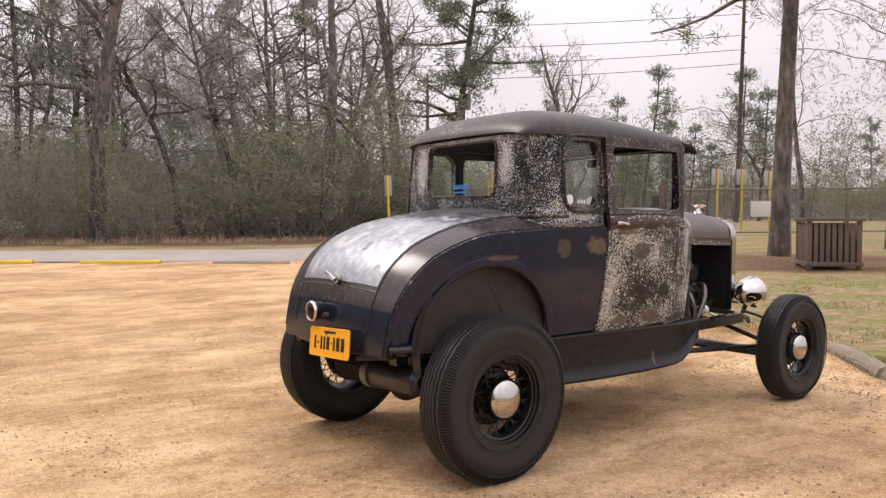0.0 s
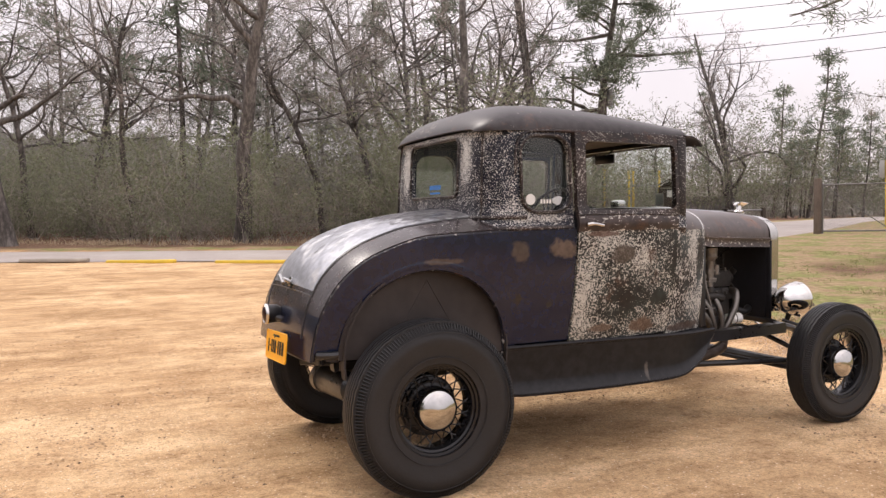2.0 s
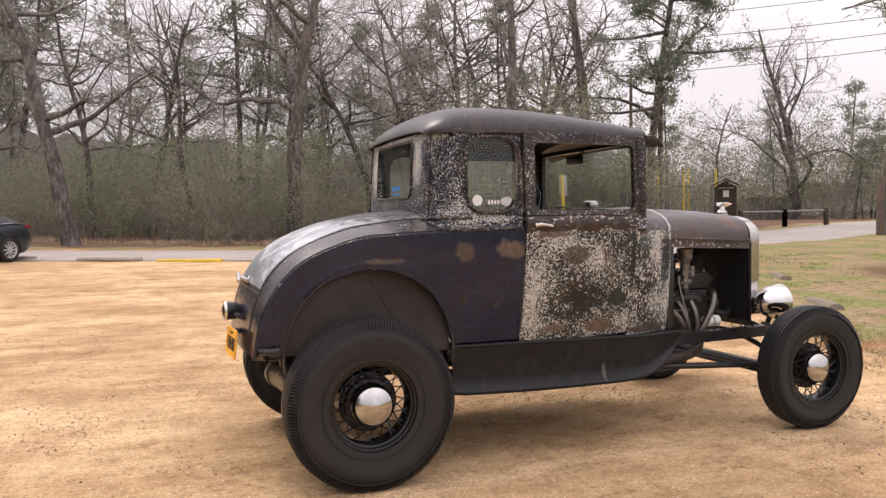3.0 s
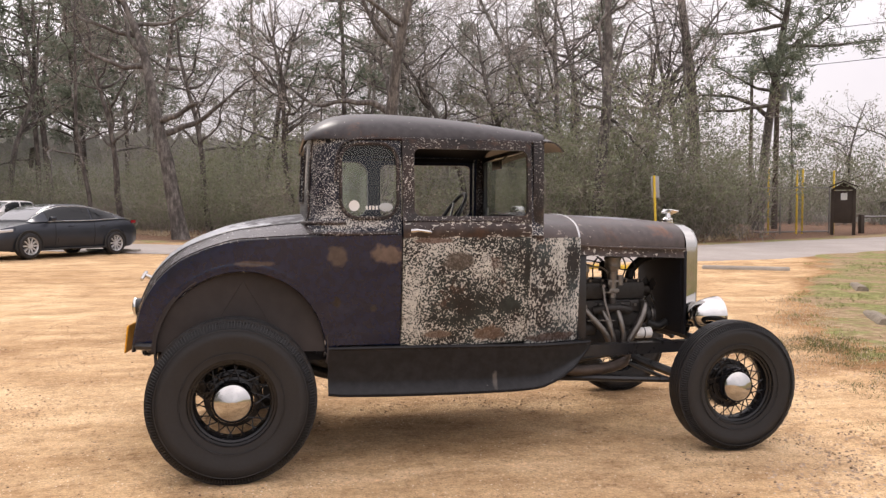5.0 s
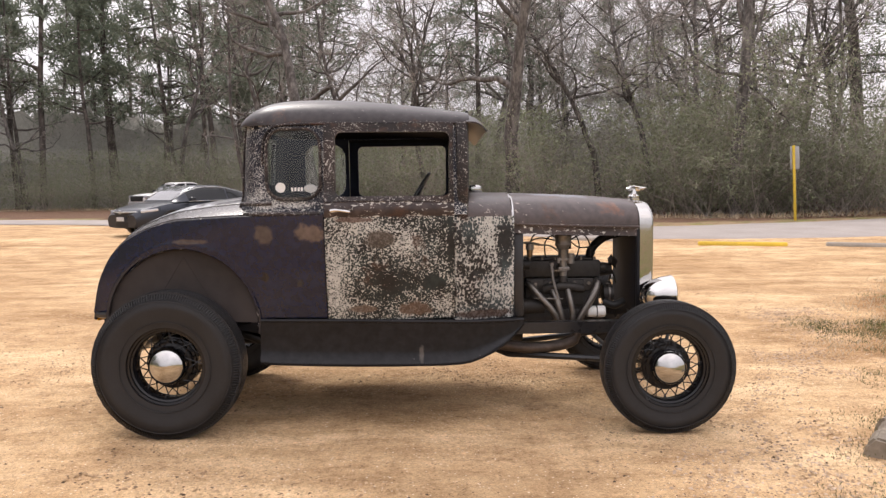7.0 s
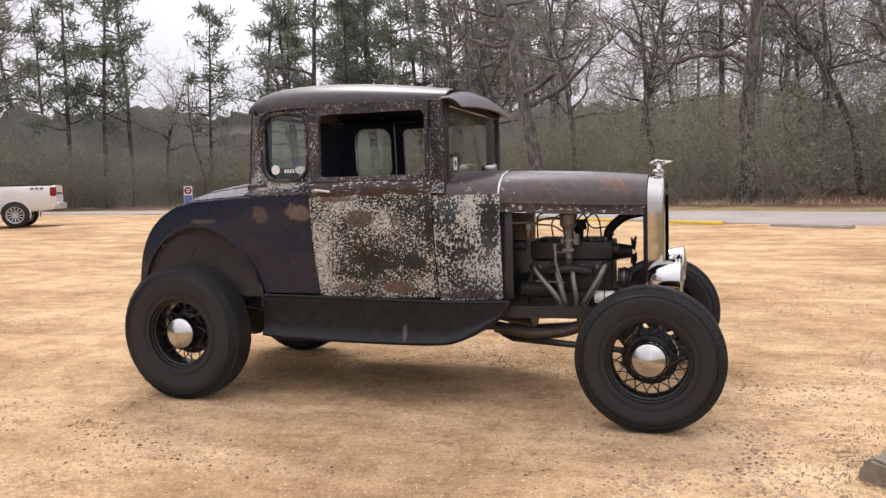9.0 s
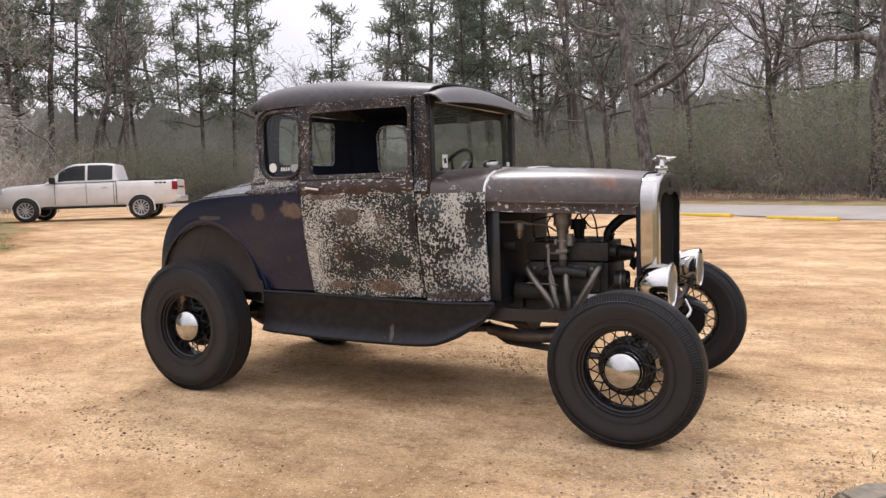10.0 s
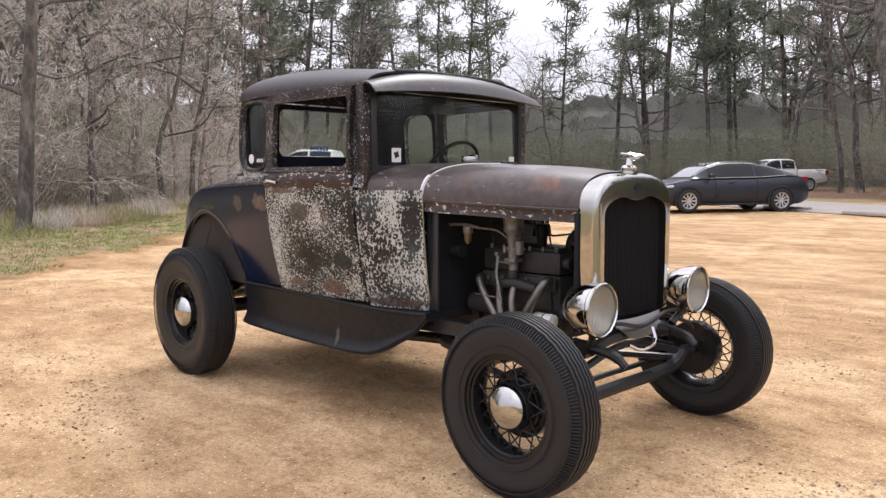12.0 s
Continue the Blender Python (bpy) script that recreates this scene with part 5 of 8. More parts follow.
part("torque_tube", tube([(0.1, 0, 0.40), (1.5, 0, 0.46)], 0.045, 10), MAT["black"], car)

# ---- engine and small parts of the coupe ----
MAT.update(old_pipe=plain("sooty_exhaust_steel", (0.12, 0.10, 0.09), 0.5, 0.7, 25, 0.4), carb_metal=plain("stained_cast_zinc", (0.22, 0.205, 0.19), 0.45, 0.6, 60, 0.35, 0.1))
engine = part("engine_block", join(box(1.95, 2.40, -0.135, 0.15, 0.56, 0.762, 0.012), box(1.93, 2.42, -0.15, 0.16, 0.47, 0.58, 0.02)), MAT["iron"], car, "greasy dark engine block")
part("cylinder_head", box(1.945, 2.405, -0.145, 0.13, 0.766, 0.868, 0.010), MAT["iron"], engine)
part("head_cover", moved(box(-0.20, 0.20, -0.12, 0.11, 0.0, 0.014, 0.005), pose(2.17, 0, 0.868)), MAT["iron"], engine)
for k in range(6):
    part("head_stud", tube([(1.98 + 0.078 * k, -0.125, 0.866), (1.98 + 0.078 * k, -0.125, 0.888)], 0.009, 6), MAT["pipe"], engine)
part("side_cover", box(1.99, 2.36, -0.148, -0.135, 0.60, 0.69, 0.008), MAT["iron"], engine)
part("port_flange", join(box(1.955, 2.395, -0.165, -0.135, 0.705, 0.752, 0.006), box(1.96, 2.06, -0.172, -0.165, 0.69, 0.76, 0.004), box(2.30, 2.40, -0.172, -0.165, 0.69, 0.76, 0.004)), MAT["iron"], engine)
for x, z in ((2.007, 0.728), (2.327, 0.733), (2.10, 0.735), (2.24, 0.735)):
    part("flange_nut", tube([(x, -0.165, z), (x, -0.184, z)], 0.011, 6), MAT["pipe"], engine)
for pts, r in (
    ([(1.965, -0.165, 0.735), (1.975, -0.21, 0.725), (2.03, -0.235, 0.66), (2.10, -0.245, 0.58), (2.145, -0.235, 0.50)], 0.019),
    ([(2.10, -0.165, 0.72), (2.105, -0.205, 0.70), (2.125, -0.235, 0.64), (2.15, -0.245, 0.56), (2.165, -0.235, 0.49)], 0.018),
    ([(2.19, -0.165, 0.72), (2.195, -0.21, 0.70), (2.205, -0.24, 0.64), (2.22, -0.245, 0.56), (2.215, -0.235, 0.49)], 0.018),
    ([(2.375, -0.165, 0.745), (2.37, -0.215, 0.735), (2.335, -0.245, 0.66), (2.275, -0.25, 0.56), (2.24, -0.235, 0.49)], 0.021),
):
    part("exhaust_header", tube(bend(pts, 6), r, 12), MAT["pipe"], engine, "bare steel header pipe")
part("collector", tube(bend([(2.25, -0.235, 0.49), (2.23, -0.24, 0.41), (2.12, -0.245, 0.372), (1.95, -0.24, 0.362), (1.75, -0.22, 0.385)]), [0.026] * 8 + [0.034] * 25, 12), MAT["old_pipe"], engine)
part("oil_filter", join(tube([(2.315, -0.20, 0.566), (2.415, -0.20, 0.566)], 0.034, 18), tube([(2.415, -0.20, 0.566), (2.422, -0.20, 0.566)], [0.032, 0.022], 18)), MAT["white"], engine, "white oil filter canister")
part("filter_label", tube([(2.365, -0.20, 0.566), (2.372, -0.20, 0.566)], 0.0346, 18), MAT["ink"], engine)
carb = part("carburettor", join(tube([(2.172, -0.19, 0.775), (2.172, -0.19, 0.82)], 0.022, 12), box(2.14, 2.205, -0.22, -0.16, 0.815, 0.835, 0.004), tube([(2.172, -0.19, 0.835), (2.172, -0.19, 0.90), (2.172, -0.19, 0.935)], [0.024, 0.027, 0.034], 16), tube([(2.215, -0.20, 0.855), (2.215, -0.20, 0.915)], 0.021, 12), box(2.148, 2.232, -0.215, -0.17, 0.872, 0.886, 0.004), tube([(2.14, -0.215, 0.86), (2.14, -0.215, 0.89)], 0.009, 8)), MAT["carb_metal"], engine, "dull cast-metal carburettor")
part("air_horn", lathe([(0.030, -0.004), (0.036, 0.012), (0.047, 0.022), (0.049, 0.030), (0.047, 0.034), (0.047, 0.064), (0.050, 0.068), (0.050, 0.082), (0.044, 0.088), (0, 0.088)], 28, "z", closed=False), MAT["carb_metal"], carb, "cup-shaped air cleaner").location = (2.172, -0.19, 0.940)
part("manifold_riser", tube(bend([(2.172, -0.19, 0.78), (2.172, -0.19, 0.74), (2.172, -0.16, 0.72)]), 0.024, 12), MAT["iron"], engine)
part("distributor", join(tube([(2.205, -0.02, 0.868), (2.205, -0.02, 0.93)], [0.022, 0.028], 12), tube([(2.205, -0.02, 0.93), (2.205, -0.02, 0.985)], [0.046, 0.038], 16)), MAT["wire"], engine)
bowl = part("fuel_bowl", tube([(1.962, -0.277, 0.902), (1.962, -0.277, 0.912), (1.962, -0.277, 0.945)], [0.012, 0.017, 0.019], 14), MAT["brass"], engine, "brass and glass fuel bowl")
part("bowl_cap", tube([(1.962, -0.277, 0.945), (1.962, -0.277, 0.978)], 0.024, 14), MAT["carb_metal"], bowl)
part("bowl_nut", tube([(1.962, -0.277, 0.895), (1.962, -0.277, 0.903)], 0.007, 8), MAT["carb_metal"], bowl)
part("bowl_pipe", join(tube([(1.86, -0.30, 0.985), (1.962, -0.277, 0.986), (2.02, -0.26, 0.972)], 0.008, 6), tube(bend([(2.02, -0.26, 0.972), (2.09, -0.22, 0.962), (2.14, -0.20, 0.93)]), 0.005, 6)), MAT["carb_metal"], bowl)
for pts in (
    [(2.17, -0.05, 0.985), (2.10, -0.10, 1.03), (2.00, -0.15, 1.02), (1.985, -0.125, 0.93), (1.985, -0.115, 0.888)],
    [(2.18, -0.06, 0.985), (2.11, -0.12, 1.015), (2.07, -0.14, 0.97), (2.075, -0.125, 0.888)],
    [(2.16, -0.03, 0.98), (2.06, -0.06, 1.0), (1.99, -0.10, 0.985), (1.955, -0.2, 0.96)],
    [(2.24, -0.04, 0.985), (2.30, -0.10, 1.02), (2.335, -0.14, 0.98), (2.345, -0.13, 0.888)],
    [(2.24, -0.02, 0.98), (2.29, -0.06, 0.94), (2.36, -0.08, 0.945), (2.40, -0.05, 0.95)],
    [(2.20, -0.06, 0.985), (2.25, -0.14, 1.02), (2.275, -0.15, 0.96), (2.265, -0.125, 0.888)],
):
    part("spark_lead", tube(bend(pts, 8), 0.0045, 6), MAT["wire"], engine)
part("radiator_hose", tube(bend([(2.365, -0.01, 0.868), (2.375, -0.01, 0.92), (2.42, 0.0, 0.97), (2.48, 0.0, 1.005), (2.60, 0.0, 1.03)], 8), 0.026, 14), MAT["wire"], engine, "black top radiator hose")
for x, z in ((2.372, 0.905), (2.505, 1.013)):
    part("hose_clamp", tube([(x, -0.005, z), (x + 0.010, -0.005, z + 0.012)], 0.0285, 14), MAT["pipe"], engine)
part("water_pump", join(tube([(2.40, 0, 0.80), (2.50, 0, 0.80)], [0.05, 0.035], 16), tube([(2.40, -0.10, 0.82), (2.44, -0.10, 0.82)], 0.03, 14), tube([(2.43, -0.08, 0.66), (2.49, -0.08, 0.66)], 0.055, 18)), MAT["iron"], engine)
part("pulley", join(tube([(2.46, -0.08, 0.66), (2.47, -0.08, 0.66)], 0.062, 20), tube([(2.47, -0.08, 0.66), (2.50, -0.08, 0.66)], 0.018, 10)), MAT["pipe"], engine)
part("hose_stub", tube(bend([(2.42, -0.16, 0.62), (2.48, -0.18, 0.60), (2.54, -0.16, 0.62)]), 0.024, 12), MAT["wire"], engine)
part("generator", tube([(2.14, 0.22, 0.70), (2.38, 0.22, 0.70)], 0.055, 16), MAT["iron"], engine)
for k in range(4):
    part("fan_blade", moved(box(-0.005, 0.005, -0.022, 0.022, 0.03, 0.10, 0.003), pose(2.51, 0, 0.80, 45 + 90 * k, 0, 0) @ pose(0, 0, 0, 0, 0, 25)), MAT["iron"], engine)
part("intake_manifold", tube(bend([(2.06, -0.175, 0.70), (2.12, -0.20, 0.715), (2.172, -0.205, 0.72), (2.23, -0.20, 0.715), (2.29, -0.175, 0.70)]), 0.026, 10), MAT["iron"], engine)
part("linkage", join(tube([(2.10, -0.215, 0.85), (2.105, -0.235, 0.76), (2.145, -0.245, 0.62)], 0.008, 6), tube([(2.10, -0.215, 0.815), (2.19, -0.225, 0.812)], 0.005, 6), tube([(1.99, -0.25, 0.655), (2.16, -0.25, 0.65)], 0.004, 6), tube([(2.10, -0.20, 0.852), (2.10, -0.23, 0.852)], 0.011, 8)), MAT["carb_metal"], engine)
part("starter", tube([(1.90, -0.17, 0.60), (2.06, -0.17, 0.60)], 0.045, 14), MAT["iron"], engine)
part("radiator_tank", join(box(2.580, 2.604, -0.262, 0.300, 0.56, 1.075, 0.008), box(2.585, 2.604, -0.292, -0.262, 0.56, 1.06, 0.004)), MAT["inner"], car, "black radiator tank")
part("firewall_coil", tube([(1.888, -0.30, 0.86), (1.955, -0.30, 0.86)], 0.03, 14), MAT["wire"], car)
part("bell_housing", tube([(1.62, 0, 0.50), (1.93, 0, 0.52)], [0.10, 0.17], 18), MAT["iron"], car)
part("exhaust_pipe", tube(bend([(1.75, -0.22, 0.395), (1.2, -0.25, 0.37), (0.55, -0.28, 0.40), (0.25, -0.30, 0.49), (-0.02, -0.31, 0.52), (-0.2, -0.31, 0.47)]), 0.028, 12), MAT["black"], car)
muffler = part("muffler", tube([(-0.315, -0.12, 0.455), (-0.315, -0.14, 0.455), (-0.29, -0.50, 0.465), (-0.29, -0.53, 0.465)], [0.055, 0.068, 0.068, 0.04], 20), MAT["black"], car, "black muffler with a steel end band")
part("muffler_band", tube([(-0.316, -0.115, 0.455), (-0.313, -0.165, 0.456)], 0.074, 20), MAT["pipe"], muffler)
part("bumper_iron", join(tube([(-0.42, -0.42, 0.585), (-0.42, 0.42, 0.585)], 0.018, 8), tube([(-0.45, -0.20, 0.56), (-0.30, -0.34, 0.56)], 0.02, 8)), MAT["black"], car)
part("tail_pan", thick(sheet(lambda q, v: (-0.486 + 0.055 * abs(q) ** 3, q * 0.475, 0.625 - 0.045 * v), QS, [0, 0.5, 1]), 0.012), MAT["black"], car)

# plate, tail lamp, trunk handle
plate_m = pose(-0.545, -0.105, 0.625, -3, 6, 0)
plate = part("number_plate", moved(extrude_outline(rounded(-0.185, 0.185, -0.066, 0.066, 0.012), "x", -0.003, 0.003), plate_m), MAT["plate"], car, "yellow plate with black bars of digits")
for y0, y1, z0, z1 in ((0.128, 0.142, -0.035, 0.028), (0.098, 0.112, -0.008, 0.002), (0.066, 0.080, -0.035, 0.028), (0.036, 0.050, -0.035, 0.028), (-0.004, 0.022, -0.035, 0.028), (-0.030, -0.020, -0.006, 0.002), (-0.056, -0.042, -0.035, 0.028), (-0.100, -0.072, -0.035, 0.028), (-0.144, -0.116, -0.035, 0.028), (-0.06, 0.05, 0.045, 0.055)):
    part("digit_bar", moved(box(-0.006, -0.0032, y0, y1, z0, z1, 0.001), plate_m), MAT["ink"], plate)
part("plate_rim", moved(tube([(-0.002, u, v) for u, v in rounded(-0.187, 0.187, -0.068, 0.068, 0.012)], 0.004, 6, closed=True), plate_m), MAT["plate"], plate)
part("plate_bracket", tube(bend([(-0.48, -0.06, 0.66), (-0.52, -0.07, 0.68), (-0.54, -0.08, 0.66)]), 0.012, 8), MAT["black"], plate)
lamp = part("tail_lamp", moved(lathe([(0, 0.075), (0.03, 0.07), (0.044, 0.045), (0.048, 0.0), (0.048, -0.012), (0.040, -0.012)], 28, "x", closed=False), pose(-0.545, 0.055, 0.765)), MAT["black"], car, "black tail lamp with a dark red lens")
part("lamp_rim", moved(lathe([(0.042, -0.016), (0.047, -0.020), (0.0515, -0.014), (0.0515, -0.006), (0.047, -0.004)], 28, "x"), pose(-0.545, 0.055, 0.765)), MAT["chrome"], lamp, "thin chrome rim")
part("lens", moved(lathe([(0, -0.030), (0.025, -0.026), (0.043, -0.014)], 24, "x", closed=False), pose(-0.545, 0.055, 0.765)), MAT["red"], lamp)
part("lamp_stalk", tube([(-0.48, 0.0, 0.74), (-0.53, 0.04, 0.755)], 0.016, 8), MAT["black"], lamp)
handle = part("trunk_handle", join(tube([(-0.448, -0.03, 0.925), (-0.490, -0.03, 0.945)], 0.012, 10), tube(bend([(-0.492, 0.015, 0.958), (-0.496, -0.03, 0.945), (-0.500, -0.085, 0.925)]), 0.010, 8)), MAT["nickel"], car, "nickel T handle")
part("latch_plate", tube([(-0.448, -0.03, 0.925), (-0.458, -0.03, 0.93)], 0.026, 16), MAT["nickel"], handle)

# stickers on the glass
def decal(name, bm, material, label=""):
    return part(name, bm, material, car, label)


decal("round_sticker", extrude_outline([(0.588 + 0.027 * math.cos(a), 1.318 + 0.027 * math.sin(a)) for a in [k * math.pi / 12 for k in range(24)]], "y", -0.6125, -0.6115), MAT["white"], "round white sticker")
decal("oval_sticker", extrude_outline([(0.748 + 0.036 * math.cos(a), 1.312 + 0.022 * math.sin(a)) for a in [k * math.pi / 12 for k in range(24)]], "y", -0.6125, -0.6115), MAT["nickel"])
for k in range(4):
    decal("letter_bar", box(0.645 + 0.017 * k, 0.656 + 0.017 * k, -0.6125, -0.6115, 1.298, 1.318), MAT["white"])
for k in range(6):
    decal("sticker_bar", box(0.3695, 0.3705, 0.06 - 0.024 * k, 0.078 - 0.024 * k, 1.385, 1.410), MAT["blue_sticker"])
decal("sticker_strip", box(0.3695, 0.3705, -0.05, 0.07, 1.362, 1.372), MAT["blue_sticker"])
star = decal("screen_sticker", box(1.5875, 1.5885, -0.425, -0.365, 1.285, 1.355), MAT["white"], "small white screen sticker with a dark shape")
part("sticker_shape", extrude_outline([(-0.395 + (0.022 if k % 2 else 0.013) * math.cos(k * math.pi / 4 + 0.3), 1.322 + (0.022 if k % 2 else 0.013) * math.sin(k * math.pi / 4 + 0.3)) for k in range(8)], "x", 1.5888, 1.5895), MAT["ink"], star)
decal("screen_label", box(1.5875, 1.5885, 0.455, 0.50, 1.275, 1.325), MAT["white"])
part("wiper", tube([(1.603, 0.18, 1.275), (1.606, 0.32, 1.295), (1.606, 0.50, 1.290)], 0.006, 6), MAT["black"], car)

# ---- parked vehicles ----
def car_paint(name, base, metal=0.4, rough=0.3):
    m, n, l, p = mat(name)
    t = tex(n, l, 2.5, 4)
    l.new(ramp(n, l, t.outputs["Fac"], [(0.3, tuple(c * 0.85 for c in base)), (0.7, base)]), p.inputs["Base Color"])
    l.new(ramp(n, l, t.outputs["Fac"], [(0.3, rough), (0.7, rough + 0.12)]), p.inputs["Roughness"])
    p.inputs["Metallic"].default_value, p.inputs["Coat Weight"].default_value = metal, 0.15
    p.inputs["Specular IOR Level"].default_value = 0.35
    return m


MAT.update(
    slate=car_paint("slate_grey_paint", (0.030, 0.035, 0.046), 0.4, 0.26),
    pearl=car_paint("white_truck_paint", (0.72, 0.71, 0.70), 0.0, 0.3),
    dark_glass=plain("tinted_window", (0.012, 0.014, 0.016), 0.08, 0.0, 3, 0.2, spec=0.3),
    screen_glass=plain("slanted_screen_glass", (0.03, 0.034, 0.038), 0.10, 0.0, 3, 0.2, coat=1.0, spec=1.0),
    trim=plain("black_plastic_trim", (0.02, 0.02, 0.02), 0.6, 0.0, 40, 0.2),
    alloy=plain("machined_alloy", (0.46, 0.47, 0.48), 0.35, 0.4, 20, 0.15),
    lamp_red=plain("tail_light_red", (0.22, 0.008, 0.014), 0.2, 0.0, 30, 0.15),
    sign_plate=plain("pale_plate", (0.55, 0.56, 0.57), 0.5, 0.0, 15, 0.1),
    lamp_clear=plain("headlight_glass", (0.55, 0.56, 0.58), 0.12, 0.3, 30, 0.15),
)


def road_wheel(parent, x, y, s, R, w, spokes):
    """An alloy wheel; s is the side it faces."""
    wh = part("wheel", lathe([(R * 0.66, -w / 2 + 0.01), (R * 0.70, -w / 2), (R * 0.70, w / 2), (R * 0.60, w / 2), (R * 0.58, -w / 2 + 0.05)], 32), MAT["alloy"], parent)
    wh.matrix_basis = pose(x, y, R, 0, 0, 0 if s < 0 else 180)
    part("tyre", lathe([(R * 0.69, -w / 2), (R * 0.80, -w / 2 - 0.008), (R * 0.94, -w / 2 + 0.008), (R, -w / 2 + 0.04), (R, w / 2 - 0.04), (R * 0.94, w / 2), (R * 0.69, w / 2)], 40), MAT["rubber"], wh)
    part("brake_disc", lathe([(0, 0), (R * 0.6, 0), (R * 0.6, 0.02), (0, 0.02)], 24, closed=False), MAT["trim"], wh)
    for k in range(spokes):
        a = 2 * math.pi * k / spokes
        part("spoke", tube([(0.03 * math.cos(a), -w / 2 + 0.03, 0.03 * math.sin(a)), (R * 0.64 * math.cos(a), -w / 2 + 0.02, R * 0.64 * math.sin(a))], [0.020, 0.028], 4), MAT["alloy"], wh)
    part("hub", tube([(0, -w / 2 + 0.01, 0), (0, -w / 2 + 0.04, 0)], 0.055, 14), MAT["alloy"], wh)


def vehicle(name, label, m, paint, L0, L1, width, low, top, roof, wheels, R, spokes, side_glass, shoulder=0.93, tumble=0.70):
    """A car body lofted from its length lines: top of the body, roof line, half width."""
    v = thing(name, label, "car" if name == "parked_sedan" else "truck", m)
    xs = np.linspace(L0, L1, 56)
    def body(x, q):
        w, t, lo = width(x), top(x), low(x)
        a = abs(q)
        pts_y, pts_z = [0, 0.70, 0.90, 0.97, 1.0, 0.995, 0.97, 0.90], [t, t - 0.005, t - 0.035, t - 0.11, t - 0.30 * (t - lo), t - 0.55 * (t - lo), lo + 0.08, lo]
        k = a * 7
        return (x, math.copysign(w * float(np.interp(k, range(8), pts_y)), q), float(np.interp(k, range(8), pts_z)))
    q7 = [k / 7 for k in range(-7, 8)]
    shell = sheet(body, xs, q7)
    shell.verts.ensure_lookup_table()
    n7 = len(q7)
    shell.faces.new([shell.verts[i] for i in range(n7)])
    shell.faces.new([shell.verts[len(shell.verts) - n7 + i] for i in range(n7)][::-1])
    part("body", shell, paint, v)
    g0, g1 = roof[0]
    rz = roof[1]
    def cabin(x, q, out=0.0):
        w, b, r = width(x), top(x) - 0.01, max(rz(x), top(x))
        a = abs(q)
        hgt = (r - b)
        ys = [0, tumble * 0.8, tumble * 0.95, tumble + (shoulder - tumble) * 0.25, shoulder]
        zs = [r, r - 0.012 * (hgt > 0.2), b + hgt * 0.93, b + hgt * 0.72, b]
        k = a * 4
        return (x, math.copysign(w * float(np.interp(k, range(5), ys)) + out * (q > 0) - out * (q < 0), q), float(np.interp(k, range(5), zs)))
    gx = np.linspace(g0, g1, 40)
    part("cabin", sheet(cabin, gx, [k / 12 for k in range(-12, 13)]), paint, v)
    for s in (-1, 1):
        for x0, x1 in side_glass:
            def pane(x, t):
                b, r = top(x), rz(x)
                q = 0.97 - 0.40 * t
                p = cabin(x, s * q, 0.006)
                return p
            part("side_window", thick(sheet(pane, np.linspace(x0, x1, 8), [k / 6 for k in range(7)]), 0.004), MAT["dark_glass"], v)
        for wx in wheels:
            road_wheel(v, wx, s * (width(wx) - 0.075), s, R, 0.23, spokes)
            ring = [(wx + (R + 0.055) * math.cos(a), s * (width(wx) + 0.004), R + (R + 0.055) * math.sin(a)) for a in [math.pi * (k / 16 * 1.16 - 0.08) for k in range(17)]]
            part("arch_trim", tube(ring, 0.022, 6), MAT["trim"] if paint is MAT["slate"] else paint, v)
            disc = [(wx + (R + 0.05) * math.cos(a), max(low(wx) - 0.02, R + (R + 0.05) * math.sin(a))) for a in [2 * math.pi * k / 32 for k in range(32)]]
            part("arch_liner", extrude_outline(disc, "y", *sorted((s * (width(wx) - 0.25), s * (width(wx) + 0.002)))), MAT["trim"], v)
    return v, cabin, body


# the dark saloon: x forwards, nose at +2.35
sed_w = pchip([-2.28, -2.0, -1.4, 0, 1.4, 2.0, 2.36], [0.72, 0.84, 0.895, 0.90, 0.895, 0.83, 0.66])
sed_top = pchip([-2.28, -2.1, -1.5, -0.6, 0.6, 1.2, 1.9, 2.2, 2.36], [0.80, 0.98, 1.02, 0.97, 0.95, 0.93, 0.82, 0.74, 0.60])
sed_roof = pchip([-2.05, -1.5, -0.9, -0.3, 0.2, 0.7, 1.25], [1.00, 1.17, 1.33, 1.415, 1.405, 1.28, 0.94])
sed_low = pchip([-2.28, -1.9, 1.9, 2.36], [0.34, 0.22, 0.20, 0.26])
sedan_m = pose(-5.72, 18.24, rise(-5.5, 18.0), 0, 0, -126)
sedan, sed_cab, sed_body = vehicle("parked_sedan", "dark slate-grey modern fastback sedan parked on dirt", sedan_m, MAT["slate"], -2.28, 2.36, sed_w, sed_low, sed_top, ((-2.05, 1.25), sed_roof), (1.38, -1.34), 0.325, 10, ((-1.45, -0.62), (-0.56, 0.78)))
part("windscreen", thick(sheet(lambda x, q: Vector(sed_cab(x, q, 0.0)) + Vector((0.008, 0, 0.010)), np.linspace(0.36, 1.20, 10), [k / 8 * 0.55 for k in range(-8, 9)]), 0.004), MAT["screen_glass"], sedan)
part("rear_window", thick(sheet(lambda x, q: Vector(sed_cab(x, q, 0.0)) + Vector((-0.005, 0, 0.011)), np.linspace(-1.75, -0.75, 8), [k / 8 * 0.5 for k in range(-8, 9)]), 0.004), MAT["screen_glass"], sedan)
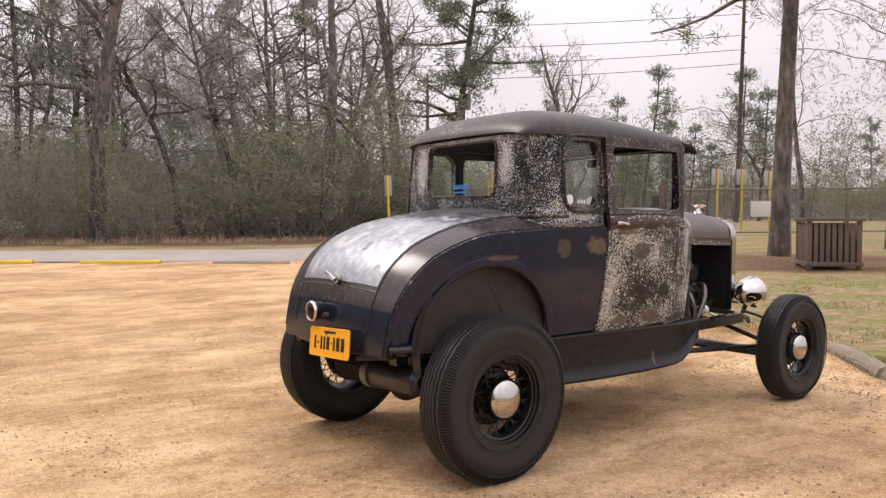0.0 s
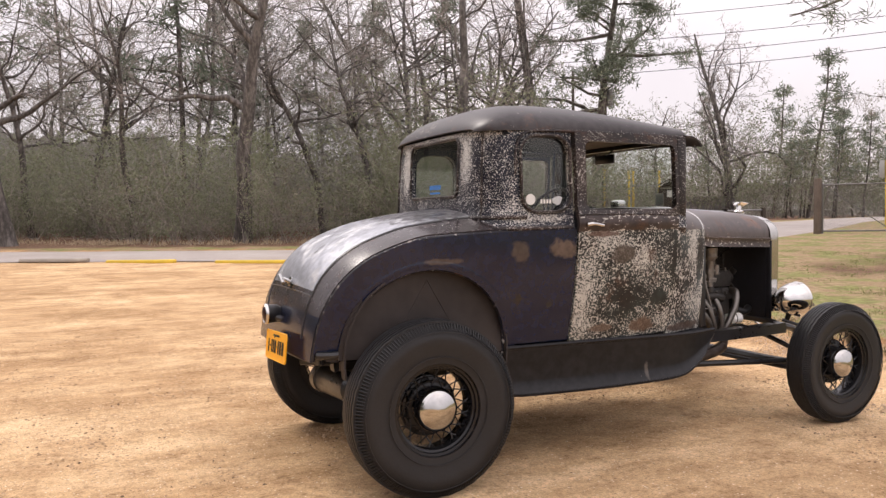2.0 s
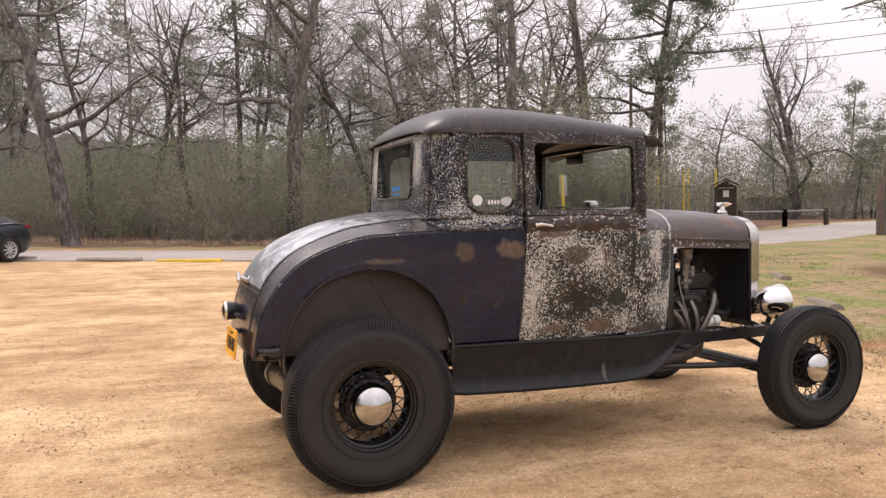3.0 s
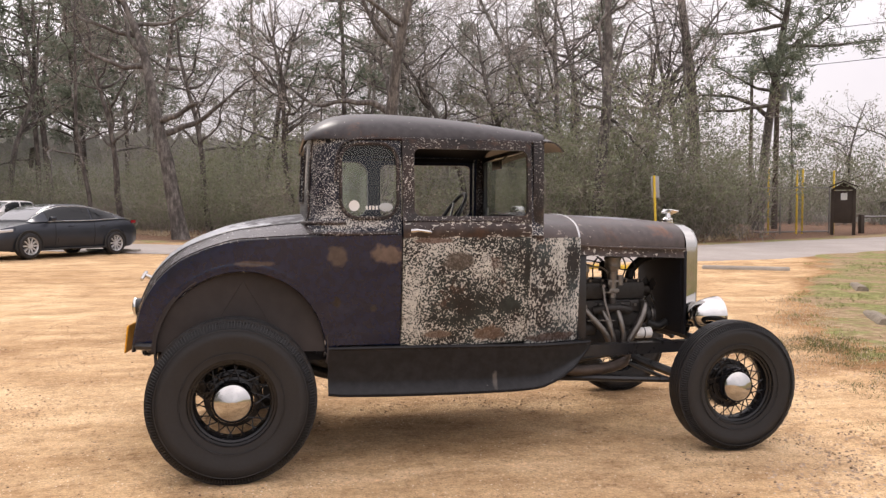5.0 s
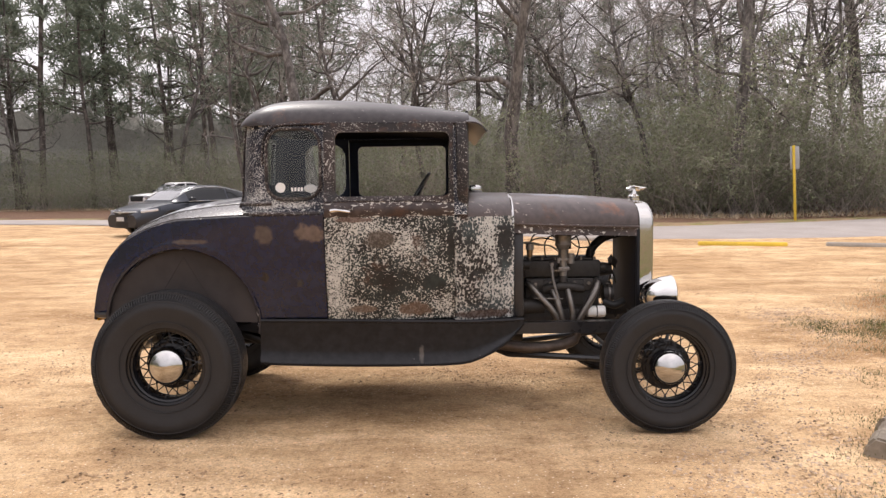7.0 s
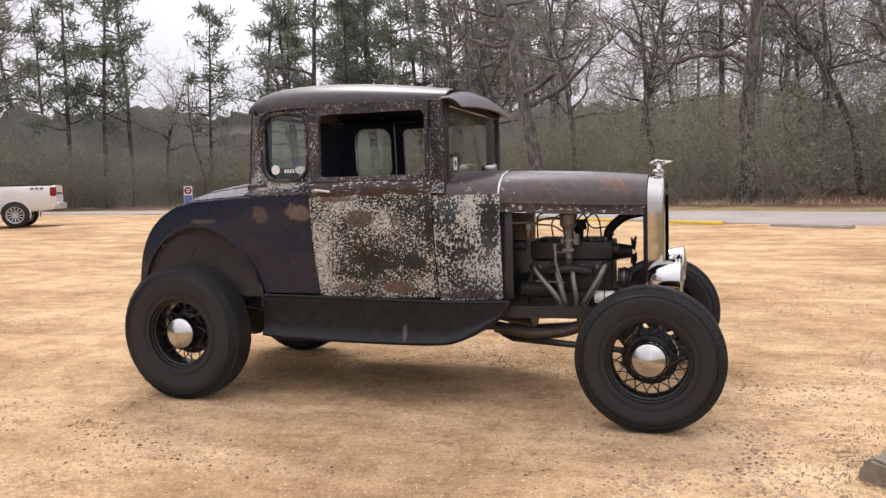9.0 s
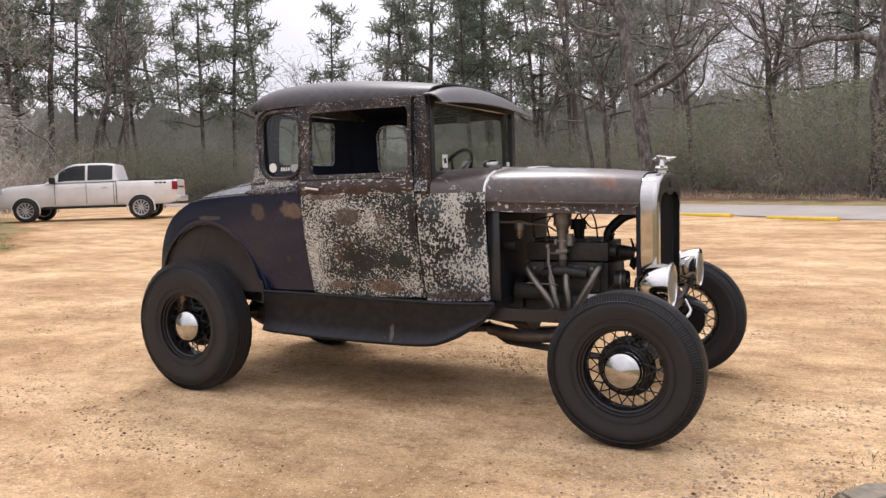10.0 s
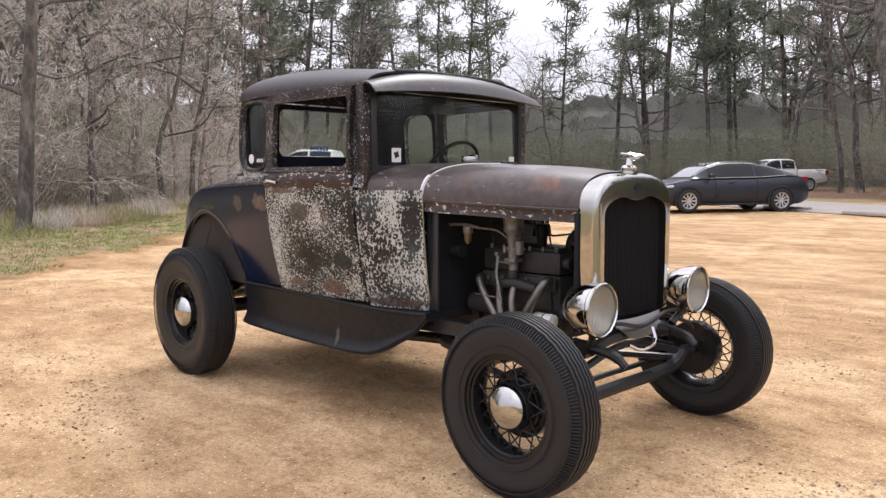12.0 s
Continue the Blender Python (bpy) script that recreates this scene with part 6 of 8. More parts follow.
for s in (-1, 1):
    part("headlight", join(moved(box(-0.26, 0.20, -0.018, 0.018, -0.036, 0.036, 0.014), pose(2.05, s * 0.778, 0.70, 0, 6, s * -22))), MAT["lamp_clear"], sedan)
    part("tail_light", moved(box(-0.15, 0.10, -0.02, 0.02, -0.045, 0.045, 0.016), pose(-2.10, s * 0.775, 0.925, 0, 0, s * 20)), MAT["lamp_red"], sedan)
    part("mirror", join(box(0.70, 0.86, *sorted((s * 0.93, s * 1.06)), 0.95, 1.06, 0.03), box(0.74, 0.80, *sorted((s * 0.86, s * 0.95)), 0.95, 0.98)), MAT["slate"], sedan)
    part("sill", tube([(-1.0, s * 0.895, 0.235), (1.0, s * 0.895, 0.225)], 0.028, 6), MAT["trim"], sedan)
    for dx in (-1.0, 0.05):
        part("door_handle", tube([(dx, s * 0.905, 0.82), (dx + 0.16, s * 0.905, 0.815)], 0.012, 6), MAT["slate"], sedan)
    part("roof_trim", tube([sed_cab(x, s * 0.585, 0.009) for x in np.linspace(-1.72, 1.12, 22)], 0.013, 6), MAT["alloy"], sedan)
    part("belt_trim", tube([sed_cab(x, s * 0.995, 0.008) for x in np.linspace(-1.5, 0.8, 10)], 0.010, 6), MAT["alloy"], sedan)
    for dx in (-0.62, 0.62):
        part("door_seam", tube([(dx, s * (sed_w(dx) * 0.985 + 0.004), 0.92), (dx - 0.02, s * (sed_w(dx) + 0.002), 0.6), (dx, s * (sed_w(dx) * 0.985), 0.32)], 0.005, 4), MAT["trim"], sedan)
def nose(y, z):
    """The rounded front of the saloon."""
    return (2.385 - 0.20 * (abs(y) / 0.66) ** 2.4 - 0.12 * max(0.0, z - 0.56), y, z)


part("bumper_face", thick(sheet(nose, np.linspace(-0.66, 0.66, 15), [0.25, 0.34, 0.44, 0.54, 0.62, 0.70]), 0.02), MAT["slate"], sedan)
part("grille", thick(sheet(lambda y, z: Vector(nose(y, z)) + Vector((0.008, 0, 0)), np.linspace(-0.5, 0.5, 13), [0.54, 0.60, 0.64]), 0.012), MAT["trim"], sedan)
part("lower_intake", thick(sheet(lambda y, z: Vector(nose(y, z)) + Vector((0.008, 0, 0)), np.linspace(-0.46, 0.46, 13), [0.27, 0.33, 0.39]), 0.012), MAT["trim"], sedan)
part("nose_bar", tube([Vector(nose(y, 0.665)) + Vector((0.012, 0, 0)) for y in np.linspace(-0.62, 0.62, 15)], 0.022, 6), MAT["alloy"], sedan, "bright bar over the grille")
part("number_plate", box(2.398, 2.406, -0.17, 0.17, 0.42, 0.53, 0.004), MAT["sign_plate"], sedan, "blank pale plate")
part("badge", lathe([(0, 0.012), (0.05, 0.008), (0.06, 0), (0, 0)], 20, "x", closed=False), MAT["alloy"], sedan).location = (2.398, 0, 0.665)


def pickup(label, m):
    w = pchip([-2.95, -2.7, 0, 2.0, 2.6, 2.92], [0.96, 1.0, 1.01, 1.0, 0.96, 0.86])
    top = pchip([-2.95, -0.98, -0.95, 1.05, 1.2, 2.3, 2.75, 2.92], [1.34, 1.34, 1.33, 1.30, 1.29, 1.22, 1.14, 0.98])
    low = pchip([-2.95, -2.5, 2.4, 2.92], [0.58, 0.50, 0.46, 0.52])
    rf = pchip([-1.02, -0.90, -0.4, 0.3, 0.62, 1.32], [1.34, 1.90, 1.955, 1.945, 1.86, 1.29])
    t, cb, bd = vehicle("parked_pickup", label, m, MAT["pearl"], -2.95, 2.92, w, low, top, ((-1.02, 1.32), rf), (1.92, -1.76), 0.395, 12, ((-0.86, -0.06), (0.02, 0.88)), 0.93, 0.74)
    part("windscreen", thick(sheet(lambda x, q: Vector(cb(x, q, 0.0)) + Vector((0.012, 0, 0.008)), np.linspace(0.64, 1.24, 8), [k / 8 * 0.52 for k in range(-8, 9)]), 0.004), MAT["screen_glass"], t)
    part("bed_floor", box(-2.86, -1.06, -0.86, 0.86, 1.343, 1.350), MAT["trim"], t)
    for s in (-1, 1):
        part("tail_light", box(-2.985, -2.80, *sorted((s * 0.92, s * 1.012)), 0.98, 1.26, 0.02), MAT["lamp_red"], t)
        part("headlight", box(2.62, 2.90, *sorted((s * 0.70, s * 0.955)), 0.93, 1.12, 0.03), MAT["lamp_clear"], t)
        part("mirror", join(box(0.92, 1.08, *sorted((s * 1.03, s * 1.24)), 1.28, 1.48, 0.03), box(0.96, 1.02, *sorted((s * 0.94, s * 1.06)), 1.30, 1.34)), MAT["trim"], t)
        part("bed_seam", box(-0.995, -0.975, *sorted((s * 1.0, s * 1.014)), 0.56, 1.33), MAT["trim"], t)
        part("rocker_trim", box(-1.25, 1.4, *sorted((s * 0.93, s * 0.985)), 0.42, 0.50, 0.015), MAT["trim"], t)
        for dx in (-0.72, 0.18):
            part("door_handle", box(dx, dx + 0.2, *sorted((s * 1.005, s * 1.03)), 1.10, 1.14, 0.01), MAT["pearl"], t)
        for dx in (-0.02, 0.98, -0.90):
            part("door_seam", box(dx - 0.006, dx + 0.006, *sorted((s * 1.0, s * 1.013)), 0.56, 1.28), MAT["trim"], t)
        for k in range(3):
            part("decal_bar", box(-2.62 + 0.14 * k, -2.52 + 0.14 * k, *sorted((s * 1.008, s * 1.013)), 1.20, 1.25), MAT["trim"], t)
    part("rear_bumper", box(-3.06, -2.90, -0.92, 0.92, 0.56, 0.76, 0.03), MAT["alloy"], t)
    part("tailgate_bar", box(-2.975, -2.955, -0.6, 0.6, 1.05, 1.10), MAT["trim"], t)
    part("front_bumper", box(2.84, 2.99, -0.9, 0.9, 0.52, 0.72, 0.03), MAT["alloy"], t)
    part("grille", box(2.86, 2.95, -0.68, 0.68, 0.76, 1.10, 0.02), MAT["trim"], t)
    return t


pickup("white crew-cab pickup truck parked on the dirt lot", pose(-19.97, 14.27, rise(-19.9, 14.2), 0, 0, -142))
pickup("white pickup truck parked across the park road", pose(-14.0, 42.0, rise(-14.0, 42.0), 0, 0, -128)).scale = (0.94,) * 3

# ---- park furniture ----
MAT.update(
    concrete=plain("weathered_concrete", (0.34, 0.31, 0.27), 0.9, 0.0, 30, 0.3, 0.2),
    old_kerb=plain("dirty_old_concrete", (0.24, 0.205, 0.16), 0.95, 0.0, 22, 0.45, 0.4),
    yellow=plain("faded_yellow_paint", (0.62, 0.43, 0.05), 0.6, 0.0, 25, 0.25, 0.1),
    old_wood=plain("grey_weathered_wood", (0.135, 0.105, 0.085), 0.85, 0.0, 30, 0.35, 0.2),
    galv=plain("galvanised_steel", (0.19, 0.185, 0.18), 0.45, 0.6, 20, 0.2),
    sign_back=plain("grey_sign_back", (0.38, 0.38, 0.38), 0.5, 0.5, 15, 0.15),
    pole_wood=plain("dark_pole_wood", (0.075, 0.058, 0.048), 0.9, 0.0, 12, 0.3, 0.2),
    sign_white=plain("pale_sign", (0.6, 0.6, 0.57), 0.6, 0.0, 15, 0.1),
    kiosk=plain("dark_stained_wood", (0.05, 0.038, 0.03), 0.8, 0.0, 30, 0.3, 0.2),
)


def wheel_stop(x0, y0, x1, y1, material, label):
    a, b = Vector((x0, y0, 0)), Vector((x1, y1, 0))
    L = (b - a).length
    prof = [(-0.085, 0), (-0.075, 0.065), (-0.045, 0.09), (0.045, 0.09), (0.075, 0.065), (0.085, 0)]
    bm = extrude_outline(prof, "x", -L / 2, L / 2)
    bmesh.ops.bevel(bm, geom=bm.edges[:], offset=0.012, segments=2, affect="EDGES")
    ob = part("wheel_stop", bm, MAT[material])
    mid = (a + b) / 2
    ob.matrix_basis = pose(mid.x, mid.y, rise(mid.x, mid.y) - 0.01, 0, 0, math.degrees(math.atan2(y1 - y0, x1 - x0)))
    return tagged(ob, label, "wheel stop", "wheel stops along the road")


for x0, y0, x1, y1, mt, lb in (
    (-5.3, 20.3, -3.7, 19.6, "concrete", "dark weathered concrete wheel stop"), (-2.6, 18.9, -1.0, 18.05, "concrete", "dark weathered concrete wheel stop"),
    (-0.6, 17.35, 0.95, 16.5, "yellow", "faded yellow concrete wheel stop"), (1.84, 15.95, 3.37, 14.97, "yellow", "faded yellow concrete wheel stop"), (4.37, 14.3, 5.86, 13.3, "concrete", "dark weathered concrete wheel stop"),
    (7.2, 12.05, 8.85, 11.35, "yellow", "bright yellow concrete wheel stop"), (9.6, 11.2, 11.1, 10.2, "concrete", "pale concrete wheel stop at the grass"),
):
    wheel_stop(x0, y0, x1, y1, mt, lb)


def kerb_stone(x, y, L, turn, h, label):
    bm = extrude_outline([(-0.10, -0.05), (-0.095, h * 0.5), (-0.055, h), (0.055, h), (0.095, h * 0.5), (0.10, -0.05)], "x", -L / 2, L / 2)
    bmesh.ops.subdivide_edges(bm, edges=[e for e in bm.edges if abs(e.verts[0].co.x - e.verts[1].co.x) > 0.2], cuts=9)
    bmesh.ops.bevel(bm, geom=[e for e in bm.edges if e.is_manifold and e.calc_face_angle() > 0.3], offset=0.012, segments=2, affect="EDGES")
    for v in bm.verts:
        v.co += Vector([0.014 * noise.noise(v.co * 9 + Vector((x, y, k))) for k in range(3)])
    ob = part("kerb_stone", bm, MAT["old_kerb"])
    ob.matrix_basis = pose(x, y, rise(x, y), 2, 1, turn)
    tagged(ob, label, "kerb stone", "kerb stones by the grass")


for x, y, L, turn, h in ((4.22, -0.46, 1.25, 42, 0.075), (3.66, -1.04, 0.42, 50, 0.09), (7.35, 3.5, 1.1, 58, 0.09), (9.9, 6.8, 1.3, 55, 0.08)):
    kerb_stone(x, y, L, turn, h, "rough dirty concrete kerb stone on the grass edge")


def litter_bin(x, y, turn):
    b = thing("litter_bin", "weathered slatted wooden litter bin on pine straw", "bin", pose(x, y, rise(x, y) + 0.02, 0, 0, turn))
    w, h = 0.46, 1.05
    for sx in (-1, 1):
        for sy in (-1, 1):
            part("corner_post", box(sx * w - 0.045, sx * w + 0.045, sy * w - 0.045, sy * w + 0.045, 0.0, h - 0.04, 0.006), MAT["old_wood"], b)
    n = 7
    for k in range(n):
        c = -w + 0.12 + (2 * w - 0.24) * k / (n - 1)
        for s in (-1, 1):
            part("slat", box(c - 0.040, c + 0.040, s * (w + 0.02) - 0.012, s * (w + 0.02) + 0.012, 0.14, h - 0.10, 0.004), MAT["old_wood"], b)
            part("slat", box(s * (w + 0.02) - 0.012, s * (w + 0.02) + 0.012, c - 0.040, c + 0.040, 0.14, h - 0.10, 0.004), MAT["old_wood"], b)
    for s in (-1, 1):
        for z0, z1, o in ((h - 0.06, h, 0.06), (0.09, 0.17, 0.035)):
            part("rail", box(-w - o, w + o, s * (w + o) - 0.045, s * (w + o) + 0.03, z0, z1, 0.006), MAT["old_wood"], b)
            part("rail", box(s * (w + o) - 0.045, s * (w + o) + 0.03, -w - o, w + o, z0 + 0.003, z1 + 0.003, 0.006), MAT["old_wood"], b)
    part("inner_drum", lathe([(0, 0.08), (0.34, 0.08), (0.36, 0.95), (0.33, 0.95), (0.31, 0.12), (0, 0.12)], 28, "z", closed=False), MAT["trim"], b, "dark inner drum")


litter_bin(13.55, 4.35, 40)


def sign_post(x, y, h, label, lean=0.0, w=0.30, board=True):
    s = thing("sign_post", label, "sign post", pose(x, y, rise(x, y) - 0.02, 0, lean, 0))
    part("post", box(-0.034, 0.034, -0.034, 0.034, 0, h, 0.008), MAT["yellow"], s)
    if board:
        part("board", box(-w / 2 + 0.05, w / 2 + 0.05, 0.036, 0.044, h - 0.75, h - 0.02, 0.003), MAT["sign_back"], s, "grey sign board seen from behind")
    return s


def road_sign(x, y, turn):
    s = thing("road_sign", "small white sign with red ring and blue lower panel", "road sign", pose(x, y, rise(x, y) - 0.02, 0, 0, turn))
    part("post", tube([(0, 0.03, 0), (0, 0.03, 1.35)], 0.025, 8), MAT["galv"], s)
    part("board", box(-0.23, 0.23, -0.006, 0.006, 0.38, 1.42, 0.004), MAT["sign_white"], s)
    part("ring", moved(lathe([(0.11, -0.004), (0.20, -0.004), (0.20, 0.0), (0.11, 0.0)], 28), pose(0, -0.009, 1.17)), MAT["lamp_red"], s)
    part("bar", box(-0.14, 0.14, -0.015, -0.010, 1.145, 1.195, 0.001), MAT["lamp_red"], s)
    part("panel", box(-0.21, 0.21, -0.012, -0.007, 0.42, 0.90, 0.001), MAT["sign_blue"], s)


MAT["sign_blue"] = plain("faded_blue_sign", (0.10, 0.13, 0.36), 0.5, 0.0, 20, 0.15)
road_sign(-24.7, 32.4, 37)

sign_post(12.9, 19.6, 2.42, "yellow post with a narrow grey sign board", -2.5)
for x, y, h, bd in ((22.2, 26.7, 3.0, False), (23.3, 26.2, 2.9, False), (23.9, 26.6, 3.0, False), (25.3, 26.3, 2.9, False), (29.5, 17.2, 2.9, True), (31.2, 17.0, 2.9, True), (32.6, 16.4, 2.8, True)):
    sign_post(x, y, h, "tall yellow park post" if not bd else "yellow park post with a grey board", 0, 0.9, bd)


def chain_fence(name, label, pts, h, gate=False):
    f = thing(name, label, "fence")
    wires = []
    for i, ((x0, y0), (x1, y1)) in enumerate(zip(pts, pts[1:])):
        z0, z1 = rise(x0, y0), rise(x1, y1)
        part("post", tube([(x0, y0, z0 - 0.05), (x0, y0, z0 + h + 0.06)], 0.036, 8), MAT["galv"], f)
        for hz in (h, 0.10):
            part("rail", tube([(x0, y0, z0 + hz), (x1, y1, z1 + hz)], 0.032, 8), MAT["galv"], f)
        if gate:
            part("brace", tube([(x0, y0, z0 + (0.1 if i % 2 else h)), (x1, y1, z1 + (h if i % 2 else 0.1))], 0.018, 6), MAT["galv"], f)
        L = math.hypot(x1 - x0, y1 - y0)
        step = 0.11
        n = int((L + h) / step)
        for k in range(n):
            for sgn in (0, 1):
                a0, b0 = k * step, 0.1
                lo, hi = max(0, a0 - (h - 0.1)), min(L, a0)
                if hi - lo < 0.05:
                    continue
                za, zb = 0.1 + (a0 - lo), 0.1 + (a0 - hi)
                if sgn:
                    lo, hi = L - lo, L - hi
                p = lambda u, z: (x0 + (x1 - x0) * u / L, y0 + (y1 - y0) * u / L, z0 + (z1 - z0) * u / L + z)
                wires.append((*p(lo, za), *p(hi, zb), 0.0035, 0.0035))
    x1, y1 = pts[-1]
    part("post", tube([(x1, y1, rise(x1, y1) - 0.05), (x1, y1, rise(x1, y1) + h + 0.06)], 0.036, 8), MAT["galv"], f)
    mesh_ob("chain_link", rods(wires, 3), MAT["galv"], f, "grey chain-link mesh", "stuff")
    return f


chain_fence("park_fence", "galvanised chain-link fence with braced pipe panels", [(24.3, 16.2), (26.0, 14.6), (27.8, 13.0), (29.6, 11.4), (31.4, 9.8), (33.2, 8.2), (35.0, 6.6)], 1.85, True)
chain_fence("park_fence", "chain-link fence beside the yellow posts", [(17.5, 26.6), (20.0, 26.5), (22.6, 26.4), (25.0, 26.2)], 2.1)
gate_post = part("gate_post", box(24.05, 24.25, 16.2, 16.4, rise(24.1, 16.3) - 0.05, rise(24.1, 16.3) + 2.1, 0.015), MAT["old_wood"])
tagged(gate_post, "weathered square wooden gate post", "post")
fence_sign = thing("fence_sign", "blank pale sign board hung on the fence", "sign")
part("board", moved(box(-0.40, 0.40, -0.012, 0.012, -0.32, 0.32, 0.004), pose(27.0, 13.6, rise(27, 13.6) + 1.05, 0, 0, -42)), MAT["sign_white"], fence_sign)


def kiosk(x, y, turn):
    k = thing("notice_kiosk", "dark wooden notice kiosk with a small gable roof", "kiosk", pose(x, y, rise(x, y) - 0.03, 0, 0, turn))
    for s in (-1, 1):
        part("post", box(s * 0.42 - 0.07, s * 0.42 + 0.07, -0.07, 0.07, 0, 2.0, 0.01), MAT["kiosk"], k)
        part("roof_slope", moved(box(-0.02, 0.62, -0.35, 0.35, -0.02, 0.02, 0.006), pose(0, 0, 2.38, 0, 26, 0 if s > 0 else 180)), MAT["kiosk"], k)
    part("board", box(-0.36, 0.36, -0.04, 0.04, 0.55, 1.95, 0.006), MAT["kiosk"], k)
    part("gable", extrude_outline([(-0.5, 2.0), (0.5, 2.0), (0, 2.32)], "y", -0.05, 0.05), MAT["kiosk"], k)
    part("notice", box(-0.1, 0.15, -0.056, -0.046, 1.55, 1.85), MAT["sign_white"], k)


kiosk(24.4, 24.6, -40)
rail = thing("barrier_rail", "low steel barrier rail on dark posts", "rail")
for a, b in (((26.2, 25.6), (28.6, 25.2)), ((28.6, 25.2), (31.0, 24.9))):
    part("bar", tube([(*a, rise(*a) + 0.75), (*b, rise(*b) + 0.75)], 0.05, 8), MAT["galv"], rail)
    for p in (a, b):
        part("post", box(p[0] - 0.09, p[0] + 0.09, p[1] - 0.09, p[1] + 0.09, rise(*p) - 0.05, rise(*p) + 0.85, 0.01), MAT["kiosk"], rail)


def power_pole(x, y, h, lean, arms, can=False):
    p = thing("power_pole", "dark wooden power pole with crossarms and wires", "power pole", pose(x, y, rise(x, y) - 0.1, 0, lean, 0))
    part("pole", tube([(0, 0, 0), (0, 0, h)], [0.17, 0.11], 10), MAT["pole_wood"], p)
    for z in (h - 1.0, h - 2.1, h - 3.2, h - 4.3) if not arms else ():
        part("bracket", tube([(0, 0, z), (0.42, 0, z + 0.12)], 0.05, 6), MAT["pole_wood"], p)
    for z in arms:
        part("crossarm", box(-0.9, 0.9, -0.06, 0.06, z - 0.06, z + 0.06, 0.01), MAT["pole_wood"], p)
        for q in (-0.8, -0.3, 0.3, 0.8):
            part("insulator", tube([(q, 0, z + 0.06), (q, 0, z + 0.2)], [0.04, 0.03], 8), MAT["sign_white"], p)
    if can:
        part("transformer", tube([(0.32, 0, h - 2.6), (0.32, 0, h - 1.7)], 0.22, 14), MAT["galv"], p)
    return p


power_pole(48.0, 27.6, 16.5, 2.5, ())
power_pole(26.6, 32.4, 9.6, 0.5, (8.4,), True)
power_pole(36.6, 49.4, 12.6, 0, (12.0,))
for k, (za, zb) in enumerate(((13.3, 13.6), (12.3, 11.9), (11.3, 10.6), (14.8, 15.6))):
    a, b = Vector((48.2, 27.6, rise(48, 27) + za)), Vector((20.5, 66.0, rise(20, 66) + zb + 2.5))
    pts = [a.lerp(b, t) + Vector((0, 0, -1.6 * 4 * t * (1 - t) * 0.5)) for t in [i / 16 for i in range(17)]]
    tagged(part("power_line", tube(pts, 0.022, 5), MAT["wire"]), "thin black overhead power line", "cable", "overhead power lines")

# a park building and mounds far beyond the road
MAT["shed_wall"] = plain("weathered_grey_siding", (0.20, 0.20, 0.19), 0.85, 0.0, 6, 0.3, 0.05)
shed = thing("park_shed", "low grey park building with a flat roof, far off", "building", pose(55.2, 53.4, rise(55, 53), 0, 0, 40))
part("wall", box(-2.2, 2.2, -2, 2, 0, 2.0, 0.02), MAT["shed_wall"], shed)
part("roof", box(-2.5, 2.5, -2.3, 2.3, 2.0, 2.15, 0.02), MAT["galv"], shed)
for k in range(3):
    part("window", box(-1.9 + 1.4 * k, -1.2 + 1.4 * k, -2.03, -1.98, 0.9, 1.6), MAT["dark_glass"], shed)

# ---- trees ----
def foliage_mat(name, dark, light, rough=0.7, through_light=0.0):
    m, n, l, p = mat(name)
    g = n.new("ShaderNodeNewGeometry")
    o = n.new("ShaderNodeObjectInfo")
    f = maths(n, l, "ADD", maths(n, l, "MULTIPLY", g.outputs["Random Per Island"], 0.7), maths(n, l, "MULTIPLY", o.outputs["Random"], 0.3))
    r = ramp(n, l, f, [(0.1, dark), (0.9, light)])
    l.new(r, p.inputs["Base Color"])
    p.inputs["Roughness"].default_value = rough
    p.inputs["Specular IOR Level"].default_value = 0.2
    if through_light:
        tr, mx = n.new("ShaderNodeBsdfTranslucent"), n.new("ShaderNodeMixShader")
        out = n["Material Output"]
        l.new(r, tr.inputs["Color"])
        mx.inputs[0].default_value = through_light
        l.new(p.outputs[0], mx.inputs[1])
        l.new(tr.outputs[0], mx.inputs[2])
        l.new(mx.outputs[0], out.inputs["Surface"])
    return m


def bark_mat(name, dark, light, scale=9.0):
    m, n, l, p = mat(name)
    a = tex(n, l, scale, 7, 0.7, stretch=(1, 1, 0.34))
    b = tex(n, l, 1.3, 4)
    f = mixc(n, l, 0.35, a.outputs["Fac"], b.outputs["Fac"])
    l.new(ramp(n, l, f, [(0.40, tuple(c * 0.6 for c in dark)), (0.48, dark), (0.62, light)]), p.inputs["Base Color"])
    p.inputs["Roughness"].default_value = 0.95
    bump(n, l, p, a.outputs["Fac"], 0.8, 0.04)
    return m


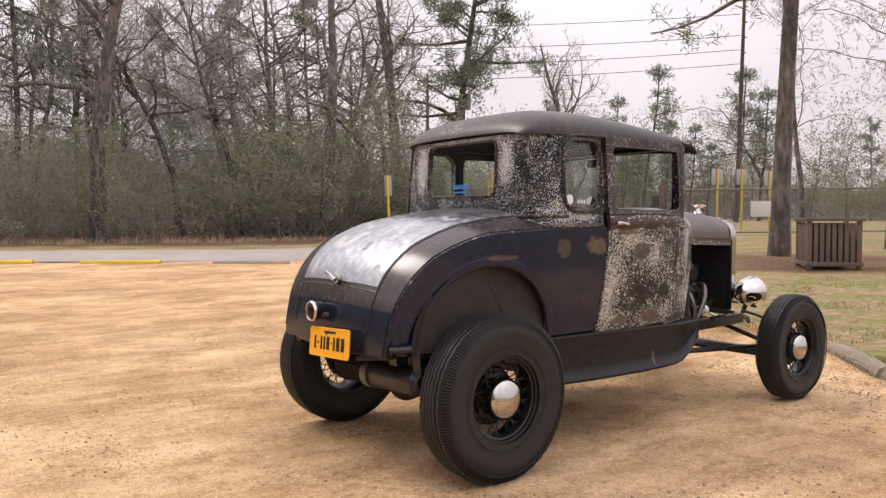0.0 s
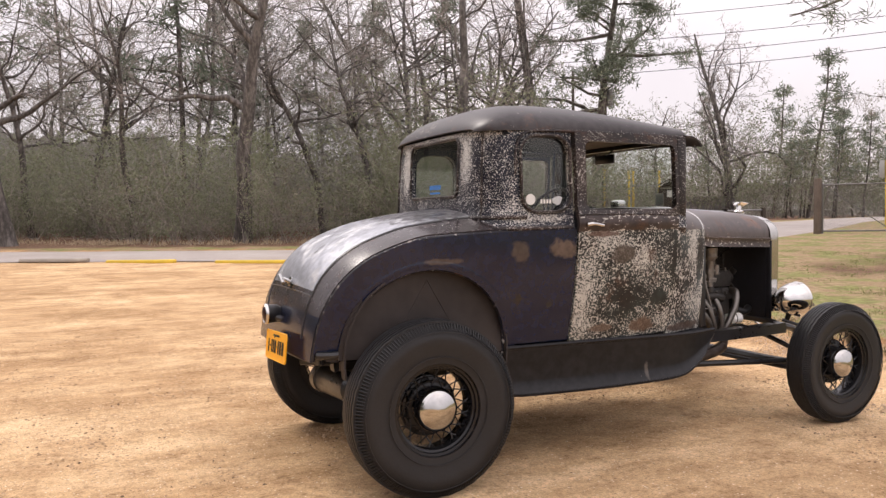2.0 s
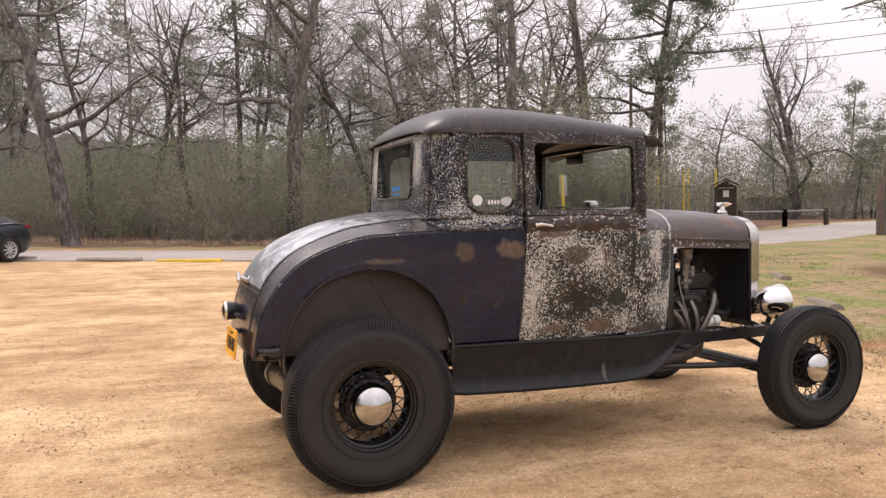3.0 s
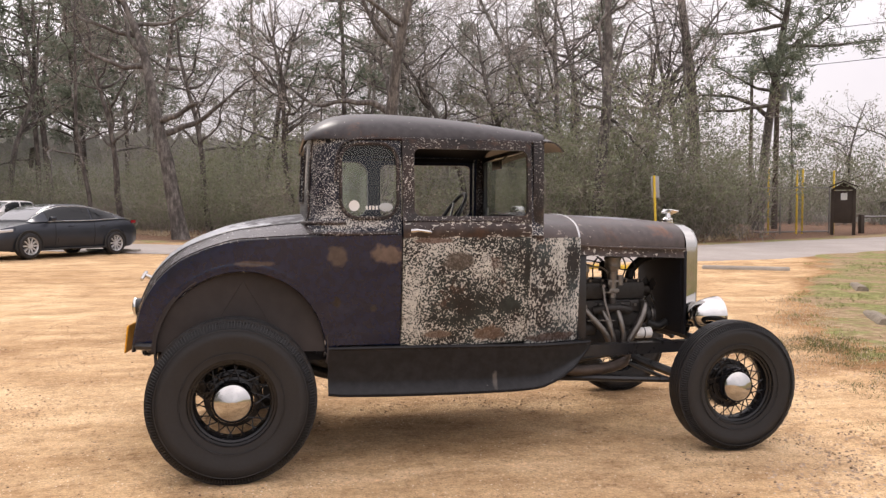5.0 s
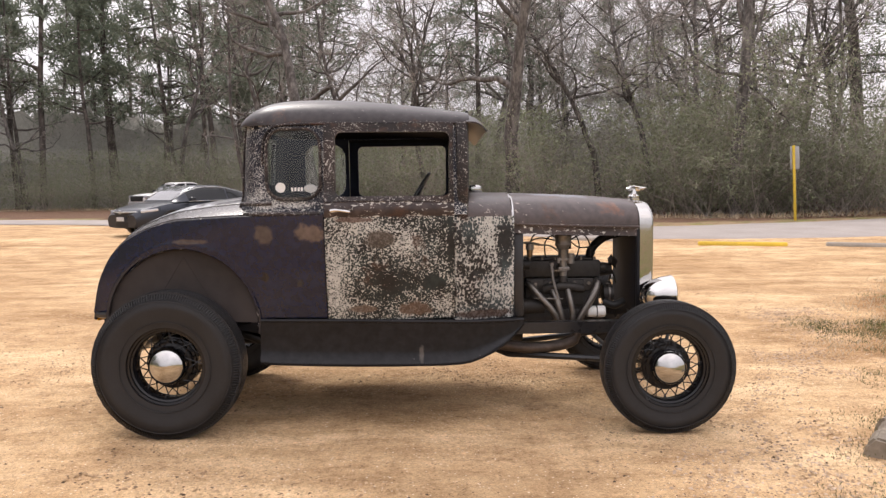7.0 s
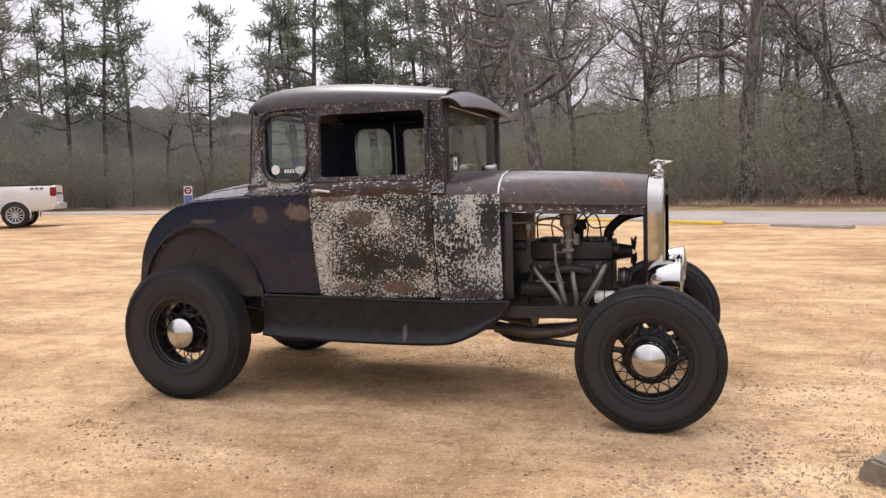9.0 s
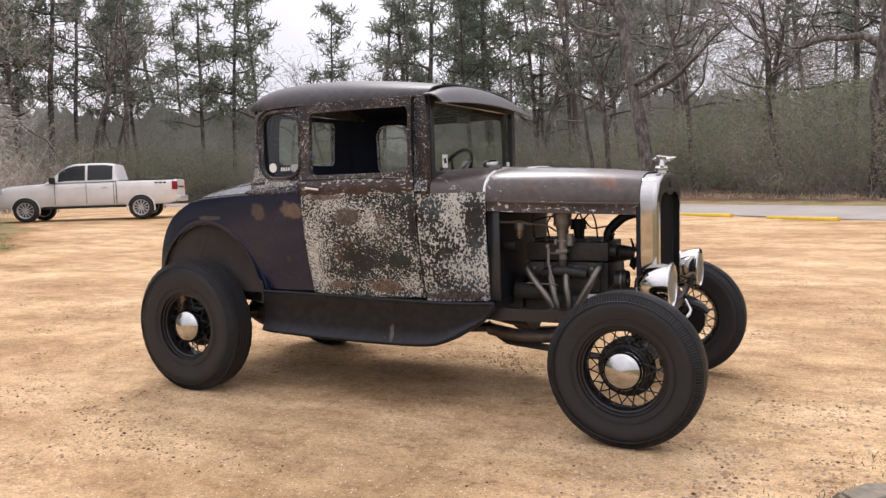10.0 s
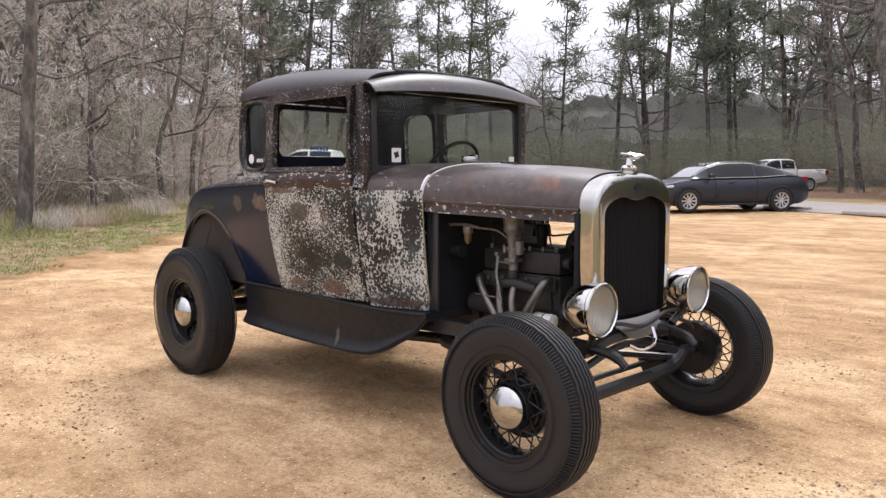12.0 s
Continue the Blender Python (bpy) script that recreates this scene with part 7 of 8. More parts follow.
MAT.update(
    oak_bark=bark_mat("grey_oak_bark", (0.088, 0.078, 0.071), (0.225, 0.203, 0.186)),
    pale_bark=bark_mat("pale_bark", (0.24, 0.20, 0.175), (0.46, 0.40, 0.36)),
    pine_bark=bark_mat("pine_bark", (0.080, 0.068, 0.060), (0.21, 0.182, 0.162), 6.0),
    twig=foliage_mat("grey_twigs", (0.22, 0.19, 0.168), (0.42, 0.372, 0.335), 0.7, 0.3),
    pale_twig=foliage_mat("pale_twigs", (0.38, 0.345, 0.31), (0.76, 0.71, 0.66), 0.7, 0.3),
    needle=foliage_mat("pine_needles", (0.125, 0.150, 0.112), (0.26, 0.29, 0.215), 0.7, 0.3),
    leaf=foliage_mat("thicket_leaves", (0.160, 0.172, 0.112), (0.300, 0.318, 0.212), 0.7, 0.4),
    dry_leaf=foliage_mat("dry_leaves", (0.18, 0.148, 0.112), (0.38, 0.32, 0.245), 0.7, 0.35),
)


def wander(rng, p, d, length, n, wob, up=0.0):
    """A crooked line of n steps from p along d."""
    pts, d = [np.array(p, float)], np.array(d, float)
    for _ in range(n):
        d = d + rng.normal(size=3) * wob + np.array((0, 0, up))
        d = d / np.linalg.norm(d)
        pts.append(pts[-1] + d * length / n)
    return pts


def twigs_from(rng, pts, r0, level, out, counts, ratio, up, spread=0.8):
    """Side branches off a line, level by level, as sticks."""
    n = len(pts) - 1
    for k in range(counts[0]):
        f = rng.uniform(0.25, 1.0)
        i = min(n - 1, int(f * n))
        a = pts[i] + (pts[i + 1] - pts[i]) * (f * n - i)
        along = pts[i + 1] - pts[i]
        length = np.linalg.norm(pts[-1] - pts[0]) * ratio * rng.uniform(0.6, 1.25) * (1.15 - 0.5 * f)
        along = along / (np.linalg.norm(along) + 1e-9)
        d = along * 0.75 + rng.normal(size=3) * spread
        d /= np.linalg.norm(d)
        r = r0 * 0.5 * (1.1 - 0.5 * f)
        steps = 3 if level < 2 else 2
        line = wander(rng, a, d, length, steps, 0.18, up)
        for j in range(steps):
            q0, q1 = r * (1 - 0.8 * j / steps), r * (1 - 0.8 * (j + 1) / steps)
            out.append((*line[j], *line[j + 1], max(q0, 0.004), max(q1, 0.003)))
        if len(counts) > 1:
            twigs_from(rng, line, r, level + 1, out, counts[1:], ratio * 0.95, up, spread)


def bare_tree(label, seed, height, r, limbs, lean=(0, 0), counts=(7, 6, 4), fork=0.45, crook=0.05, twig="twig", limb_len=0.42, limb_r=0.42, up=0.05, bark="oak_bark", blade=0.009):
    """A leafless tree: limbs are (height share, bearing, length, rise) or a number of random ones."""
    rng = np.random.default_rng(seed)
    t = thing("bare_tree", label, "tree")
    trunk = wander(rng, (0, 0, -0.15), (lean[0], lean[1], 1), height, 12, crook, 0.02)
    rad = [r * (1.25 if i == 0 else 1.0) * (1 - 0.85 * (i / 12) ** 1.2) + 0.01 for i in range(13)]
    wood = tube([Vector(q) for q in trunk], rad, 9)
    sticks = []
    if isinstance(limbs, int):
        limbs = [(rng.uniform(fork, 0.95), k * 137.5 + rng.uniform(-40, 40), height * limb_len * rng.uniform(0.6, 1.2), rng.uniform(0.2, 0.9)) for k in range(limbs)]
    for f, bearing, length, rise_by in limbs:
        i = min(11, int(f * 12))
        a = trunk[i] + (trunk[i + 1] - trunk[i]) * (f * 12 - i)
        d = np.array((math.cos(radians(bearing)), math.sin(radians(bearing)), rise_by))
        d /= np.linalg.norm(d)
        line = wander(rng, a, d, length, 10, 0.26, 0.03)
        lr = rad[i] * limb_r
        wood = join(wood, tube([Vector(q) for q in line], [max(0.012, lr * (1 - 0.85 * (j / 10) ** 0.8)) for j in range(11)], 6))
        twigs_from(rng, line, lr * 0.6, 0, sticks, counts, 0.42, up)
    twigs_from(rng, trunk[6:], r * 0.3, 0, sticks, counts, 0.35, up)
    part("trunk", wood, MAT[bark], t, angle=80)
    st = np.array(sticks)
    stout = st[:, 6] > 0.012
    mesh_ob("branchwork", rods(st[stout], 3), MAT[bark], t, kind="stuff")
    mesh_ob("crown", blades(st[~stout][:, 0:3], st[~stout][:, 3:6], st[~stout][:, 6] * 2 + blade), MAT[twig], t, kind="stuff")
    return t


def pine_tree(label, seed, height, r, first, limbs, spread=2.6, lean=(0, 0), tufts=11, blade_n=16, size=0.34, crook=0.025, width=0.03, extra=()):
    """A tall pine: bare trunk, crooked limbs, needle tufts."""
    rng = np.random.default_rng(seed)
    t = thing("pine_tree", label, "tree")
    trunk = wander(rng, (0, 0, -0.15), (lean[0], lean[1], 1), height, 14, crook, 0.015)
    rad = [r * (1.3 if i == 0 else 1.0) * (1 - 0.8 * i / 14) + 0.01 for i in range(15)]
    wood = tube([Vector(q) for q in trunk], rad, 10)
    part("trunk", wood, MAT["pine_bark"], t, angle=80)
    sticks, fine, base, tip = [], [], [], []
    for k in range(limbs + len(extra)):
        f = first + (0.985 - first) * (min(k, limbs - 1) + rng.uniform(0, 1)) / limbs
        i = min(13, int(f * 14))
        a = trunk[i] + (trunk[i + 1] - trunk[i]) * (f * 14 - i)
        b = rng.uniform(0, 2 * math.pi)
        L = spread * (1.25 - 0.9 * (f - first) / (1 - first)) * rng.uniform(0.55, 1.2)
        line = wander(rng, a, (math.cos(b), math.sin(b), rng.uniform(-0.1, 0.45)), L, 5, 0.2, 0.02)
        if k >= limbs:
            f, turn, L, drop = extra[k - limbs]
            a = trunk[int(f * 14)]
            line = wander(rng, a, (math.cos(radians(turn)), math.sin(radians(turn)), drop), L, 5, 0.1, 0.0)
        lr = 0.02 + 0.018 * L
        for j in range(5):
            sticks.append((*line[j], *line[j + 1], lr * (1 - 0.17 * j), lr * (1 - 0.17 * (j + 1))))
        for _ in range(tufts):
            g = rng.uniform(0.35, 1.0)
            j = min(4, int(g * 5))
            c = line[j] + (line[j + 1] - line[j]) * (g * 5 - j)
            e = c + rng.normal(size=3) * np.array((0.32, 0.32, 0.2)) * (0.4 + 0.25 * L)
            fine.append((*c, *e))
            for _ in range(blade_n):
                q = e + rng.normal(size=3) * 0.10
                v = rng.normal(size=3) + np.array((0, 0, 0.35))
                base.append(q)
                tip.append(q + v / np.linalg.norm(v) * size * rng.uniform(0.6, 1.2))
    mesh_ob("limb", rods(sticks, 4), MAT["pine_bark"], t, kind="stuff")
    fine = np.array(fine)
    mesh_ob("twiggery", blades(fine[:, 0:3], fine[:, 3:6], 0.03), MAT["pine_bark"], t, kind="stuff")
    mesh_ob("crown", blades(base, tip, width), MAT["needle"], t, kind="stuff")
    return t


def shrub(label, seed, height, wide, stems, leaves, leaf, twig="twig", leaf_size=0.10, droop=-0.03):
    """A thicket bush: arching stems, twigs, small leaves."""
    rng = np.random.default_rng(seed)
    t = thing("thicket_bush", label, "bush")
    sticks, ends, fine = [], [], []
    for _ in range(stems):
        a = rng.uniform(-1, 1, 3) * np.array((wide * 0.35, wide * 0.35, 0))
        d = np.array((rng.normal() * 0.45, rng.normal() * 0.45, 1.0))
        L = height * rng.uniform(0.45, 1.15)
        line = wander(rng, a, d / np.linalg.norm(d), L, 5, 0.16, droop)
        r = rng.uniform(0.006, 0.018)
        for j in range(5):
            sticks.append((*line[j], *line[j + 1], r * (1 - 0.17 * j), r * (1 - 0.17 * (j + 1))))
        side = []
        twigs_from(rng, line, r * 1.3, 1, side, (4, 2), 0.34, 0.0, 0.9)
        fine += side
        ends += [s[3:6] for s in side] + [tuple(q) for q in line[1:]]
    mesh_ob("stem", rods(sticks, 3), MAT[twig], t, kind="stuff")
    fine = np.array(fine)
    mesh_ob("brushwood", blades(fine[:, 0:3], fine[:, 3:6], fine[:, 6] * 2.4 + 0.006), MAT[twig], t, kind="stuff")
    if leaves:
        pick = rng.integers(0, len(ends), leaves)
        base = np.array(ends)[pick] + rng.normal(size=(leaves, 3)) * 0.13
        base[:, 2] = np.maximum(base[:, 2], 0.03)
        v = rng.normal(size=(leaves, 3))
        v /= np.linalg.norm(v, axis=1, keepdims=True)
        mesh_ob("foliage", blades(base, base + v * leaf_size * rng.uniform(0.6, 1.4, (leaves, 1)), leaf_size * 0.5), MAT[leaf], t, kind="stuff")
    return t


def stand(src, x, y, turn=0.0, size=1.0, label=""):
    """A copy of a tree at a place on the ground."""
    c = copy_thing(src, pose(x, y, rise(x, y) - 0.03, 0, 0, turn))
    c.scale = (size, size, size * 1.0)
    if label:
        c["label"] = label
    return c


def away(src):
    """The first of a kind is only a pattern: take it out again once it has been copied."""
    for o in (*src.children_recursive, src):
        bpy.data.objects.remove(o)


FRONT = bend([(-6, -34, 0), (-11, -20, 0), (-15.8, -6, 0), (-17.0, 2.5, 0), (-20.5, 8.5, 0), (-26, 13.0, 0), (-33, 19, 0), (-43, 30, 0), (-38, 48, 0), (-22, 52, 0), (-11, 47, 0), (-5.0, 33, 0), (2, 25.4, 0), (7, 23.6, 0), (12, 22.2, 0), (16, 22.8, 0), (19, 25.5, 0), (23.5, 36, 0), (27, 50, 0)], 8)
FLEN = [0.0]
for a_, b_ in zip(FRONT, FRONT[1:]):
    FLEN.append(FLEN[-1] + (b_ - a_).length)


def wood_edge(f, deep):
    """A place deep metres inside the wood, at the share f of its edge."""
    s = f * FLEN[-1]
    i = min(len(FRONT) - 2, int(np.searchsorted(FLEN, s, "right")) - 1)
    t = (s - FLEN[i]) / (FLEN[i + 1] - FLEN[i])
    p = FRONT[i].lerp(FRONT[i + 1], t)
    d = (FRONT[i + 1] - FRONT[i]).normalized()
    return p.x - d.y * deep, p.y + d.x * deep


rng_w = random.Random(7)

oak_a = bare_tree("large leafless oak with a long low limb", 3, 13.5, 0.31, [(0.33, -12, 4.6, 0.55), (0.38, 168, 5.0, 0.35), (0.50, 20, 5.0, 0.9), (0.55, 150, 4.6, 0.8), (0.58, 60, 3.5, 0.7), (0.62, 190, 5.0, 0.5), (0.68, -20, 4.5, 0.7), (0.75, 120, 4.0, 0.9), (0.82, 250, 3.5, 0.8), (0.85, 10, 3.4, 0.9)], (-0.06, 0.0), (8, 6, 4), crook=0.06, limb_r=0.64)
oak_a.matrix_basis = pose(4.4, 25.5, rise(5, 25.3) - 0.05)
oak_b = bare_tree("leaning leafless oak with heavy crooked limbs", 11, 13.0, 0.30, [(0.34, 5, 4.8, 0.45), (0.38, -15, 3.0, 0.35), (0.56, 175, 5.5, 0.12), (0.60, 200, 4.8, 0.35), (0.66, 160, 5.5, 0.0), (0.7, 20, 4.5, 0.5), (0.78, 185, 4.5, 0.5), (0.85, 30, 4.0, 0.9), (0.9, 140, 3.0, 0.9)], (-0.17, 0.0), (8, 6, 4), crook=0.06, limb_r=0.64)
oak_b.matrix_basis = pose(-3.4, 27.4, rise(-3, 27) - 0.05)
ivy = bare_tree("tall leafless tree with a forked top", 21, 15.0, 0.24, [(0.42, 15, 5.0, 1.5), (0.46, 175, 4.6, 1.3), (0.5, 90, 3.5, 0.8), (0.35, 185, 2.6, 0.2), (0.33, -10, 2.4, 0.1), (0.6, -20, 4, 0.9), (0.7, 150, 3.5, 0.9)], (0.02, 0.0), (7, 6, 4))
ivy.matrix_basis = pose(12.3, 23.2, rise(12.3, 23.2) - 0.05)
big_pine = pine_tree("tall straight pine with a bare trunk", 31, 24, 0.33, 0.62, 22, 3.4)
big_pine.matrix_basis = pose(22.0, 32.5, rise(22, 32) - 0.05)
lean_pine = pine_tree("leaning pine with heavy dark needle clumps", 37, 20, 0.26, 0.30, 34, 4.4, (0.09, 0.02), 24, 20, 0.44, 0.025, 0.055)
lean_pine.matrix_basis = pose(24.6, 31.0, rise(24, 31) - 0.05)
bin_pine = pine_tree("thick pine trunk in pine straw beside the litter bin", 41, 20, 0.225, 0.38, 22, 3.4, (0.02, -0.012), crook=0.01, extra=[(0.37, 119, 3.6, -0.35), (0.40, 150, 2.8, -0.2)])
bin_pine.matrix_basis = pose(16.2, 6.85, rise(16.2, 6.85) - 0.05)

bares = [bare_tree("leafless grey woodland tree", 100 + k, 10 + 1.2 * (k % 4), 0.11 + 0.03 * (k % 3), 14 + k % 3, ((k % 3 - 1) * 0.07, 0.02), (6, 5, 4), 0.26 + 0.05 * (k % 3), 0.085, limb_r=0.6, blade=0.012) for k in range(6)]
pines = [pine_tree("tall dark pine of the woodland", 200 + k, 13.5 + 0.9 * k, 0.13 + 0.02 * (k % 3), 0.30 + 0.06 * (k % 3), 22, 2.3 + 0.2 * (k % 3), ((k % 3 - 1) * 0.03, 0), 10, 8, 0.56, 0.035, 0.085) for k in range(5)]
greens = [shrub("green-brown thicket bush at the wood's edge", 300 + k, 3.7 + 0.45 * (k % 3), 2.8, 24, 1700, "leaf", leaf_size=0.10) for k in range(4)]
browns = [shrub("leafless brown brush at the wood's edge", 320 + k, 2.6 + 0.4 * k, 2.4, 34, 300, "dry_leaf", leaf_size=0.10) for k in range(3)]
pales = [shrub("pale leafless brush of drooping twigs", 340 + k, 3.4 + 0.8 * k, 2.6, 40, 0, "dry_leaf", "pale_twig", droop=-0.08) for k in range(3)]
low_green = [shrub("tall evergreen shrub of the thicket", 360 + k, 5.2, 3.2, 26, 2000, "leaf", leaf_size=0.10) for k in range(2)]

# trees seen by themselves
for src, x, y, turn, size in (
    (bares[0], 13.0, 34.5, 30, 1.05), (pines[0], 13.4, 44.0, 0, 1.0), (bares[1], 16.8, 30.0, 80, 0.95), (bares[2], 9.0, 30.0, 140, 0.9), (pines[1], 18.6, 36.0, 50, 1.0),
    (bares[0], 15.0, 26.0, 70, 1.0), (bares[3], 17.8, 27.0, 170, 1.0), (bares[5], 14.2, 29.5, 20, 1.1), (bares[1], 20.0, 30.0, 250, 1.1), (bares[2], 18.0, 33.0, 310, 1.15), (bares[4], 10.4, 27.0, 90, 1.0), (bares[0], 21.5, 38.0, 190, 1.2), (bares[3], -9.0, 38.0, 10, 1.0), (bares[4], 1.0, 31.0, 200, 1.0), (bares[5], -0.5, 38.0, 260, 1.1), (bares[1], -6.5, 33.0, 300, 1.0),
    (bares[2], -17.2, 2.2, 60, 0.75), (bares[0], -19.4, 8.0, 10, 0.8), (bares[5], -18.2, 5.4, 100, 0.6), (bares[3], -22.5, 10.5, 190, 0.85),
):
    stand(src, x, y, turn, size)
placed = []


def scatter(kinds, count, f0, f1, d0, d1, gap, size0, size1):
    n = tries = 0
    while n < count and tries < count * 12:
        tries += 1
        x, y = wood_edge(rng_w.uniform(f0, f1), d0 + (d1 - d0) * rng_w.random() ** 1.2)
        if any((x - a) ** 2 + (y - b) ** 2 < gap * gap for a, b, g in placed if g == gap):
            continue
        placed.append((x, y, gap))
        stand(rng_w.choice(kinds), x, y, rng_w.uniform(0, 360), rng_w.uniform(size0, size1) * (1.3 if math.hypot(x, y) > 44 else 1.0))
        n += 1


scatter(greens, 96, 0.40, 0.98, 0.3, 5.0, 1.0, 0.75, 1.15)
scatter(browns, 36, 0.18, 0.98, 0.0, 5.0, 1.0, 0.5, 1.05)
scatter(low_green, 46, 0.34, 0.98, 3.0, 11.0, 1.5, 0.7, 1.05)
scatter(pales, 34, 0.16, 0.42, 0.0, 6.5, 1.02, 0.7, 1.2)
droops = [bare_tree("pale leafless tree of long drooping twigs", 400 + k, 6.5 + 0.9 * k, 0.07, 20, ((k - 1) * 0.05, 0.0), (8, 6, 4), 0.10, 0.05, "pale_twig", 0.42, 0.5, -0.13, "pale_bark", 0.009) for k in range(3)]
for k, (x, y, size) in enumerate(((-15.6, -1.4, 1.0), (-16.4, 1.4, 1.1), (-17.6, 3.6, 1.0), (-18.8, 5.4, 1.15), (-20.2, 7.4, 1.0), (-21.4, 9.4, 1.1), (-23.6, 11.4, 1.0), (-20.6, 4.4, 1.2), (-22.8, 7.6, 1.25), (-26.6, 13.6, 1.0))):
    stand(droops[k % 3], x, y, 77 * k, size)
moss_tree = bare_tree("mossy leafless tree trunk at the verge", 431, 11, 0.15, 12, (0.02, 0.03), (6, 5, 4), 0.25, 0.03, "pale_twig", 0.4, 0.45, -0.05)
moss_tree.matrix_basis = pose(-12.9, 2.0, rise(-12.9, 2.0) - 0.05)
scatter(browns + low_green, 40, 0.10, 0.45, 1.5, 9.0, 1.3, 0.7, 1.2)
scatter(bares, 12, 0.30, 0.60, 2.5, 22.0, 2.3, 0.8, 1.25)
scatter(bares, 15, 0.60, 0.99, 2.5, 24.0, 2.3, 0.85, 1.25)
scatter(bares[:2] + droops, 22, 0.10, 0.40, 1.0, 16.0, 2.4, 0.6, 1.1)
scatter(pines, 104, 0.12, 0.62, 7.0, 36.0, 2.1, 1.0, 1.4)
scatter(pines, 5, 0.62, 0.95, 14.0, 30.0, 2.6, 0.8, 1.1)

for k, (x, y, size) in enumerate(((10.6, 23.6, 1.15), (12.2, 22.9, 1.2), (13.6, 23.4, 1.3), (14.9, 22.6, 1.2), (16.0, 23.6, 1.3), (17.2, 22.6, 1.15), (13.0, 25.6, 1.4), (15.2, 25.8, 1.45), (17.4, 25.0, 1.35), (18.6, 23.6, 1.1), (11.4, 26.0, 1.35), (18.9, 26.0, 1.2), (16.4, 27.8, 1.4), (14.0, 28.0, 1.5))):
    stand(low_green[k % 2], x, y, 51 * k, size, "tall dense olive shrub beside the fence")

# far trees beyond the bend of the road, and the big bare tree there
for k in range(26):
    b = radians(8 + 46 * (k + rng_w.random()) / 26)
    d = rng_w.uniform(70, 105)
    stand(rng_w.choice(bares if k % 4 else pines), -2 + d * math.cos(b), -3 + d * math.sin(b), rng_w.uniform(0, 360), rng_w.uniform(0.7, 1.0), "hazy tree beyond the park fence")
for k in range(56):
    b = radians(6 + 52 * (k + rng_w.random()) / 56)
    d = rng_w.uniform(66, 100)
    stand(rng_w.choice(low_green + greens), -2 + d * math.cos(b), -3 + d * math.sin(b), rng_w.uniform(0, 360), rng_w.uniform(1.4, 2.6), "hazy evergreen brush beyond the park fence")
fence_tree = bare_tree("leafless tree with fine drooping twigs by the fence", 88, 12, 0.12, 14, (0.02, 0), (8, 6, 5), 0.35, 0.05, "twig", 0.42, 0.30, -0.09, "oak_bark", 0.012)
for x, y, turn, size in ((20.5, 6.0, 40, 1.05), (19.0, 3.2, 130, 0.95), (22.5, 9.5, 220, 0.75), (26.0, 8.0, 10, 1.1)):
    stand(fence_tree, x, y, turn, size)
for x, y, size in ((70, 58, 1.0), (58.5, 34.2, 0.9), (62, 34.0, 0.8), (55.4, 44.0, 0.46), (58.4, 45.0, 0.56), (61.0, 43.4, 0.66), (57.0, 40.6, 0.52), (62.6, 48.0, 0.52), (56.4, 37.4, 0.58), (60.0, 38.0, 0.48), (64.0, 51.5, 0.5)):
    stand(pines[2], x, y, 30, size, "dark conifer beyond the park fence")
round_tree = bare_tree("broad leafless tree with a rounded crown", 77, 14.5, 0.30, [(0.06 + 0.05 * k, 137.5 * k, 9.5 - 0.36 * k, 0.75 + 0.11 * k) for k in range(15)], (0, 0), (8, 7, 4), 0.18, 0.04, limb_r=0.5, blade=0.026)
round_tree.matrix_basis = pose(52.6, 47.8, rise(52, 48) - 0.05)
round_tree.scale = (1.25, 1.25, 1.2)
for k in bares + pines + greens + browns + pales + low_green + droops + [fence_tree]:
    away(k)


def far_woods():
    """The dim brown depth of the wood behind the trees: twigs past counting."""
    rng = np.random.default_rng(5)
    n = 56000
    base, tip = np.empty((n, 3)), np.empty((n, 3))
    for i in range(n):
        f = 0.06 + 0.925 * rng.random() ** 1.25
        x, y = wood_edge(f, rng.uniform(8, 34))
        q = np.array((x, y, rise(x, y) + (14.0 if f < 0.52 else 11.5) * rng.random() ** 2.0))
        v = rng.normal(size=3) * (1, 1, 0.6) + np.array((0, 0, 0.7))
        base[i], tip[i] = q, q + v / np.linalg.norm(v) * rng.uniform(1.6, 3.8)
    return tagged(mesh_ob("far_woods", blades(base, tip, 0.033), MAT["far_leaf"]), "dim brown depth of the winter wood", "woods", kind="stuff")


MAT["far_leaf"] = foliage_mat("dim_wood", (0.20, 0.19, 0.165), (0.36, 0.345, 0.305), 0.7, 0.3)
far_woods()


def thicket_depth():
    """The tangle of leaves and twigs behind the front bushes."""
    rng = np.random.default_rng(8)
    n = 60000
    base = np.empty((n, 3))
    for i in range(n):
        f = rng.uniform(0.10, 0.985)
        x, y = wood_edge(f, rng.uniform(2.5, 9))
        base[i] = x, y, rise(x, y) + 4.6 * rng.random() ** 1.15
    v = rng.normal(size=(n, 3)) + (0, 0, 0.3)
    v /= np.linalg.norm(v, axis=1, keepdims=True)
    return tagged(mesh_ob("thicket_depth", blades(base, base + v * rng.uniform(0.12, 0.5, (n, 1)), 0.07), MAT["leaf"]), "olive tangle of undergrowth inside the wood", "undergrowth", kind="stuff")


thicket_depth()


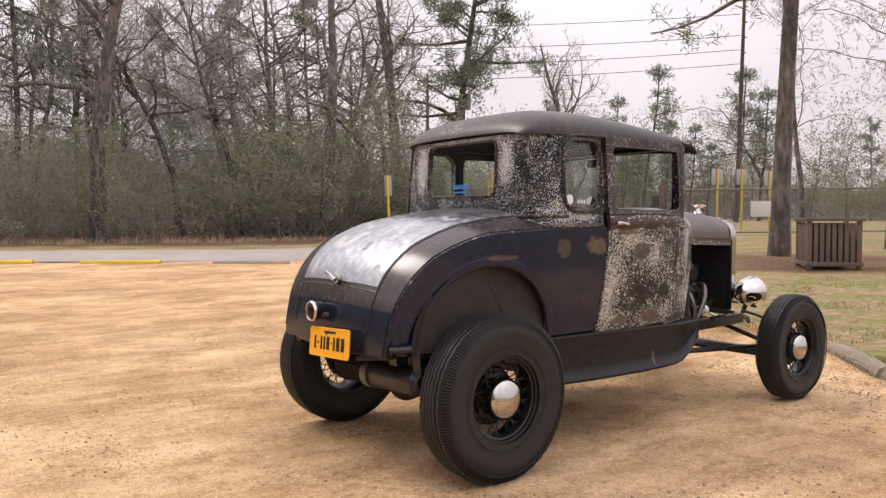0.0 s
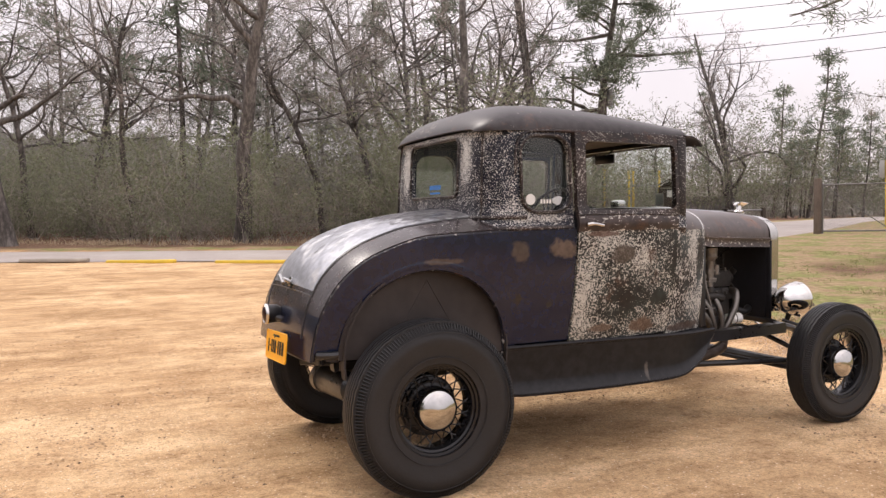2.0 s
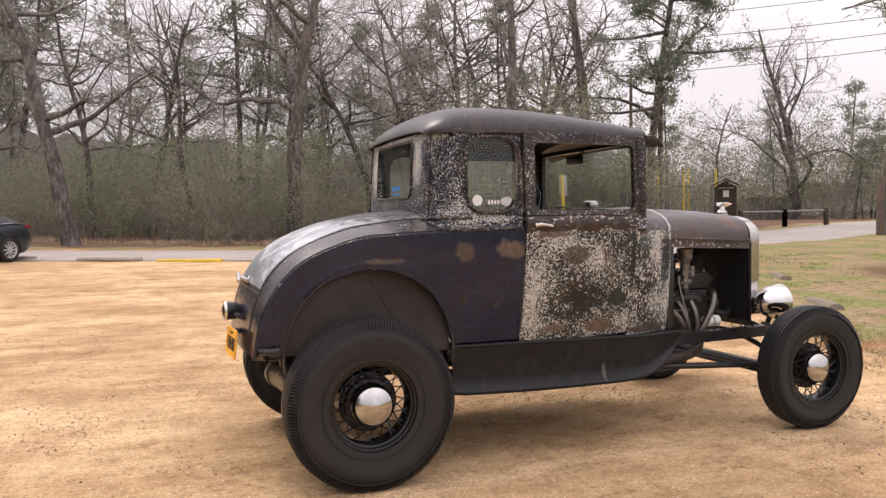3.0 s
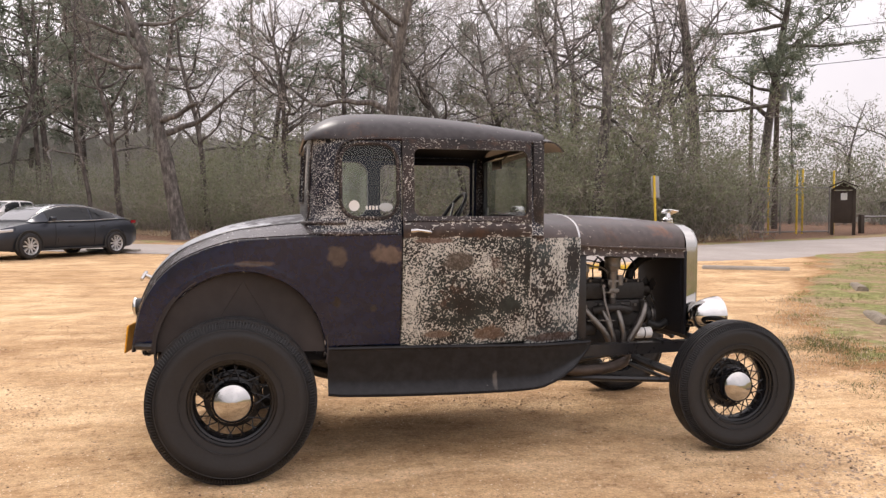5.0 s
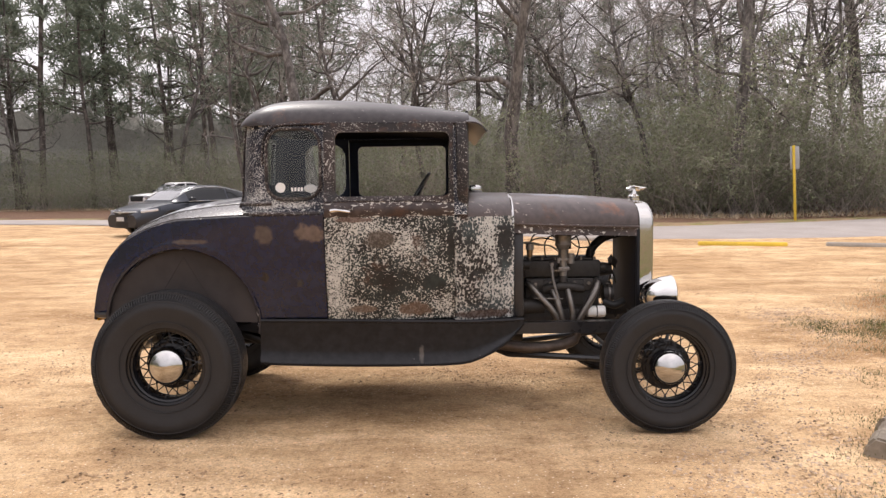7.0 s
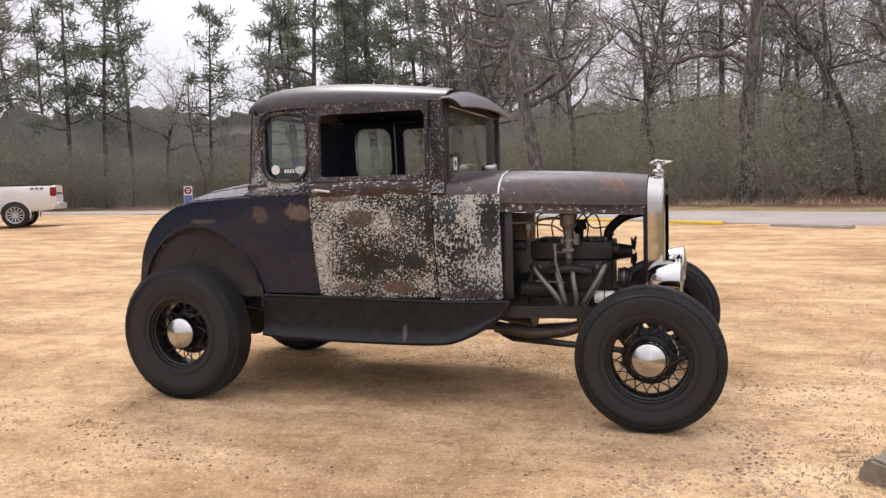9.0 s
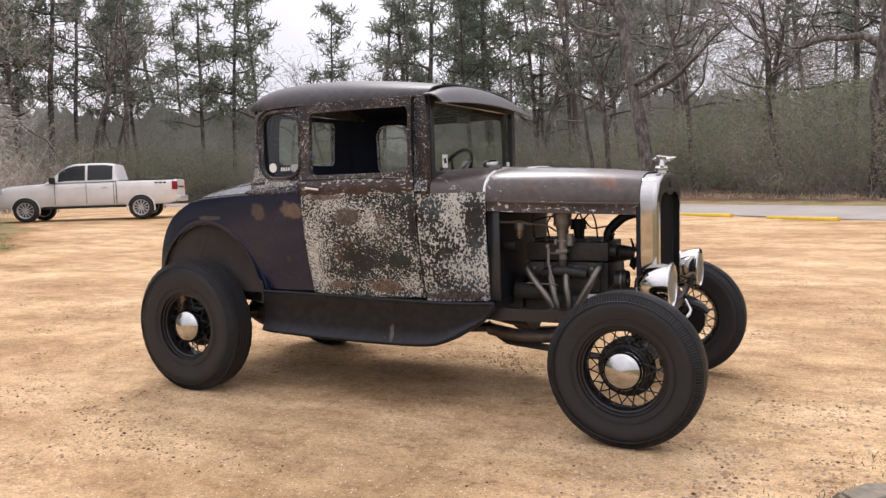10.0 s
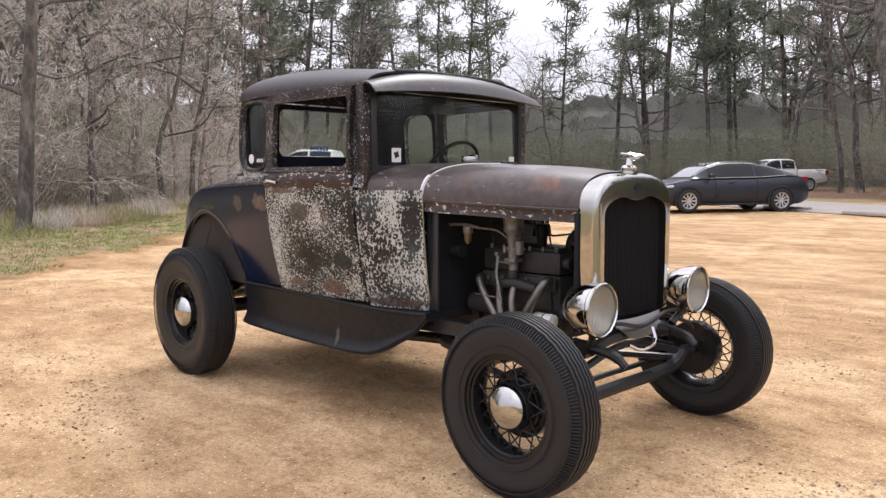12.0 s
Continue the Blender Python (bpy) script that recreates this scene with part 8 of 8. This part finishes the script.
def wood_backdrop():
    """The far side of the wood, a ragged mass well behind the trees, faintly aglow to imitate haze."""
    us = [k / 600 for k in range(601)]
    def fn(u, v):
        b = radians(-6 + 214 * u)
        wood = 1 if b > radians(54) else 0
        r = (78 if wood else 112) + 3 * noise.noise((u * 40, v * 5, 7))
        far = min(1.0, max(0.0, (b - radians(62)) / radians(25)))
        h = 4.6 + 4.4 * far + 1.2 * noise.noise((u * 34, 0, 0)) + 1.0 * noise.noise((u * 130, 0, 3)) + 1.3 * noise.noise((u * 480, 0, 5))
        x, y = r * math.cos(b), r * math.sin(b)
        return (x, y, 0.4 + h * v)
    bm = sheet(fn, us, [k / 8 for k in range(9)])
    return tagged(part("backdrop", thick(bm, 0.2), MAT["dim_mass"], angle=80), "grey-brown far side of the wood with an added haze glow", "woods", kind="structure")


def dim_mass():
    m, n, l, p = mat("hazy_glow_wood_mass")
    a, b = tex(n, l, 3.5, 7, 0.75, stretch=(1, 1, 0.45)), tex(n, l, 0.5, 4)
    f = mixc(n, l, 0.4, a.outputs["Fac"], b.outputs["Fac"])
    l.new(ramp(n, l, f, [(0.3, (0.20, 0.19, 0.165)), (0.5, (0.28, 0.27, 0.235)), (0.7, (0.36, 0.345, 0.305))]), p.inputs["Base Color"])
    p.inputs["Roughness"].default_value = 1.0
    p.inputs["Specular IOR Level"].default_value = 0.05
    # weak emission added in place of distance haze; nothing here is a lamp
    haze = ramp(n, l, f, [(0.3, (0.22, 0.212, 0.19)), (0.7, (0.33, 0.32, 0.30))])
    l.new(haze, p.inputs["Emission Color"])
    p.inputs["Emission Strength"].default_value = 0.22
    bump(n, l, p, a.outputs["Fac"], 1.0, 0.4)
    return m


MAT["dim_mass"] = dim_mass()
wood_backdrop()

# ---- loose things on the ground ----
MAT.update(
    grass=foliage_mat("winter_grass", (0.125, 0.140, 0.045), (0.31, 0.335, 0.13)),
    straw=foliage_mat("dry_grass", (0.32, 0.25, 0.16), (0.60, 0.50, 0.36)),
    weed=foliage_mat("dull_weeds", (0.07, 0.075, 0.03), (0.20, 0.19, 0.085)),
    lawn=foliage_mat("sparse_lawn", (0.10, 0.125, 0.04), (0.27, 0.30, 0.10)),
    rank=foliage_mat("rank_grass", (0.16, 0.16, 0.07), (0.38, 0.36, 0.18)),
    chip=foliage_mat("pale_chips", (0.24, 0.165, 0.11), (0.66, 0.51, 0.38), 0.95),
    stone=foliage_mat("dirt_clods", (0.24, 0.15, 0.085), (0.62, 0.44, 0.27), 0.95),
    debris=foliage_mat("dead_bits", (0.07, 0.045, 0.028), (0.22, 0.15, 0.10), 0.95),
)


def tufts(name, label, category, spots, per, height, spread, material, width, seed):
    """Grass blades round each spot."""
    rng = np.random.default_rng(seed)
    base, tip = [], []
    for x, y in spots:
        z = rise(x, y) + 0.02
        for _ in range(per):
            q = np.array((x, y, z)) + rng.normal(size=3) * (spread, spread, 0.004)
            v = rng.normal(size=3) * (0.5, 0.5, 0.15) + (0, 0, 1)
            base.append(q)
            tip.append(q + v / np.linalg.norm(v) * height * rng.uniform(0.4, 1.3))
    return tagged(mesh_ob(name, blades(base, tip, width), MAT[material]), label, category, kind="stuff")


rng_g = random.Random(12)


def clumps(n, near, far):
    """Clump places behind the green strip on the lot's far side."""
    out = []
    for _ in range(n):
        y = rng_g.uniform(-5, 12)
        x = LOT_LEFT(y) - rng_g.uniform(near, far)
        out += [(x + rng_g.gauss(0, 0.22), y + rng_g.gauss(0, 0.22)) for _ in range(4)]
    return out



def grass_spots(x0, x1, y0, y1, n, low=0.45, high=9):
    out = []
    while len(out) < n:
        x, y = rng_g.uniform(x0, x1), rng_g.uniform(y0, y1)
        if low < grassy(x, y) <= high and abs(road_side((x, y))) > 3:
            out.append((x, y))
    return out


tufts("grass", "short patchy winter grass with bare soil between", "grass", [q for q in grass_spots(3, 16, -3, 12, 4200, 0.25) if noise.noise((q[0] * 0.8, q[1] * 0.8, 6)) + 0.4 * noise.noise((q[0] * 2.5, q[1] * 2.5, 1)) > 0.02], 9, 0.05, 0.05, "lawn", 0.007, 1)
edge_spots = [(x + rng_g.gauss(0, 0.12), y + rng_g.gauss(0, 0.12)) for x, y in [(LOT_RIGHT(v) - rng_g.uniform(-0.5, 0.9), v) for v in [rng_g.uniform(-4.0, 2.5) for _ in range(44)]] for _ in range(8)]
tufts("grass", "low dull green weeds among bark chips at the lot's edge", "grass", edge_spots, 40, 0.024, 0.06, "weed", 0.004, 8)
tufts("grass", "short green verge grass by the lot", "grass", grass_spots(-16, -5, -5, 9, 3600, 0.40), 10, 0.06, 0.06, "grass", 0.010, 2)
tufts("dry_grass", "dry straw-coloured grass clumps at the wood's edge", "grass", clumps(26, 2.9, 5.6), 26, 0.40, 0.17, "straw", 0.014, 3)
tufts("dry_grass", "olive rank grass clumps at the wood's edge", "grass", clumps(34, 2.6, 6.0), 30, 0.36, 0.18, "rank", 0.014, 6)
tufts("dead_brush", "pale pinkish dead stems heaped at the verge", "brush", clumps(12, 3.0, 5.0), 40, 0.55, 0.22, "pale_twig", 0.012, 7)
tufts("dry_grass", "thin dry straws lying at the lot's edge", "grass", grass_spots(2.6, 9, -4, 6, 420, 0.05, 0.6), 6, 0.05, 0.07, "straw", 0.006, 4)
tufts("verge", "rank grass and leaf litter along the road", "grass", [(p[0], p[1]) for p in [wood_edge(rng_g.uniform(0.42, 0.97), -rng_g.uniform(0.0, 1.6)) for _ in range(900)] if road_side(p) < -2.6], 14, 0.22, 0.14, "straw", 0.018, 5)


def pebbles(n, seed, r0, r1, material, label, region):
    """Small clods and stones, each an irregular lump pressed into the dirt."""
    rng = np.random.default_rng(seed)
    v8 = np.array([(1, 0, 0), (-1, 0, 0), (0, 1, 0), (0, -1, 0), (0, 0, 0.8), (0, 0, -0.6)], float)
    f8 = np.array([(0, 2, 4), (2, 1, 4), (1, 3, 4), (3, 0, 4), (2, 0, 5), (1, 2, 5), (3, 1, 5), (0, 3, 5)])
    xy = np.empty((n, 2))
    i = 0
    while i < n:
        x, y = region(rng)
        d = noise.noise((x * 1.1, y * 1.1, 3.0)) + 0.5 * noise.noise((x * 3.0, y * 3.0, 8.0))
        if rng.random() < 0.25 + 1.2 * d and grassy(x, y) < 0.6:
            xy[i] = x, y
            i += 1
    s = r0 + (r1 - r0) * rng.random(n) ** 3
    verts = v8[None] * (0.7 + 0.6 * rng.random((n, 6, 1))) * s[:, None, None]
    a = rng.random(n) * 6.28
    c, sn = np.cos(a)[:, None], np.sin(a)[:, None]
    vx = verts[:, :, 0] * c - verts[:, :, 1] * sn + xy[:, 0:1]
    vy = verts[:, :, 0] * sn + verts[:, :, 1] * c + xy[:, 1:2]
    zz = np.array([rise(x, y) + 0.014 * noise.noise((x * 0.9, y * 0.9, 2)) + 0.007 * noise.noise((x * 3.1, y * 3.1, 5)) for x, y in xy])
    vz = verts[:, :, 2] * 0.7 + zz[:, None] + (s * 0.15)[:, None]
    pts = np.stack([vx, vy, vz], 2).reshape(-1, 3)
    faces = (f8[None] + (np.arange(n) * 6)[:, None, None]).reshape(-1, 3)
    me = bpy.data.meshes.new("pebbles")
    me.from_pydata(pts.tolist(), [], faces.tolist())
    return tagged(mesh_ob("dirt_clods", me, MAT[material]), label, "gravel", kind="stuff")


def near_lot(rng):
    a, r = rng.uniform(0, 2 * math.pi), 1.0 + 7.5 * rng.random() ** 0.8
    return 1.2 + r * math.cos(a) * 1.1, -0.6 + r * math.sin(a) * 0.75


def grass_edge(rng):
    y = rng.uniform(-3.5, 3.5)
    return LOT_RIGHT(y) + rng.uniform(-1.5, 0.5), y


pebbles(7000, 3, 0.004, 0.013, "chip", "pale bark chips along the grass edge", grass_edge)
pebbles(26000, 1, 0.003, 0.014, "stone", "sandy clods and grit on the dirt lot", near_lot)
pebbles(6000, 2, 0.003, 0.011, "debris", "dark bits of bark and leaf on the dirt", near_lot)
